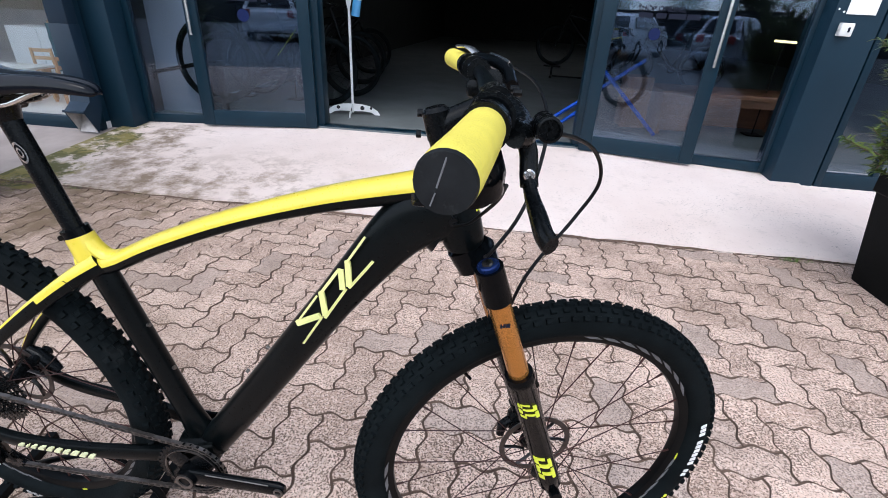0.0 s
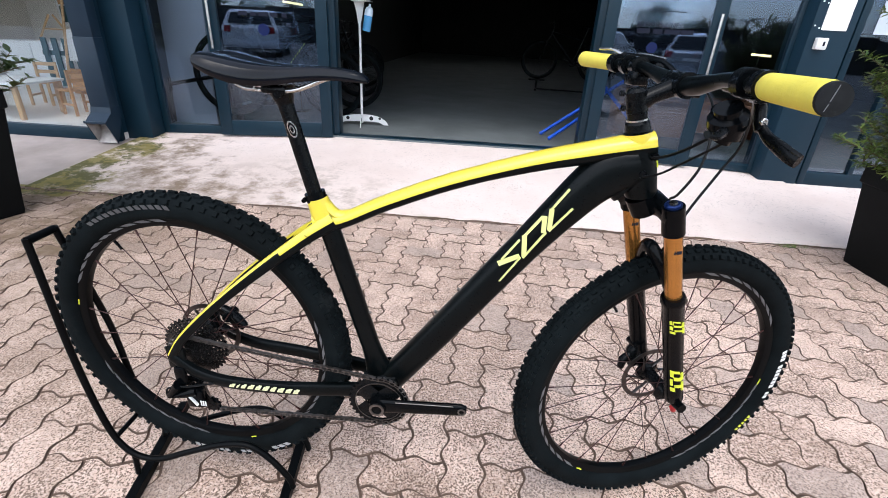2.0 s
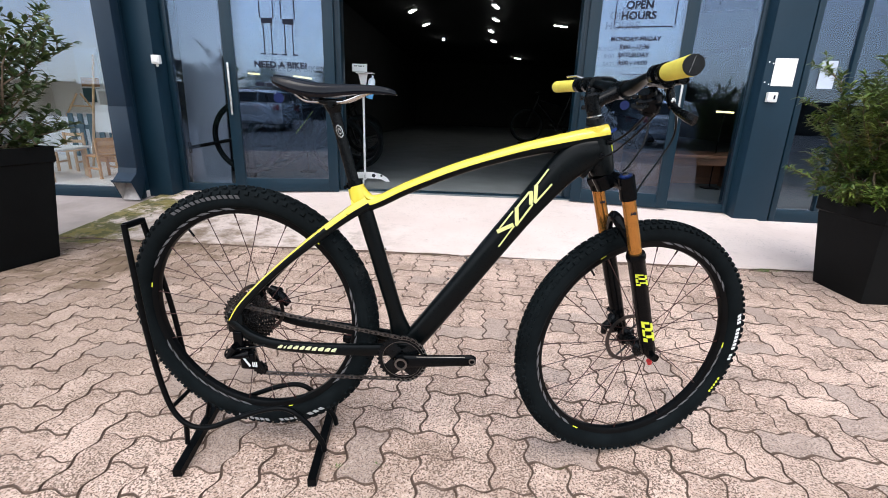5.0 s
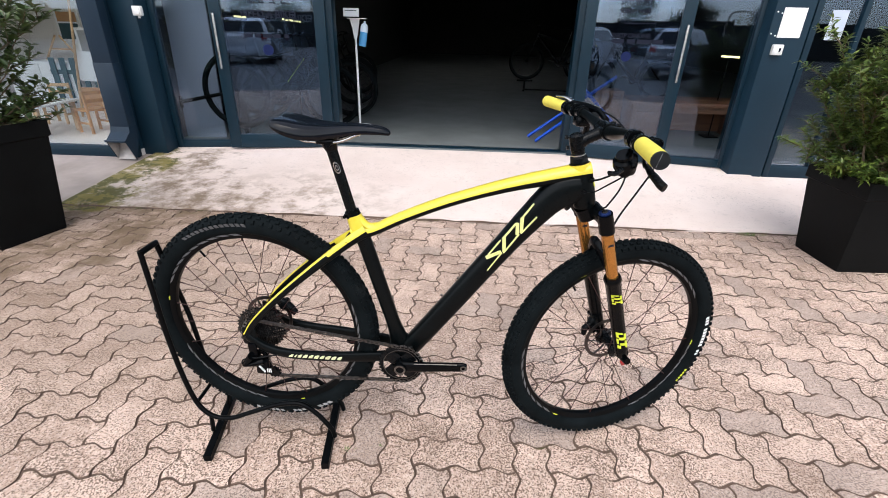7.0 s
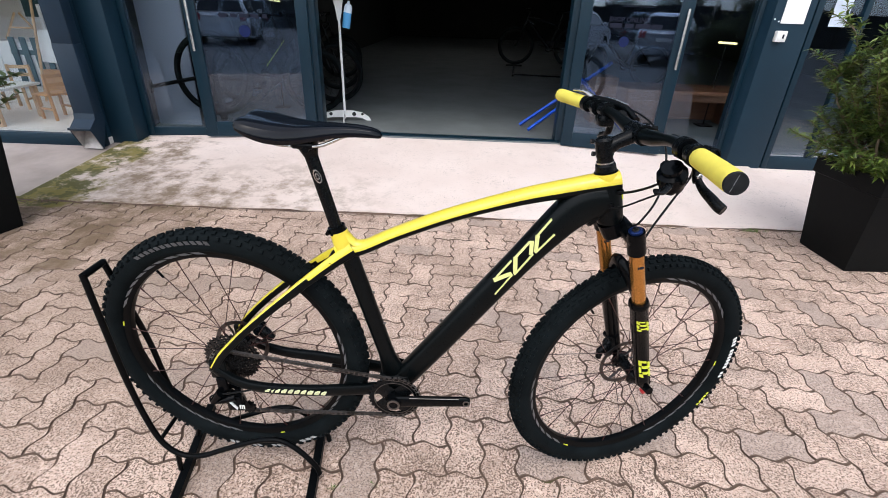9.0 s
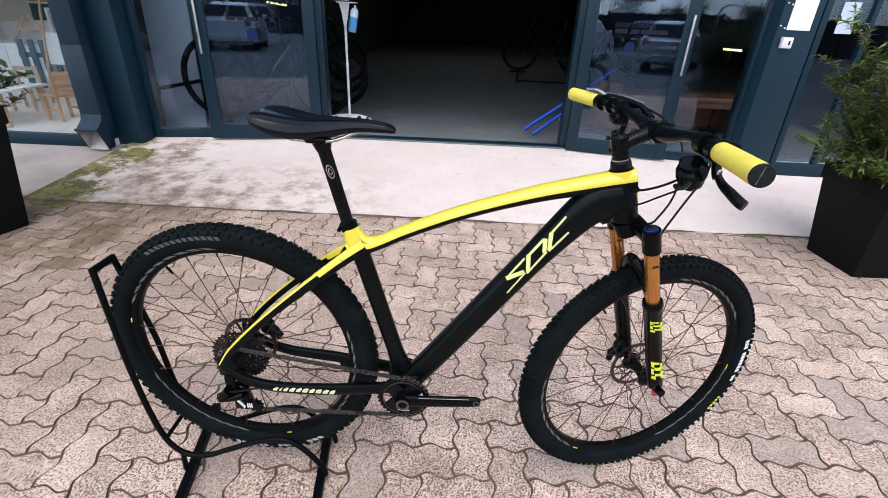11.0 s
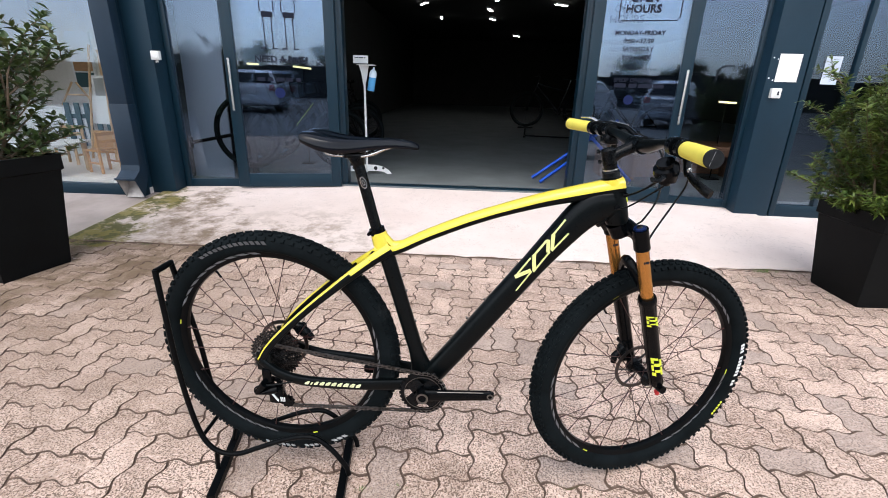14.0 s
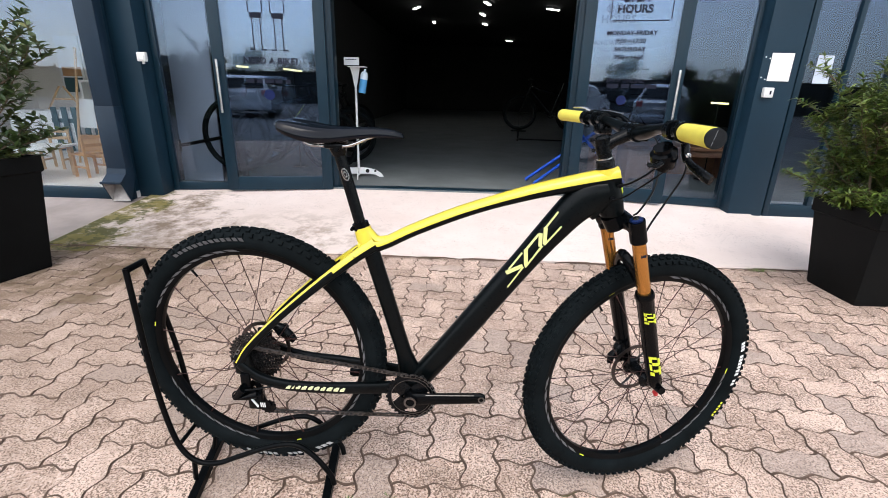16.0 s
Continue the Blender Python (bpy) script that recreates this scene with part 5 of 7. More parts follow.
for s in (-1, 1):
    part("saddle_rail", tube(smooth_line([(-0.338, 0.022 * s, 1.006), (-0.310, 0.022 * s, 0.986), (-0.286, 0.022 * s, 0.983), (-0.220, 0.022 * s, 0.985), (-0.170, 0.016 * s, 1.005), (-0.135, 0.010 * s, 1.014)], 5), 0.0038, 10), SILVER, saddle, "bent steel saddle rail")
bm = bmesh.new()
box(bm, (-0.252, 0, 0.984), (0.045, 0.056, 0.014), None, 0.005)
rod(bm, (-0.245, -0.030, 0.978), (-0.245, 0.030, 0.978), 0.007, seg=10)
part("rail_clamp", bm, BLACK, post, "black rail clamp")

# drivetrain
def toothed(bm, c, r, teeth, deep, y0, y1, hole):
    outer = [(r if j % 4 in (1, 2) else r - deep) for j in range(teeth * 4)]
    k = len(outer)
    ring = lambda rr, y: [bm.verts.new(c + Vector((q * math.cos(2 * math.pi * j / k), y, q * math.sin(2 * math.pi * j / k)))) for j, q in enumerate(rr)]
    a, b, e, f = ring(outer, y0), ring(outer, y1), ring([hole] * k, y0), ring([hole] * k, y1)
    for j in range(k):
        i = (j + 1) % k
        for q in ((a[j], a[i], e[i], e[j]), (b[j], b[i], f[i], f[j]), (a[j], a[i], b[i], b[j]), (e[j], e[i], f[i], f[j])):
            bm.faces.new(q)


bm = bmesh.new()
toothed(bm, BB, 0.068, 32, 0.005, -0.054, -0.050, 0.052)
for i in range(4):
    a = radians(45 + 90 * i)
    sweep(bm, [BB + Vector((0.020 * math.cos(a), -0.054, 0.020 * math.sin(a))), BB + Vector((0.056 * math.cos(a), -0.053, 0.056 * math.sin(a)))], [0.021, 0.019], 0.003, 8, (math.sin(a), 0, -math.cos(a)))
ring_gear = part("chainring", bm, BLACK, bike, "black toothed chainring")
bm = bmesh.new()
lathe(bm, [(0.0530, 0), (0.0520, 0), (0.0520, 0.003), (0.0530, 0.003)], 48, Matrix.Translation(BB + Vector((0, -0.054, 0))) @ Matrix.Rotation(radians(90), 4, "X"), True)
part("chainring_trim", bm, CHAIN, ring_gear, "worn steel inner edge")
END = Vector((0.113, 0, 0.364))
for s in (-1, 1):
    e = END if s < 0 else BB * 2 - END
    bm = bmesh.new()
    y = 0.066 * s
    rod(bm, BB + Vector((0, 0.050 * s, 0)), BB + Vector((0, 0.078 * s, 0)), 0.021, 0.019, 22)
    sweep(bm, [BB + Vector((0, y, 0)), BB.lerp(e, 0.3) + Vector((0, y + 0.003 * s, 0)), BB.lerp(e, 0.7) + Vector((0, y + 0.008 * s, 0)), e + Vector((0, y + 0.012 * s, 0)), e + Vector((0.010 if s < 0 else -0.010, y + 0.012 * s, 0))], [0.007, 0.0075, 0.0075, 0.0075, 0.005], [0.019, 0.0170, 0.0155, 0.0150, 0.010], 14, (0, 1, 0), square=0.2)
    arm = part("crank_arm", bm, GLOSS, bike, "glossy black crank arm")
    # thin bright line: worn edge and the highlight along the arm's top in one
    bm = bmesh.new()
    sweep(bm, [BB.lerp(e, 0.22) + Vector((0, y + 0.0080 * s, 0.0155)), BB.lerp(e, 0.55) + Vector((0, y + 0.0115 * s, 0.0135)), BB.lerp(e, 0.90) + Vector((0, y + 0.0160 * s, 0.0120))], 0.0012, 0.0009, 6)
    part("worn_edge", bm, CHAIN, arm, "rubbed metal edge line that also draws the arm's highlight")
    bm = bmesh.new()
    lathe(bm, [(0.0115, 0), (0.0165, 0), (0.0165, 0.0025), (0.0115, 0.0025)], 28, Matrix.Translation(BB + Vector((0, 0.0785 * s, 0))) @ Matrix.Rotation(radians(-90 * s), 4, "X"), True)
    part("crank_bolt", bm, CHAIN, arm, "worn steel crank bolt ring")
    bm = bmesh.new()
    lathe(bm, [(0.0055, 0), (0.0085, 0), (0.0085, 0.0025), (0.0055, 0.0025)], 20, Matrix.Translation(e + Vector((0, y + 0.0185 * s, 0))) @ Matrix.Rotation(radians(-90 * s), 4, "X"), True)
    part("pedal_thread", bm, CHAIN, arm, "worn empty pedal thread")
bm = bmesh.new()
for i in range(10):
    r = 0.074 - 0.0056 * i
    toothed(bm, REAR, r, 36 - 2 * i, 0.005, -0.030 - 0.0035 * i, -0.0285 - 0.0035 * i, max(0.012, r - 0.0095))
    if i % 2 == 0:
        for q in range(6):
            a = math.pi * q / 3 + i * 0.3
            rod(bm, REAR + Vector((0.012 * math.cos(a + 0.5), -0.0295 - 0.0035 * i, 0.012 * math.sin(a + 0.5))), REAR + Vector(((r - 0.008) * math.cos(a), -0.0295 - 0.0035 * i, (r - 0.008) * math.sin(a))), 0.0025, seg=5)
rod(bm, REAR + Vector((0, -0.026, 0)), REAR + Vector((0, -0.064, 0)), 0.0165, seg=18)
cassette = part("cassette", bm, DARK_STEEL, rear, "dark steel cassette of stacked sprockets")


def chain_line(pts, pitch=0.0127):
    """Separate links along a line."""
    bm = bmesh.new()
    pts = [Vector(p) for p in pts]
    gap, walked = 0.0, 0
    for a, b in zip(pts, pts[1:]):
        way = (b - a).normalized()
        d = gap
        while d < (b - a).length:
            p = a + way * d
            m = Matrix.Translation(p) @ way.to_track_quat("X", "Y").to_matrix().to_4x4()
            wide = 0.0038 if walked % 2 else 0.0028
            for y in (-wide, wide):
                box(bm, (pitch * 0.5, y, 0), (pitch * 1.12, 0.0011, 0.0066), m)
            rod(bm, m @ Vector((0, -0.0042, 0)), m @ Vector((0, 0.0042, 0)), 0.0026, seg=6)
            walked += 1
            d += pitch
        gap = d - (b - a).length
    return bm


DER = REAR + Vector((0.012, -0.060, -0.068))
PUL = DER + Vector((0.028, 0.002, -0.062))
wrap = [BB + Vector((0.063 * math.cos(a), -0.052, 0.063 * math.sin(a))) for a in [radians(96 - 12 * i) for i in range(17)]]
chain_pts = [REAR + Vector((0.012, -0.047, 0.044)), *wrap, PUL + Vector((0.008, 0.004, -0.018)), PUL + Vector((-0.016, 0.002, -0.006)), PUL + Vector((-0.006, 0.0, 0.014)), DER + Vector((0.016, 0.002, -0.006)), DER + Vector((0.018, 0.004, 0.012)), REAR + Vector((-0.036, -0.047, -0.024)), REAR + Vector((-0.044, -0.047, 0.006)), REAR + Vector((-0.026, -0.047, 0.036)), REAR + Vector((0.012, -0.047, 0.044))]
part("chain", chain_line(chain_pts), CHAIN, bike, "worn steel chain")
bm = bmesh.new()
box(bm, REAR + Vector((0.000, -0.082, -0.034)), (0.026, 0.012, 0.050), pose(0, 0, 0), 0.006)
sweep(bm, [REAR + Vector((-0.004, -0.090, -0.052)), REAR + Vector((-0.024, -0.090, -0.075)), DER + Vector((-0.010, -0.022, -0.012)), DER + Vector((0.012, -0.018, -0.008))], [0.014, 0.016, 0.014, 0.012], 0.012, 12, Y)
box(bm, DER + Vector((0.006, -0.016, -0.030)), (0.040, 0.018, 0.050), None, 0.007)
der = part("rear_derailleur", bm, GLOSS, bike, "glossy black rear derailleur")
bm = bmesh.new()
sweep(bm, [DER + Vector((0, -0.008, 0)), DER.lerp(PUL, 0.5) + Vector((0.004, -0.008, 0)), PUL + Vector((0, -0.008, 0))], [0.016, 0.010, 0.014], 0.002, 10, (1, 0, 0.4))
part("derailleur_cage", bm, BLACK, der)
for q in (DER, PUL):
    bm = bmesh.new()
    toothed(bm, q, 0.021, 11, 0.004, -0.004, 0.002, 0.005)
    part("jockey_wheel", bm, BLACK, der, "small toothed jockey wheel")
bm = bmesh.new()
sweep(bm, [DER + Vector((0.0, -0.029, -0.016)), DER + Vector((0.016, -0.029, -0.040))], 0.004, 0.0012, 8, Y)
for i in range(3):
    box(bm, DER + Vector((0.022 + 0.005 * i, -0.0262, -0.036)), (0.003, 0.001, 0.014), None)
part("derailleur_mark", bm, DECAL_WHITE, der, "white plain mark on the derailleur")
bm = bmesh.new()
sweep(bm, [REAR + Vector((0.034, 0.050, 0.058)), REAR + Vector((0.050, 0.050, 0.048)), REAR + Vector((0.070, 0.050, 0.030)), REAR + Vector((0.088, 0.048, 0.014))], [0.010, 0.013, 0.013, 0.009], [0.012, 0.016, 0.015, 0.009], 12, Y, square=0.2)
rod(bm, REAR + Vector((0.056, 0.030, 0.046)), REAR + Vector((0.056, 0.068, 0.046)), 0.011, seg=14)
part("rear_brake_caliper", bm, BLACK, bike, "black disc brake caliper")
cable("shift_cable", [Vector((-0.430, -0.082, 0.366)), Vector((-0.480, -0.090, 0.358)), Vector((-0.528, -0.094, 0.350)), Vector((-0.530, -0.094, 0.326)), DER + Vector((-0.012, -0.026, -0.004))], 0.0022)

tip = Matrix(((1, 0, 0, 0), (0, 1, 0, 0), (-LIFT, 0, 1, LIFT * 0.57), (0, 0, 0, 1)))
cassette.data.transform(Matrix.Translation(REAR_HUB - REAR))
settled = {front, *front.children, fork, *fork.children, rear, *rear.children}
for ob in bike.children_recursive:
    if ob not in settled:
        ob.data.transform(tip)

# ---------------------------------------------------------------- floor stand under the rear wheel
stand = thing("bike_stand", "black tubular steel bicycle floor stand holding the rear wheel", "bicycle stand")
for x0, x1 in ((-0.69, -0.74), (-0.315, -0.345)):
    bm = bmesh.new()
    a, b = Vector((x0 + 0.012, -0.215, 0.0125)), Vector((x1, 0.140, 0.0125))
    sweep(bm, [a, b], 0.0165, 0.0165, 4, (1, 0, 1))
    part("foot_bar", bm, STEEL_BLACK, stand, "black square foot bar")
hoop = [(-0.782, 0.688), (-0.778, 0.560), (-0.772, 0.400), (-0.756, 0.240), (-0.732, 0.140), (-0.690, 0.094), (-0.630, 0.092), (-0.565, 0.120), (-0.470, 0.160), (-0.400, 0.170), (-0.350, 0.135), (-0.305, 0.070), (-0.296, 0.036)]
for y, top_in in ((-0.118, 0.0), (0.000, -0.052)):
    line = [(x, y + top_in * max(0.0, (z - 0.42) / 0.27), z) for x, z in hoop]
    part("hoop", tube(smooth_line(line, 6), 0.0075, 10), STEEL_BLACK, stand, "bent black steel hoop")
bm = bmesh.new()
rod(bm, (-0.782, -0.118, 0.683), (-0.782, -0.052, 0.683), 0.0085, seg=10)
part("top_bar", bm, STEEL_BLACK, stand)
for p, q, r in (((-0.700, -0.118, 0.094), (-0.705, -0.118, 0.030), 0.007), ((-0.700, 0.005, 0.094), (-0.715, 0.005, 0.030), 0.007), ((-0.736, -0.118, 0.150), (-0.736, 0.005, 0.150), 0.006)):
    bm = bmesh.new()
    rod(bm, p, q, r, seg=8)
    part("brace", bm, STEEL_BLACK, stand)


# ---------------------------------------------------------------- planters
def planter(name, m, label, base, top, high):
    ob = thing(name, label, "planter", "tall planters", m)
    bm = bmesh.new()
    b, t, lip = base / 2, top / 2, top / 2 + 0.012
    levels = [(b, 0.0), (b + 0.003, 0.01), (t, high - 0.10), (lip, high - 0.09), (lip, high), (lip - 0.02, high), (lip - 0.03, high - 0.06)]
    rings = [[bm.verts.new((x * r, y * r, z)) for x, y in ((-1, -1), (1, -1), (1, 1), (-1, 1))] for r, z in levels]
    for p, q in zip(rings, rings[1:]):
        for j in range(4):
            bm.faces.new((p[j], p[(j + 1) % 4], q[(j + 1) % 4], q[j]))
    bm.faces.new(rings[0])
    part("pot", bm, POT, ob, "tapered square black planter", smooth=False)
    bm = bmesh.new()
    n = 9
    grid = [[bm.verts.new(((i / n - 0.5) * (top - 0.035), (j / n - 0.5) * (top - 0.035), high - 0.055 + 0.02 * noise.noise((i * 0.7, j * 0.7, 3)))) for j in range(n + 1)] for i in range(n + 1)]
    for i in range(n):
        for j in range(n):
            bm.faces.new((grid[i][j], grid[i + 1][j], grid[i + 1][j + 1], grid[i][j + 1]))
    part("soil", bm, SOIL, ob, "dark potting soil")
    return ob


def leaf_blade(bm, p, way, up, length, width, bend):
    """A folded, bent leaf of six faces."""
    way = way.normalized()
    side = way.cross(up)
    if side.length < 1e-3:
        side = way.orthogonal()
    side.normalize()
    nor = side.cross(way)
    rows = []
    for t, w in ((0.0, 0.10), (0.35, 1.0), (0.70, 0.72), (1.0, 0.0)):
        c = p + way * (length * t) - nor * (bend * length * t * t)
        if w == 0.0:
            rows.append((bm.verts.new(c),))
        else:
            h = side * (width * w / 2)
            rows.append((bm.verts.new(c - h + nor * width * 0.18 * w), bm.verts.new(c), bm.verts.new(c + h + nor * width * 0.18 * w)))
    for a, b in zip(rows, rows[1:]):
        if len(b) == 3:
            bm.faces.new((a[0], a[1], b[1], b[0]))
            bm.faces.new((a[1], a[2], b[2], b[1]))
        else:
            bm.faces.new((a[0], a[1], b[0]))
            bm.faces.new((a[1], a[2], b[0]))


def shrub(name, m, label, seed, base_z, stems, leaf_len, leaf_w, mat, per, bulk, droop=0.35, skirt=8, lean_by=(0.12, 0.65)):
    """Stems that fork twice, with leaves set round the twigs."""
    rnd = random.Random(seed)
    ob = thing(name, label, "plant", "potted shrubs", m)
    wood, green = bmesh.new(), bmesh.new()

    def grow(p, way, length, r, depth):
        pts = [p]
        w = way.normalized()
        n = 5
        for i in range(n):
            w = (w + Vector((rnd.uniform(-1, 1), rnd.uniform(-1, 1), rnd.uniform(-0.5, 0.9))) * 0.16).normalized()
            pts.append(pts[-1] + w * (length / n))
        sweep(wood, pts, [r * (1 - 0.55 * i / n) for i in range(n + 1)], None, 5)
        if depth < 2:
            for _ in range(rnd.randint(5, 6) if depth == 0 else rnd.randint(2, 4)):
                q = pts[rnd.randint(1, n)]
                a = rnd.uniform(0, 2 * math.pi)
                out = Vector((math.cos(a), math.sin(a), rnd.uniform(0.1, 0.9)))
                grow(q, (w * 0.6 + out).normalized(), length * rnd.uniform(0.42, 0.68), r * 0.55, depth + 1)
        if depth > 0:
            for i in range(int(per * length / 0.2)):
                t = rnd.uniform(0.15, 1.0) * n
                j = min(n - 1, int(t))
                q = pts[j].lerp(pts[j + 1], t - j)
                a = rnd.uniform(0, 2 * math.pi)
                out = (Vector((math.cos(a), math.sin(a), rnd.uniform(-0.2, 0.8))) + w * 0.6).normalized()
                size = rnd.uniform(0.65, 1.2)
                leaf_blade(green, q, out, Vector((rnd.uniform(-0.4, 0.4), rnd.uniform(-0.4, 0.4), 1)), leaf_len * size, leaf_w * size, droop * rnd.uniform(0.2, 1.5))

    for i in range(stems):
        a = 2 * math.pi * i / stems + rnd.uniform(-0.4, 0.4)
        lean = rnd.uniform(*lean_by)
        start = Vector((0.07 * math.cos(a), 0.07 * math.sin(a), base_z))
        grow(start, Vector((lean * math.cos(a), lean * math.sin(a), 1.0)), bulk * rnd.uniform(0.75, 1.1), 0.009, 0)
    for i in range(skirt):
        a = 2 * math.pi * (i + rnd.uniform(0, 0.7)) / skirt
        start = Vector((0.10 * math.cos(a), 0.10 * math.sin(a), base_z + 0.03))
        grow(start, Vector((math.cos(a), math.sin(a), rnd.uniform(0.15, 0.5))), bulk * rnd.uniform(0.42, 0.62), 0.006, 1)
        grow(start, Vector((math.cos(a), math.sin(a), rnd.uniform(-0.05, 0.2))), bulk * rnd.uniform(0.40, 0.55), 0.005, 1)
    part("branch_work", wood, BARK, ob, "thin branching brown stems")
    part("foliage", green, mat, ob, "many small green leaves")
    return ob


POT_E, POT_W = pose(2.515, 1.54, 0.0, 0, 0, 2), pose(-2.78, 1.36, 0.0, 0, 0, -14)
planter("planter", POT_E, "tall tapered black planter on the pavers beside the entrance", 0.36, 0.46, 0.56)
planter("planter", POT_W, "tall tapered black planter on the pavers beside the window", 0.38, 0.48, 0.70)
shrub("potted_shrub", pose(2.505, 1.54, 0.0, 0, 0, 12), "bushy shrub with narrow bright green leaves in the planter", 11, 0.50, 18, 0.047, 0.0135, LEAF_A, 54, 0.54, 0.5, 13, (0.22, 0.85))
shrub("potted_shrub", POT_W, "loose shrub with small oval dark green leaves in the planter", 23, 0.65, 11, 0.056, 0.028, LEAF_B, 21, 0.62, 0.2, 9)

# grass that has come up in a few joints
for n, (x, y, count, tall) in enumerate(((2.10, 1.865, 26, 0.030), (2.19, 1.868, 16, 0.022), (-0.252, -0.135, 16, 0.012), (-0.136, -0.118, 14, 0.011), (2.11, 1.350, 12, 0.014), (-2.30, 1.880, 20, 0.020))):
    rnd = random.Random(60 + n)
    bm = bmesh.new()
    for i in range(count):
        a = rnd.uniform(0, 2 * math.pi)
        p = Vector((x + rnd.uniform(-1.6, 1.6) * tall, y + rnd.uniform(-0.25, 0.25) * tall, -0.004))
        leaf_blade(bm, p, Vector((0.6 * math.cos(a), 0.6 * math.sin(a), 0.8)), Vector((0, 0, 1)), tall * rnd.uniform(0.7, 1.4), tall * 0.16, rnd.uniform(0.1, 0.6))
    whole("grass_tuft", bm, LEAF_A, "small green grass tuft grown in a paving joint", "grass", "grass tufts in the joints")

# ---------------------------------------------------------------- hand sanitiser stand inside the doorway
san = thing("sanitiser_stand", "white steel hand sanitiser stand with a blue bottle", "dispenser stand", "", pose(-1.135, 4.15, FLOOR))
bm = bmesh.new()
rod(bm, (0, 0, 0.02), (0, 0, 1.16), 0.013, seg=14)
part("pole", bm, WHITE, san)
for turn in (8, 98):
    outline = [(-0.285, 0.0), (-0.255, 0.045), (-0.19, 0.085), (-0.10, 0.105), (0, 0.11), (0.10, 0.105), (0.19, 0.085), (0.255, 0.045), (0.285, 0.0), (0.235, 0.0), (0.19, 0.026), (0.12, 0.034), (-0.12, 0.034), (-0.19, 0.026), (-0.235, 0.0)]
    scale = 1.0 if turn == 8 else 0.72
    bm = bmesh.new()
    extrude_outline(bm, [(x * scale, z) for x, z in outline], -0.004, 0.004, Matrix.Rotation(radians(turn), 4, "Z"))
    foot = part("foot_plate", bm, WHITE, san, "curved white foot plate with dark discs for holes", smooth=False)
    # plate is not pierced: dark discs give the dark look of its holes
    for x, r in ((-0.15, 0.018), (0.10, 0.022), (0.19, 0.014)):
        bm = bmesh.new()
        q = Matrix.Rotation(radians(turn), 4, "Z")
        rod(bm, q @ Vector((x * scale, -0.0055, 0.068)), q @ Vector((x * scale, 0.0055, 0.068)), r, seg=18)
        part("foot_hole", bm, SHOP_WALL, foot, "dark disc standing for a round hole")
bm = bmesh.new()
extrude_outline(bm, [(-0.055, 1.19), (0.055, 1.19), (0.030, 1.05), (0.014, 0.99), (-0.014, 0.99), (-0.030, 1.10)], -0.014, -0.010)
part("back_plate", bm, WHITE, san, smooth=False)
bm = spans(((-0.06, -0.10, 1.185), (0.13, 0.02, 1.192)))
part("arm_plate", bm, WHITE, san)
bm = spans(((-0.115, -0.020, 1.205), (0.05, -0.016, 1.285)), bevel=0.0015)
sign = part("sign_plate", bm, WHITE, san, "small white sign plate")
bm = bmesh.new()
for i, (x, w) in enumerate(((-0.09, 0.012), (-0.068, 0.02), (-0.040, 0.018), (-0.016, 0.022), (0.012, 0.016))):
    box(bm, (x, -0.0205, 1.262), (w, 0.001, 0.010))
part("sign_print", bm, INK, sign, "row of small dark print bars", smooth=False)
bm = bmesh.new()
tilt = Matrix.Translation((0.075, -0.045, 0.925)) @ Matrix.Rotation(radians(10), 4, "Y")
lathe(bm, [(0.0, 0.0), (0.036, 0.0), (0.040, 0.008), (0.040, 0.14)], 20, tilt)
bot = part("sanitiser_bottle", bm, LIQUID, san, "bottle with blue liquid")
bm = bmesh.new()
lathe(bm, [(0.0405, 0.14), (0.040, 0.185), (0.030, 0.212), (0.012, 0.222), (0.012, 0.245), (0.0, 0.246)], 20, tilt)
part("bottle_top", bm, BOTTLE, bot, "clear top of the bottle")

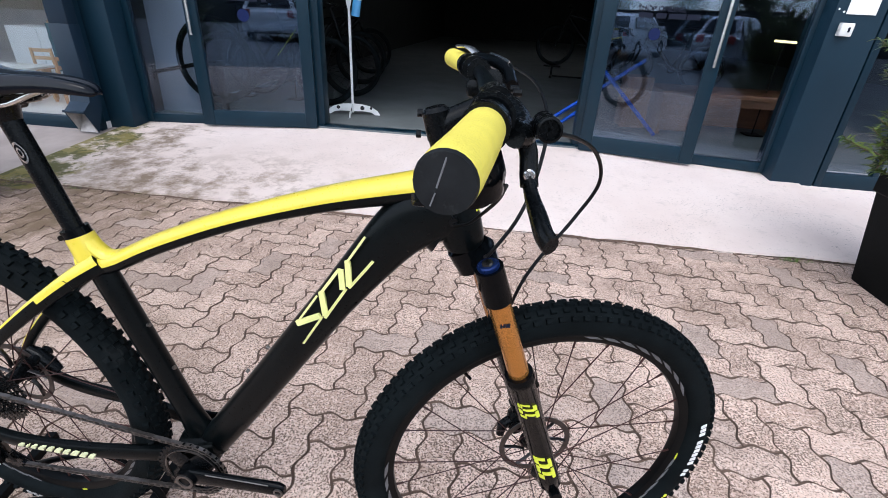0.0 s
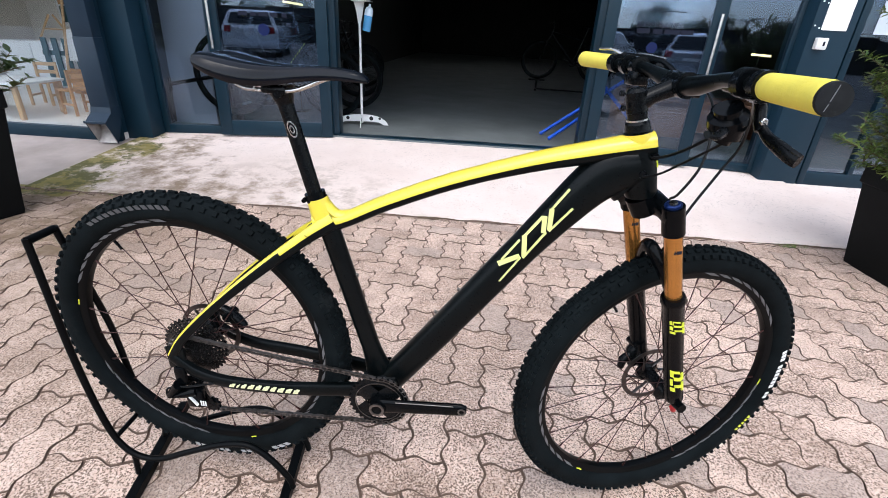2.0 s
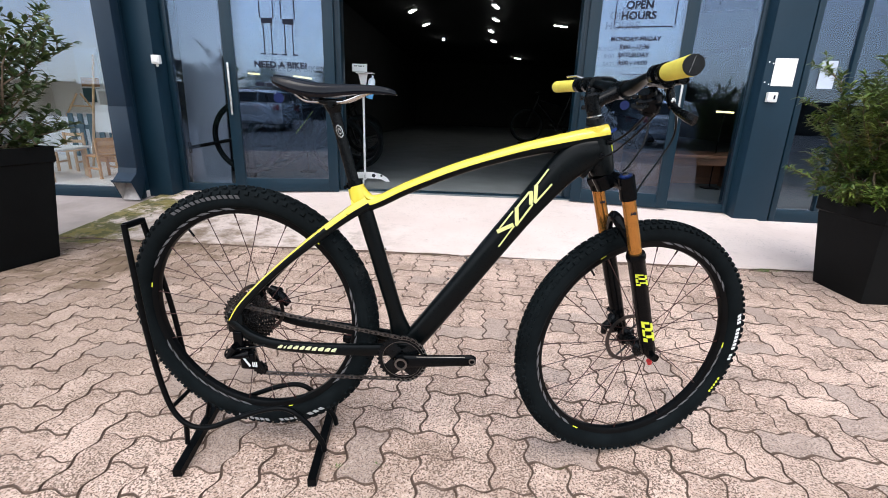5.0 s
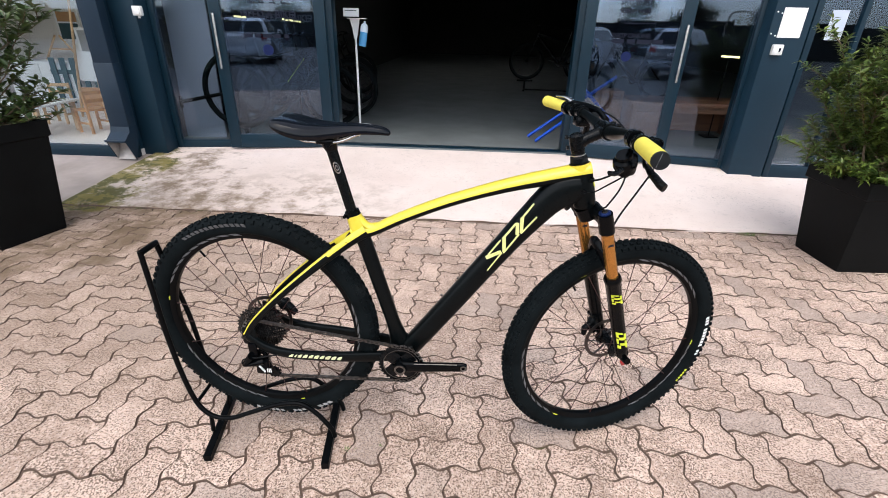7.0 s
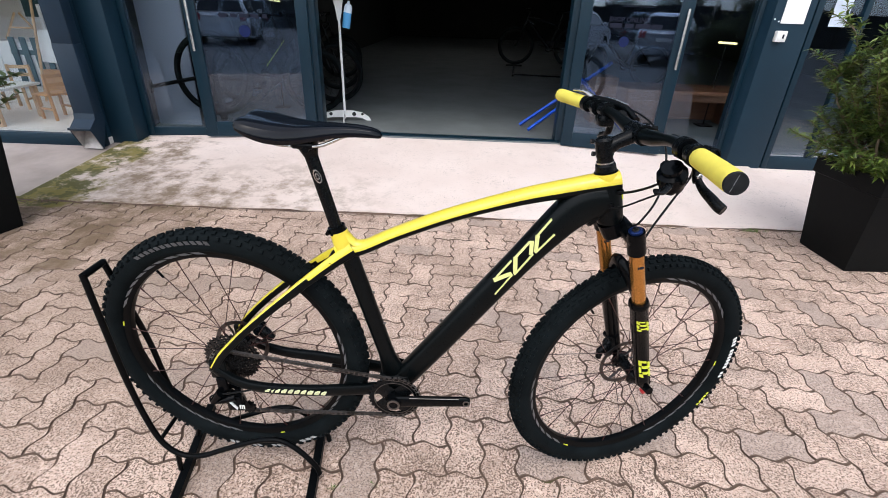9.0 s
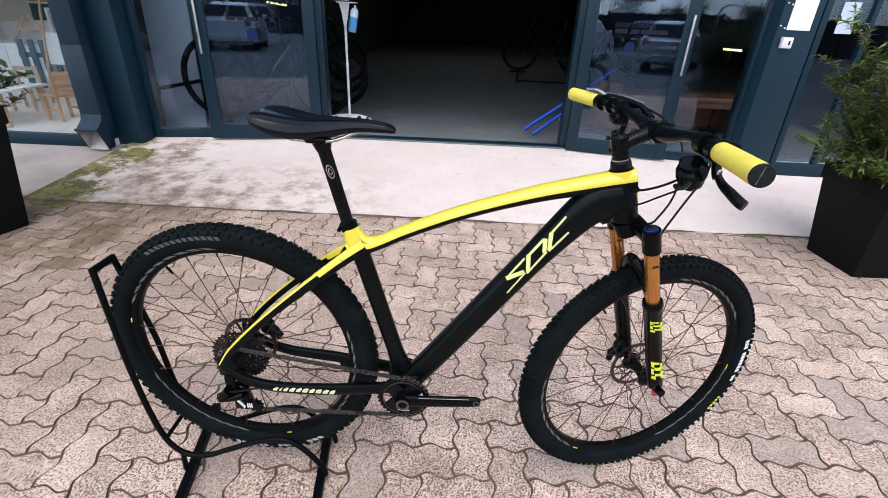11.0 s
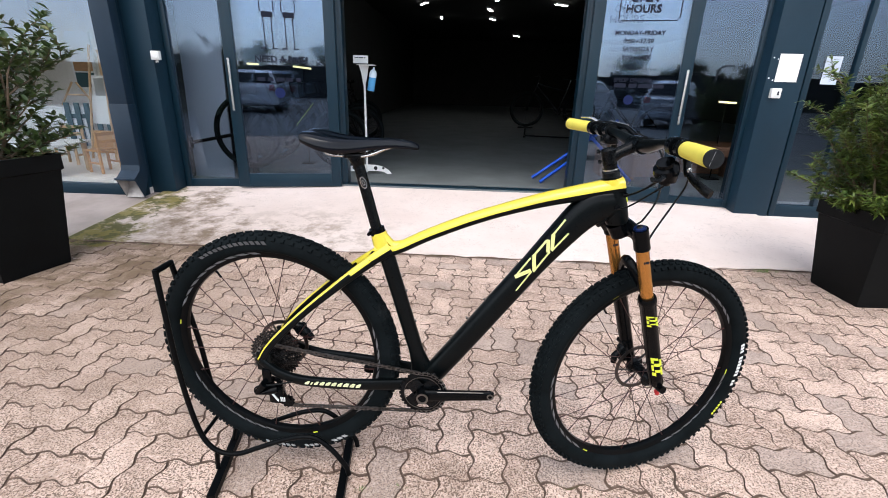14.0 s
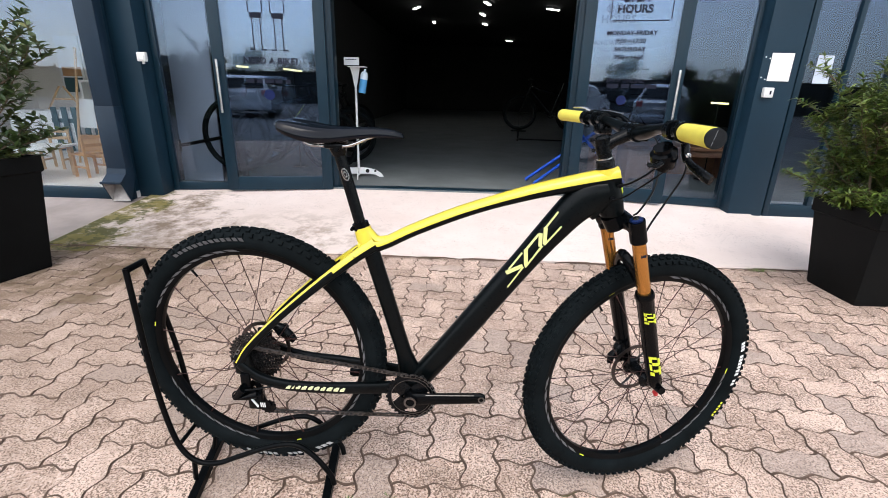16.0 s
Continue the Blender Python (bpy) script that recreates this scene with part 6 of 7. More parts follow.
# ---------------------------------------------------------------- bicycles on show inside
def shop_bike(name, m, label, trim, group="bicycles on show"):
    ob = thing(name, label, "bicycle", group, m)
    hub_r, hub_f, bb = Vector((-0.53, 0, 0.36)), Vector((0.57, 0, 0.36)), Vector((-0.08, 0, 0.33))
    for c in (hub_r, hub_f):
        bm = bmesh.new()
        lathe(bm, [(0.327 + 0.028 * math.cos(radians(30 * i)), 0.026 * math.sin(radians(30 * i))) for i in range(12)], 44, wheel_turn(c), True)
        w = part("wheel", bm, RUBBER, ob, "black tyre")
        bm = bmesh.new()
        lathe(bm, [(0.302, 0.012), (0.285, 0.010), (0.285, -0.010), (0.302, -0.012)], 44, wheel_turn(c), True)
        for i in range(20):
            a = 2 * math.pi * i / 20
            rod(bm, c + Vector((0.02 * math.cos(a + 1), 0.02 * (-1) ** i, 0.02 * math.sin(a + 1))), c + Vector((0.29 * math.cos(a), 0, 0.29 * math.sin(a))), 0.0016, seg=4)
        rod(bm, c + Vector((0, -0.05, 0)), c + Vector((0, 0.05, 0)), 0.016, seg=12)
        part("rim", bm, RIM, w)
    bm = bmesh.new()
    head, seat = Vector((0.38, 0, 0.88)), Vector((-0.22, 0, 0.74))
    sweep(bm, [head + Vector((0, 0, -0.05)), bb], 0.022, 0.032, 12, Y)
    sweep(bm, [head, seat], 0.016, 0.02, 12, Y)
    sweep(bm, [seat + Vector((-0.01, 0, 0.05)), bb], 0.017, 0.018, 12, Y)
    sweep(bm, [head + Vector((-0.02, 0, 0.06)), head + Vector((0.04, 0, -0.12))], 0.024, 0.024, 12, Y)
    for s in (-1, 1):
        sweep(bm, [seat + Vector((0, 0.02 * s, -0.02)), hub_r + Vector((0, 0.06 * s, 0))], 0.008, 0.009, 8, Y)
        sweep(bm, [bb + Vector((0, 0.03 * s, 0)), hub_r + Vector((0, 0.06 * s, 0))], 0.009, 0.010, 8, Y)
        sweep(bm, [head + Vector((0.045, 0.055 * s, -0.13)), hub_f + Vector((0, 0.055 * s, 0))], 0.018, 0.018, 10, Y)
    sweep(bm, [head + Vector((0.045, -0.07, -0.13)), head + Vector((0.045, 0.07, -0.13))], 0.02, 0.02, 8)
    part("bike_frame", bm, GLOSS, ob, "dark bicycle frame and fork")
    bm = bmesh.new()
    way = (bb - head).normalized()
    for i in range(9):
        p = head.lerp(bb, 0.25 + 0.055 * i) + Vector((0, -0.024, 0.0))
        sweep(bm, [p, p + Vector((0.012, 0, 0.026))], 0.0035, 0.0015, 5, (1, 0, 0))
    part("frame_marking", bm, DECAL_YELLOW if trim == 0 else DECAL_GREY, ob, "row of yellow-green slanted blocks on the tube")
    bm = bmesh.new()
    sweep(bm, smooth_line([head + Vector((-0.02, -0.34, 0.15)), head + Vector((0.05, -0.1, 0.14)), head + Vector((0.05, 0.1, 0.14)), head + Vector((-0.02, 0.34, 0.15))], 5), 0.012, None, 10)
    sweep(bm, [head + Vector((-0.02, 0, 0.06)), head + Vector((-0.03, 0, 0.11)), head + Vector((0.05, 0, 0.14))], 0.016, None, 10)
    part("handlebar", bm, BLACK, ob)
    bm = bmesh.new()
    rod(bm, seat + Vector((-0.01, 0, 0.04)), seat + Vector((-0.06, 0, 0.22)), 0.014, seg=12)
    sweep(bm, [seat + Vector((-0.19, 0, 0.245)), seat + Vector((-0.15, 0, 0.25)), seat + Vector((-0.05, 0, 0.24)), seat + Vector((0.09, 0, 0.238))], [0.05, 0.068, 0.035, 0.016], [0.012, 0.018, 0.016, 0.012], 12, Y)
    part("saddle_and_post", bm, LEATHER, ob)
    bm = bmesh.new()
    toothed(bm, bb, 0.075, 24, 0.005, -0.056, -0.052, 0.05)
    rod(bm, bb + Vector((0, -0.07, 0)), bb + Vector((0, 0.07, 0)), 0.02, seg=10)
    part("chainring", bm, BLACK, ob)
    for s in (-1, 1):
        bm = bmesh.new()
        sweep(bm, [bb + Vector((0, 0.06 * s, 0)), bb + Vector((0.16 * -s, 0.07 * s, -0.05 * s))], 0.008, 0.014, 8, (0, 1, 0))
        arm = part("crank_arm", bm, BLACK, ob)
        bm = bmesh.new()
        box(bm, bb + Vector((0.16 * -s, 0.12 * s, -0.05 * s)), (0.09, 0.09, 0.02), None, 0.004)
        part("pedal", bm, BLACK, arm)
    return ob


shop_bike("shop_bicycle", pose(-2.10, 4.45, FLOOR, 0, 0, 4), "dark mountain bike parked behind the glass", 0)
shop_bike("shop_bicycle", pose(-2.02, 5.05, FLOOR, 0, 0, 14), "dark mountain bike parked behind the doorway", 1)
shop_bike("shop_bicycle", pose(-2.22, 6.1, FLOOR, 0, 0, 18), "dark mountain bike deep in the shop", 1)
shop_bike("shop_bicycle", pose(-2.45, 7.4, FLOOR, 0, 0, 22), "dark mountain bike deep in the shop", 1)
shop_bike("shop_bicycle", pose(1.82, 9.0, FLOOR + 0.20, 0, 0, 172), "dark mountain bike on a low stand in the gloom", 1)
low = thing("display_stand", "low black steel stand under a bicycle in the gloom", "bicycle stand", "", pose(1.82, 9.0, FLOOR, 0, 0, 172))
for x in (-0.53, 0.57):
    part("foot", spans(((x - 0.02, -0.25, 0), (x + 0.02, 0.25, 0.03)), bevel=0.003), STEEL_BLACK, low)
    part("cradle", spans(((x - 0.16, -0.05, 0.175), (x + 0.16, 0.05, 0.204)), bevel=0.003), STEEL_BLACK, low)
    part("upright", spans(((x - 0.018, -0.018, 0.03), (x + 0.018, 0.018, 0.175))), STEEL_BLACK, low)
part("base_bar", spans(((-0.51, -0.02, 0.002), (0.55, 0.02, 0.03))), STEEL_BLACK, low)
shop_bike("shop_bicycle", pose(3.1, 8.2, FLOOR, 0, 0, 168), "dark mountain bike deep in the shop", 1)

# stepladder-like blue trestle and the brown desk
tres = thing("blue_trestle", "bright blue crossed steel trestle on the shop floor", "trestle")
for a, b in (((1.28, 4.20, 0.785), (1.93, 4.20, FLOOR + 0.012)), ((1.70, 4.22, 0.84), (0.80, 4.22, FLOOR + 0.012)), ((0.86, 3.98, FLOOR + 0.012), (1.30, 4.22, 0.44))):
    bm = bmesh.new()
    sweep(bm, [a, b], 0.018, 0.018, 4, (0, 1, 0))
    part("blue_tube", bm, BLUE_PAINT, tres, "bright blue square steel tube")
desk = thing("wooden_counter", "low red-brown wooden counter behind the glass", "counter")
part("desk_top", spans(((1.95, 4.30, 0.535), (3.35, 4.95, 0.575)), bevel=0.006), BROWN, desk)
part("end_panel", spans(((1.98, 4.34, FLOOR), (2.02, 4.92, 0.533)), bevel=0.003), BROWN, desk)
part("end_panel", spans(((3.28, 4.34, FLOOR), (3.32, 4.92, 0.533)), bevel=0.003), BROWN, desk)
part("door_panel", spans(((2.022, 4.36, FLOOR + 0.04), (2.42, 4.38, 0.45)), bevel=0.003), BROWN, desk)
part("apron_rail", spans(((2.022, 4.36, 0.455), (3.278, 4.385, 0.531)), bevel=0.003), BROWN, desk)
part("back_panel", spans(((2.022, 4.90, FLOOR + 0.02), (3.278, 4.918, 0.45))), BROWN, desk)
stool = thing("brown_crate", "rough brown wooden block standing beside the counter", "crate")
part("crate_body", spans(((1.66, 4.55, FLOOR), (1.92, 4.85, 0.66)), bevel=0.012), BROWN, stool)
whole("timber_post", spans(((2.98, 3.55, FLOOR), (3.05, 3.62, 0.66)), bevel=0.004), BROWN, "short red-brown timber post behind the window", "post")
board = thing("display_board", "pale grey display board leaning inside the glass", "board")
bm = bmesh.new()
box(bm, (0, 0, 0.95), (0.42, 0.02, 1.90), pose(-2.695, 3.66, FLOOR, -2, 0, 1))
part("board_panel", bm, BOARD, board, smooth=False)
holder = thing("wheel_holder", "black floor trainer bar with a wheel behind the glass", "bike trainer")
bm = bmesh.new()
sweep(bm, [(-2.811, 3.50, 0.530), (-2.198, 3.52, 0.657)], 0.018, None, 10)
box(bm, (-2.811, 3.50, 0.530), (0.02, 0.03, 0.12), None, 0.003)
box(bm, (-2.198, 3.57, 0.404), (0.05, 0.06, 0.507), None, 0.005)
part("trainer_bar", bm, STEEL_BLACK, holder)
bm = bmesh.new()
lathe(bm, [(0.342 + 0.028 * math.cos(radians(36 * i)), 0.026 * math.sin(radians(36 * i))) for i in range(10)], 44, wheel_turn(Vector((-2.198, 3.52, 0.657))), True)
part("small_wheel", bm, RUBBER, holder)
hang = thing("hanging_screen", "black slim display hanging behind the upper glass", "screen")
bm = bmesh.new()
box(bm, (0, 0, 0), (0.62, 0.05, 0.36), pose(2.80, 4.40, 2.27, 0, -5, 0), 0.008)
part("screen_body", bm, GLOSS, hang)
part("hanger", spans(((2.78, 4.38, 2.42), (2.82, 4.42, 3.25))), STEEL_BLACK, hang)

# glowing tubes for the warm streaks in the glass; the slim stands are added
for x, y, z, half, turn in ((-2.62, 4.70, 1.335, 0.07, 3), (-2.02, 4.72, 1.31, 0.11, 6), (3.05, 4.62, 1.055, 0.10, 2)):
    lamp2 = thing("bench_lamp", "warm glowing tube for a streak in the glass, on an added stand", "lamp", "bench lamps", pose(x, y, FLOOR))
    part("stand_rod", tube([(0, 0.03, 0), (0, 0.03, z - FLOOR - 0.01)], 0.006, 8), STEEL_BLACK, lamp2)
    part("stand_foot", boxes(((0, 0.03, 0.006), (0.16, 0.16, 0.012))), STEEL_BLACK, lamp2)
    tubes = tube([(-half, 0, z - FLOOR + half * math.tan(radians(turn))), (half, 0, z - FLOOR - half * math.tan(radians(turn)))], 0.011, 8)
    part("glow_tube", tubes, BENCH, lamp2, "warm glowing tube")
    part("lamp_bracket", boxes(((0, 0.02, z - FLOOR), (0.04, 0.03, 0.02))), STEEL_BLACK, lamp2)

# ceiling tubes of the shop
first = None
for x, y, turn in ((-1.29, 12.7, 25), (-1.45, 10.9, 25), (-0.98, 15.5, 2), (0.50, 10.2, -15), (0.58, 11.8, -18), (0.53, 13.6, -15), (0.69, 15.6, -18), (1.97, 20.8, -40), (2.35, 12.5, -55)):
    if first is None:
        first = thing("ceiling_lamp", "short bright tube lamp under the dark ceiling", "ceiling lamp", "shop ceiling lamps", pose(x, y, 3.19, 0, 0, turn))
        part("lamp_body", spans(((-0.05, -0.22, 0.02), (0.05, 0.22, 0.058)), bevel=0.006), WHITE, first)
        part("lamp_tube", spans(((-0.04, -0.21, 0.0), (0.04, 0.21, 0.022)), bevel=0.008), LAMP, first, "glowing tube")
    else:
        copy_thing(first, pose(x, y, 3.19, 0, 0, turn))

# ---------------------------------------------------------------- the next shop: small furniture behind the window
def small_chair(m, mat, label):
    ob = thing("childs_chair", label, "chair", "children's chairs", m @ Matrix.Scale(0.80, 4))
    for x in (-0.13, 0.13):
        part("leg", spans(((x - 0.014, -0.14, 0), (x + 0.014, -0.112, 0.29))), mat, ob)
        part("back_leg", spans(((x - 0.014, 0.112, 0), (x + 0.014, 0.14, 0.55))), mat, ob)
        part("stretcher", spans(((x - 0.010, -0.111, 0.12), (x + 0.010, 0.111, 0.145))), mat, ob)
    part("seat", spans(((-0.155, -0.155, 0.291), (0.155, 0.111, 0.312)), bevel=0.005), mat, ob)
    for z in (0.40, 0.50):
        part("back_slat", spans(((-0.115, 0.118, z), (0.115, 0.134, z + 0.045)), bevel=0.003), mat, ob)
    return ob


ZP = FLOOR - 0.005
table = thing("childs_table", "low white-topped wooden children's table", "table", "", pose(-4.66, 3.50, ZP, 0, 0, 4))
part("table_top", spans(((-0.52, -0.30, 0.31), (0.52, 0.30, 0.335)), bevel=0.008), WHITE, table, "white table top")
for x in (-0.46, 0.46):
    for y in (-0.25, 0.25):
        part("leg", spans(((x - 0.02, y - 0.02, 0), (x + 0.02, y + 0.02, 0.309)), bevel=0.004), PINE, table)
small_chair(pose(-3.98, 3.74, ZP, 0, 0, 250), BEECH, "small orange beech chair at the low table")
small_chair(pose(-4.70, 4.15, ZP, 0, 0, 10), PINE, "small pale pine chair at the low table")
small_chair(pose(-3.95, 4.25, ZP, 0, 0, 60), BEECH, "small orange beech chair behind the table")
easel = thing("wooden_easel", "pine easel with a white drawing board", "easel", "", pose(-4.58, 4.55, ZP, 0, 0, -14))
for x in (-0.20, 0.20):
    part("easel_leg", tube([(x, -0.05, 0), (x * 0.45, 0.12, 1.36)], 0.014, 8), PINE, easel)
part("easel_leg", tube([(0, 0.45, 0), (0, 0.14, 1.30)], 0.014, 8), PINE, easel)
bm = bmesh.new()
box(bm, (0, -0.01, 0.60), (0.38, 0.014, 0.34), pose(0, 0.015, 0, -7))
part("drawing_board", bm, WHITE, easel, "white board", smooth=False)
whole("low_beech_panel", spans(((-5.10, 4.98, ZP), (-4.55, 5.04, ZP + 0.30)), bevel=0.005), BEECH, "low orange beech panel standing on the pale floor", "panel")
shelf = thing("toy_shelf", "white low shelf with boxes against the back", "shelf", "", pose(-5.0, 6.8, ZP))
part("shelf_body", spans(((-1.4, 0, 0), (-1.36, 0.4, 1.0)), ((1.36, 0, 0), (1.4, 0.4, 1.0)), ((-1.36, 0, 0.48), (1.36, 0.4, 0.52)), ((-1.36, 0, 0.96), (1.36, 0.4, 1.0)), ((-1.36, 0, 0.0), (1.36, 0.4, 0.04)), ((-1.36, 0.385, 0.04), (1.36, 0.398, 0.96))), WHITE, shelf, smooth=False)
rnd = random.Random(5)
for i in range(9):
    x = -1.25 + i * 0.29
    w, h = rnd.uniform(0.14, 0.24), rnd.uniform(0.16, 0.36)
    whole("toy_box", spans(((-5.0 + x, 6.85, ZP + 1.0), (-5.0 + x + w, 7.1, ZP + 1.0 + h)), bevel=0.006), (PINE, TEAL, BEECH, BOARD, BROWN)[i % 5], "small box standing on the white shelf", "box", "boxes on the shelf")
fence = thing("teal_play_fence", "low dark teal toy picket fence", "play fence", "", pose(-5.35, 5.55, ZP))
for i in range(8):
    part("picket", spans(((-0.55 + i * 0.15, 0, 0), (-0.47 + i * 0.15, 0.02, 0.62)), bevel=0.004), TEAL, fence)
part("rail", spans(((-0.58, 0.021, 0.40), (0.63, 0.04, 0.46))), TEAL, fence)
cab = thing("white_cabinet", "white low cabinet with a wooden doll house frame on top", "cabinet", "", pose(-6.10, 5.6, ZP))
part("cabinet_body", spans(((-0.5, 0, 0), (0.5, 0.42, 0.56)), bevel=0.008), WHITE, cab)
part("cabinet_door", spans(((-0.48, -0.018, 0.05), (-0.005, -0.001, 0.53)), bevel=0.004), WHITE, cab)
part("cabinet_door", spans(((0.005, -0.018, 0.05), (0.48, -0.001, 0.53)), bevel=0.004), WHITE, cab)
roof_toy = thing("doll_house_frame", "pine doll house roof frame standing on the cabinet", "toy", "", pose(-5.85, 5.78, ZP + 0.562))
for s in (-1, 1):
    part("rafter", tube([(0.26 * s, 0, 0.012), (0.03 * s, 0, 0.34)], 0.014, 6), PINE, roof_toy)
part("tie", tube([(-0.16, 0, 0.16), (0.16, 0, 0.16)], 0.012, 6), PINE, roof_toy)
pict = thing("teal_poster", "framed white and green print on the back wall", "picture", "", pose(-8.075, 8.78, 1.15))
part("picture_panel", spans(((-0.25, -0.02, -0.33), (0.25, 0.02, 0.83))), WHITE, pict)
part("picture_field", spans(((-0.20, -0.026, -0.25), (0.20, -0.021, 0.04))), TEAL, pict, "dark green field of the print")
part("picture_band", spans(((-0.20, -0.026, 0.07), (0.20, -0.021, 0.25))), BEECH, pict, "orange band of the print")
first = None
for x, y in ((-4.2, 4.6), (-5.6, 4.6), (-4.2, 6.6), (-5.6, 6.6), (-7.2, 5.4)):
    if first is None:
        first = thing("downlight", "small round bright ceiling downlight", "ceiling lamp", "downlights", pose(x, y, 3.235))
        bm = bmesh.new()
        lathe(bm, [(0.0, 0.0), (0.11, 0.0), (0.11, 0.012), (0.0, 0.012)], 20)
        part("light_disc", bm, SPOT, first, "glowing disc")
        bm = bmesh.new()
        lathe(bm, [(0.112, -0.003), (0.135, -0.003), (0.135, 0.014), (0.112, 0.014)], 20, None, True)
        part("trim_ring", bm, WHITE, first)
    else:
        copy_thing(first, pose(x, y, 3.235))

# ---------------------------------------------------------------- the parking ground behind the viewer
def parked_car(m, paint_mat, label):
    """An estate-like car, its nose along +x, 4.3 m long."""
    ob = thing("parked_car", label, "car", "parked cars", m)
    side = [(-2.10, 0.30), (-2.16, 0.55), (-2.12, 0.92), (-1.98, 1.02), (-1.78, 1.40), (-1.50, 1.49), (0.10, 1.50), (0.45, 1.42), (1.05, 1.02), (1.75, 0.92), (2.08, 0.78), (2.14, 0.50), (2.06, 0.28), (1.72, 0.24), (-1.70, 0.24)]
    bm = bmesh.new()
    rows = []
    for y, k in ((-0.90, 0.0), (-0.88, 0.4), (-0.80, 1.0), (0.80, 1.0), (0.88, 0.4), (0.90, 0.0)):
        ring = []
        for x, z in side:
            tuck = max(0.0, z - 0.95) * 0.42
            yy = math.copysign(abs(y) - tuck, y)
            ring.append(bm.verts.new((x * (0.985 + 0.015 * k), yy, 0.28 + (z - 0.28) * (0.985 + 0.015 * k))))
        rows.append(ring)
    n = len(side)
    for a, b in zip(rows, rows[1:]):
        for j in range(n):
            bm.faces.new((a[j], a[(j + 1) % n], b[(j + 1) % n], b[j]))
    bm.faces.new(rows[0])
    bm.faces.new(rows[-1])
    part("car_body", bm, paint_mat, ob, "painted car body")
    for s in (-1, 1):
        for a in ([(-1.66, 1.03), (-1.52, 1.36), (-0.72, 1.40), (-0.72, 1.03)], [(-0.64, 1.03), (-0.64, 1.40), (0.08, 1.40), (0.34, 1.35), (0.86, 1.03)]):
            bm = bmesh.new()
            v = [bm.verts.new((x, s * (0.893 - max(0.0, z - 0.95) * 0.42 + 0.006), z)) for x, z in a]
            w = [bm.verts.new((x, s * (0.893 - max(0.0, z - 0.95) * 0.42 - 0.03), z)) for x, z in a]
            bm.faces.new(v)
            for j in range(len(a)):
                bm.faces.new((v[j], w[j], w[(j + 1) % len(a)], v[(j + 1) % len(a)]))
            part("side_window", bm, CAR_GLASS, ob, "dark side window")
        for x in (-1.30, 1.32):
            bm = bmesh.new()
            lathe(bm, [(0.20, 0.0), (0.29, -0.01), (0.325, 0.02), (0.325, 0.18), (0.29, 0.21), (0.20, 0.20)], 28, Matrix.Translation((x, s * 0.905, 0.325)) @ Matrix.Rotation(radians(90 * s), 4, "X"), True)
            w = part("wheel", bm, RUBBER, ob, "black car tyre")
            bm = bmesh.new()
            lathe(bm, [(0.0, 0.025), (0.20, 0.01), (0.20, 0.05), (0.0, 0.06)], 20, Matrix.Translation((x, s * 0.905, 0.325)) @ Matrix.Rotation(radians(90 * s), 4, "X"))
            part("rim", bm, SILVER, w, "alloy rim")
        part("tail_light", spans(((-2.175, s * 0.70 - 0.10, 0.78), (-2.03, s * 0.70 + 0.10, 0.98)), bevel=0.02), TAIL, ob, "red tail light")
        part("headlight", spans(((1.86, s * 0.66 - 0.15, 0.68), (2.125, s * 0.66 + 0.15, 0.80)), bevel=0.02), SILVER, ob, "clear headlight")
        part("wing_mirror", spans(((0.72, s * 0.98 - 0.09, 1.00), (0.84, s * 0.98 + 0.09, 1.13)), bevel=0.02), paint_mat, ob)
        part("roof_rail", tube([(-1.40, s * 0.58, 1.505), (-1.30, s * 0.60, 1.545), (-0.05, s * 0.60, 1.55), (0.05, s * 0.58, 1.51)], 0.014, 6), STEEL_BLACK, ob)
    for name, quad, lab in (("rear_window", [(-1.985, 1.05), (-1.80, 1.37)], "dark rear window"), ("windscreen", [(0.98, 1.07), (0.47, 1.40)], "dark windscreen")):
        (x0, z0), (x1, z1) = quad
        out = -0.012 if x0 < 0 else 0.030
        bm = bmesh.new()
        v = [bm.verts.new(p) for p in ((x0 + out, -0.70, z0), (x0 + out, 0.70, z0), (x1 + out, 0.60, z1 + 0.01), (x1 + out, -0.60, z1 + 0.01))]
        w = [bm.verts.new(q.co + Vector((-out * 3, 0, 0))) for q in v]
        bm.faces.new(v)
        for j in range(4):
            bm.faces.new((v[j], w[j], w[(j + 1) % 4], v[(j + 1) % 4]))
        part(name, bm, CAR_GLASS, ob, lab)
    part("rear_bumper", spans(((-2.20, -0.82, 0.34), (-2.06, 0.82, 0.56)), bevel=0.04), paint_mat, ob)
    part("plate_bar", spans(((-2.178, -0.25, 0.70), (-2.150, 0.25, 0.80)), bevel=0.004), PAPER, ob, "blank pale plate")
    return ob


parked_car(pose(-2.50, -12.4, -0.016, 0, 0, -84), CAR_PAINT, "white estate car parked with its tail to the shop")
parked_car(pose(1.55, -10.6, -0.016, 0, 0, -78), CAR_SILVER, "silver estate car parked aslant on the asphalt")
parked_car(pose(8.6, -13.4, -0.016, 0, 0, -90), CAR_PAINT, "white estate car parked farther along the fence")

fence2 = thing("boundary_fence", "long dark panelled fence along the parking ground", "fence")
for i in range(24):
    part("fence_panel", spans(((-48 + i * 4.0, -27.0, -0.02), (-48 + i * 4.0 + 3.96, -26.94, 2.05 + 0.12 * math.sin(i * 2.3)))), HEDGE, fence2, smooth=False)
    part("fence_post", spans(((-48.05 + i * 4.0, -26.94, -0.02), (-47.95 + i * 4.0, -26.84, 2.25))), STEEL_BLACK, fence2)


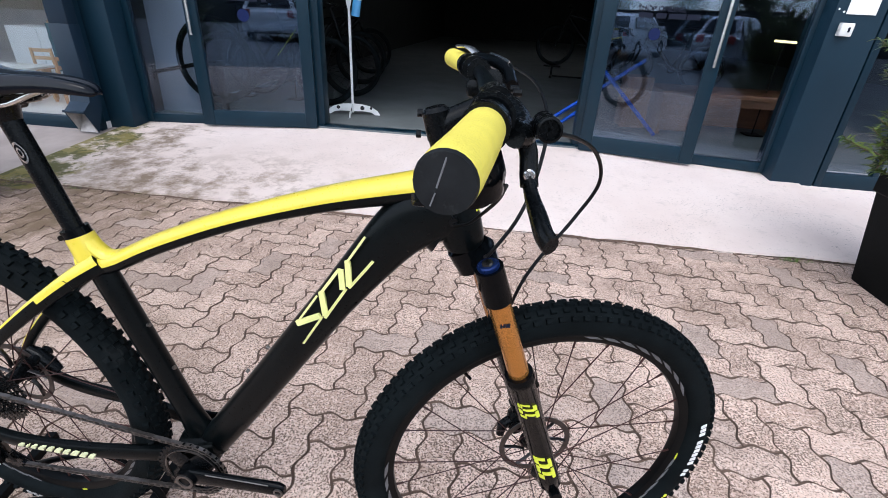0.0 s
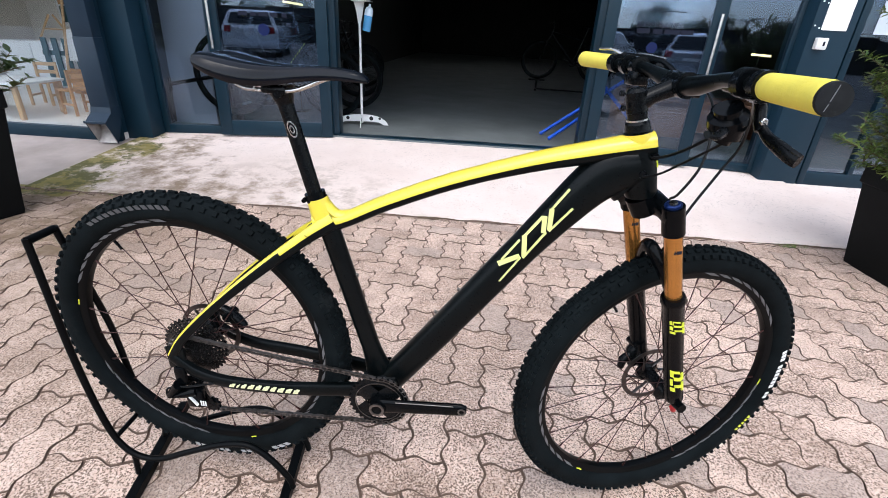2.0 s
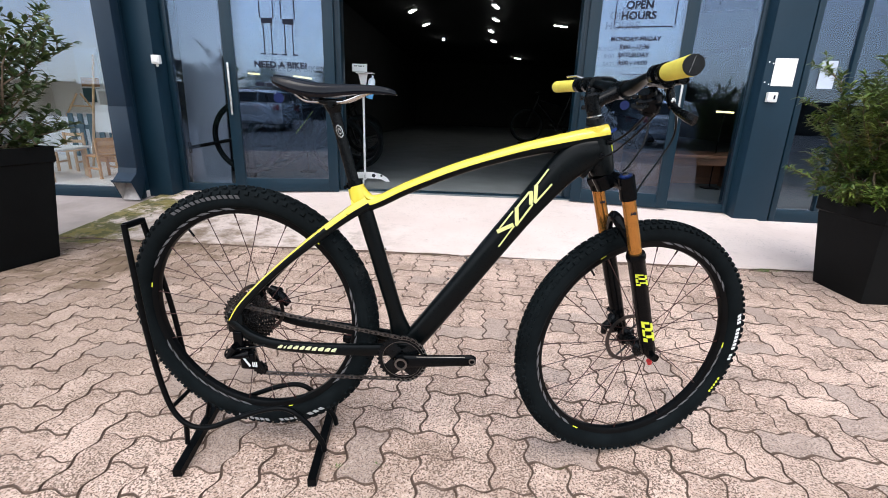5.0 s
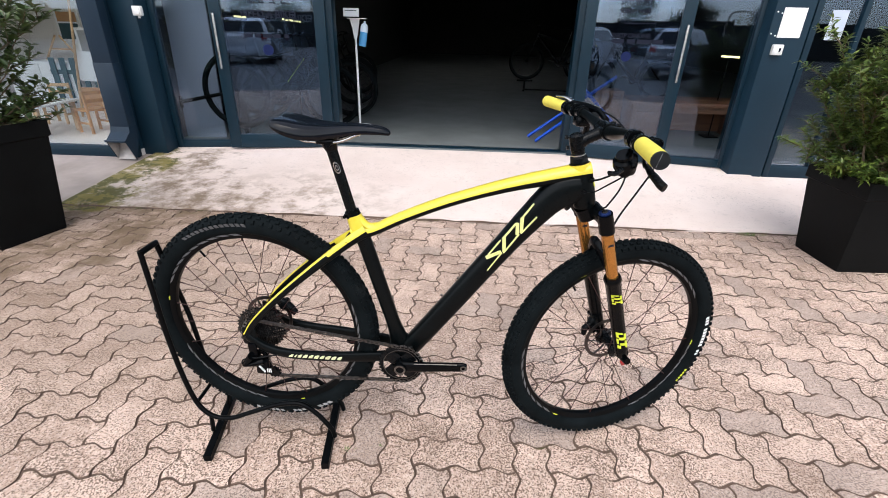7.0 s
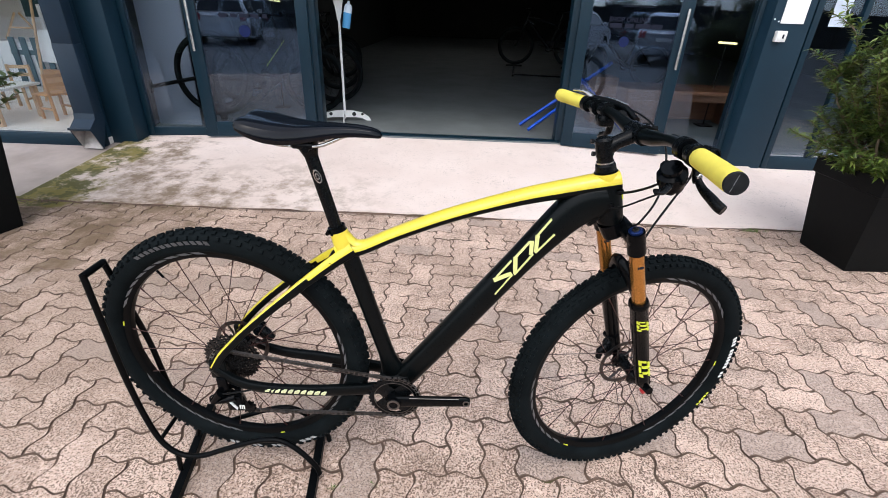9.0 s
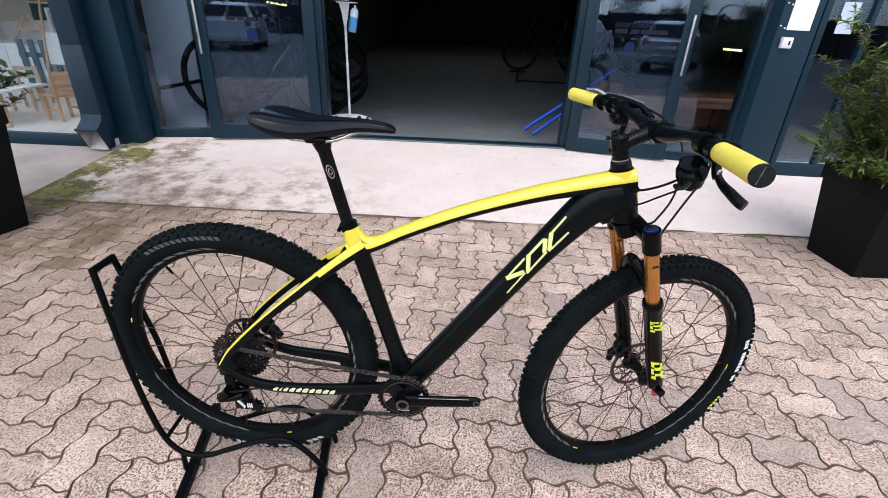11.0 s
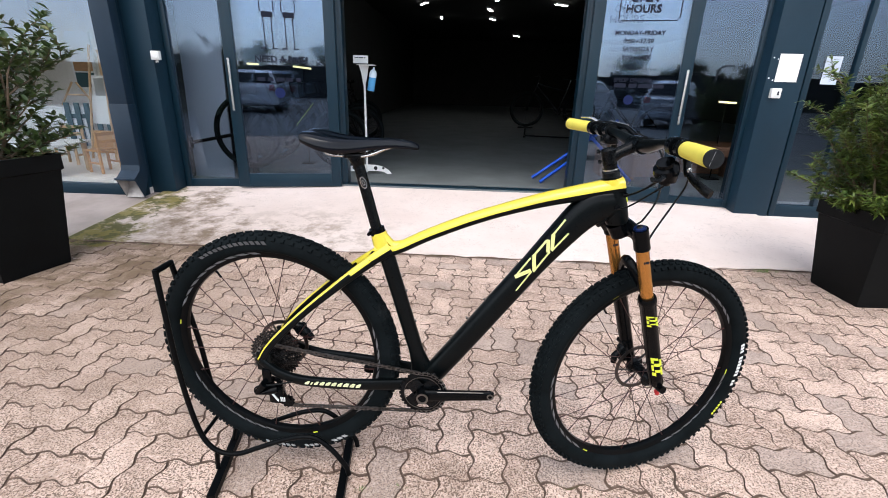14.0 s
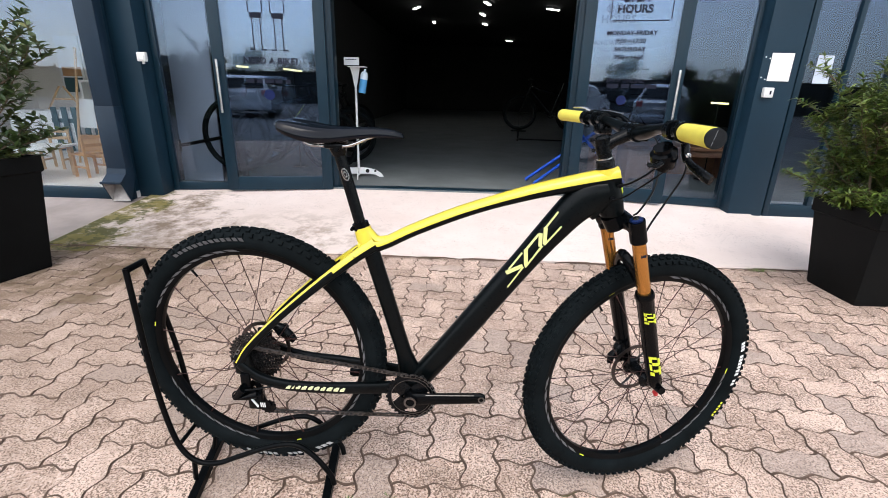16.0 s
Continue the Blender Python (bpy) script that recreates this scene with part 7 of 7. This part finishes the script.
def tree(m, seed, high, wide, label, leaves=2600):
    rnd = random.Random(seed)
    ob = thing("tree", label, "tree", "trees behind the fence", m)
    wood, green = bmesh.new(), bmesh.new()
    trunk = [Vector((0, 0, 0)), Vector((0.08, 0.02, high * 0.22)), Vector((-0.05, 0.06, high * 0.5)), Vector((0.04, 0, high * 0.85))]
    sweep(wood, trunk, [0.16, 0.12, 0.08, 0.03], None, 8)
    tips = []
    for i in range(11):
        t = rnd.uniform(0.25, 0.95)
        p = trunk[1].lerp(trunk[3], t)
        a = rnd.uniform(0, 2 * math.pi)
        q = p + Vector((math.cos(a), math.sin(a), rnd.uniform(0.2, 0.9))) * wide * rnd.uniform(0.45, 0.95) * (1.15 - 0.6 * t)
        sweep(wood, [p, (p + q) / 2 + Vector((0, 0, 0.12)), q], [0.05, 0.035, 0.012], None, 6)
        tips += [q, (p + q) / 2]
    for i in range(leaves):
        c = rnd.choice(tips)
        d = Vector((rnd.gauss(0, 1), rnd.gauss(0, 1), rnd.gauss(0, 0.8))) * wide * 0.19
        way = Vector((rnd.uniform(-1, 1), rnd.uniform(-1, 1), rnd.uniform(-0.6, 0.8)))
        leaf_blade(green, c + d, way, Vector((0, 0.1, 1)), rnd.uniform(0.14, 0.26), rnd.uniform(0.07, 0.12), 0.2)
    part("trunk", wood, BARK, ob, "forked grey-brown trunk and limbs")
    part("crown", green, LEAF_FAR, ob, "uneven crown of small leaves")


for i, (x, y, h, w) in enumerate(((-3.2, -29.5, 3.4, 1.5), (-0.4, -30.5, 2.7, 1.3), (1.8, -29.5, 3.6, 1.6), (6.4, -31, 3.0, 1.6), (-8.5, -30, 3.2, 1.9), (-14, -31, 3.8, 2.2), (13, -30, 3.1, 1.9), (20, -31, 3.9, 2.2))):
    tree(pose(x, y, -0.016), 40 + i, h, w, "scrubby dark green tree behind the fence")
lamp = thing("street_lamp", "tall pale bent street lamp on the parking ground", "street lamp", "", pose(3.1, -15.5, -0.016))
part("lamp_post", tube(smooth_line([(0, 0, 0), (0.01, 0, 1.1), (0.05, 0, 1.8), (0.13, 0, 2.12), (0.32, 0, 2.22)], 6), 0.045, 10), GALV, lamp)
part("lamp_head", spans(((0.31, -0.07, 2.18), (0.62, 0.07, 2.26)), bevel=0.02), PLASTIC, lamp)


# ---------------------------------------------------------------- interlocking pavers
W = 0.1085
ORIGIN = (-0.029, -0.183)
JOINT = 0.0024


def wave(u):
    """How far a joint swings aside along one unit of its length: flat crests with slanting runs between."""
    u = u % 1.0
    slope = 4 * u if u < 0.25 else 2 - 4 * u if u < 0.75 else 4 * u - 4
    return 0.095 * max(-1.0, min(1.0, 1.3 * slope))


def stone_parts(w, h, step=8):
    """Vertices and faces of one stone about its middle: the plan is a rectangle bent by the wave, with chamfered rims."""
    verts, faces = [], []

    def put(u, v, z):
        verts.append(((u - wave(v) - w / 2) * W, (v + wave(u) - h / 2) * W, z))
        return len(verts) - 1

    def rim(inset, z):
        e = inset / W
        us = [e + (w - 2 * e) * i / (w * step) for i in range(w * step + 1)]
        vs = [e + (h - 2 * e) * j / (h * step) for j in range(h * step + 1)]
        around = [(u, vs[0]) for u in us[:-1]] + [(us[-1], v) for v in vs[:-1]] + [(u, vs[-1]) for u in us[:0:-1]] + [(us[0], v) for v in vs[:0:-1]]
        return [put(u, v, z) for u, v in around]

    rings = [rim(JOINT, -0.012), rim(JOINT + 0.0003, -0.0024), rim(JOINT + 0.0014, 0.0)]
    k = len(rings[0])
    for p, q in zip(rings, rings[1:]):
        faces += [(p[i], p[(i + 1) % k], q[(i + 1) % k], q[i]) for i in range(k)]
    faces.append(tuple(rings[-1]))
    return verts, faces, k * 2


SHAPES = {"h": stone_parts(2, 1), "v": stone_parts(1, 2)}
MESHES = {}
for key, (verts, faces, rim_faces) in SHAPES.items():
    me = bpy.data.meshes.new("paver")
    me.from_pydata(verts, [], faces)
    me.materials.append(STONE)
    me.materials.append(STONE_RIM)
    me.polygons.foreach_set("material_index", [1 if i < rim_faces else 0 for i in range(len(faces))])
    MESHES[key] = me
rnd = random.Random(3)
spots = []
for i in range(-74, 75):
    for j in range(-44, 45):
        for key, dx, dy, w, h in (("h", 0, 0, 2, 1), ("v", 2, 0, 1, 2)):
            x = ORIGIN[0] + W * (i + 2 * j + dx + w / 2)
            y = ORIGIN[1] + W * (-i + 2 * j + dy + h / 2)
            if -5.5 < x < 5.1 and -2.58 < y and y - h * W / 2 < EDGE - 0.002:
                spots.append((key, x, y))
spots.sort(key=lambda s: (s[1] - 0.05) ** 2 * 0.55 + (s[2] - 0.15) ** 2)
verts, faces, kinds = [], [], []
for n, (key, x, y) in enumerate(spots):
    dz, ta, tb, tw = rnd.uniform(-0.0022, 0.0018), rnd.uniform(-0.009, 0.009), rnd.uniform(-0.009, 0.009), rnd.uniform(-0.010, 0.010)
    if n < 300:
        ob = new("paver", MESHES[key])
        ob.parent = bed
        ob.matrix_basis = Matrix.Translation((x, y, dz)) @ Euler((ta, tb, tw)).to_matrix().to_4x4()
    else:
        base = len(verts)
        verts += [(x + vx - tw * vy, y + vy + tw * vx, dz + vz - tb * vx + ta * vy) for vx, vy, vz in SHAPES[key][0]]
        faces += [tuple(base + q for q in f) for f in SHAPES[key][1]]
        kinds += [1 if i < SHAPES[key][2] else 0 for i in range(len(SHAPES[key][1]))]
me = bpy.data.meshes.new("pavers")
me.from_pydata(verts, [], faces)
me.materials.append(STONES)
me.materials.append(STONE_RIM)
me.polygons.foreach_set("material_index", kinds)
rest = new("pavers", me)
rest.parent = bed
tagged(rest, "pinkish interlocking concrete pavers in herringbone", "", "", "stuff")
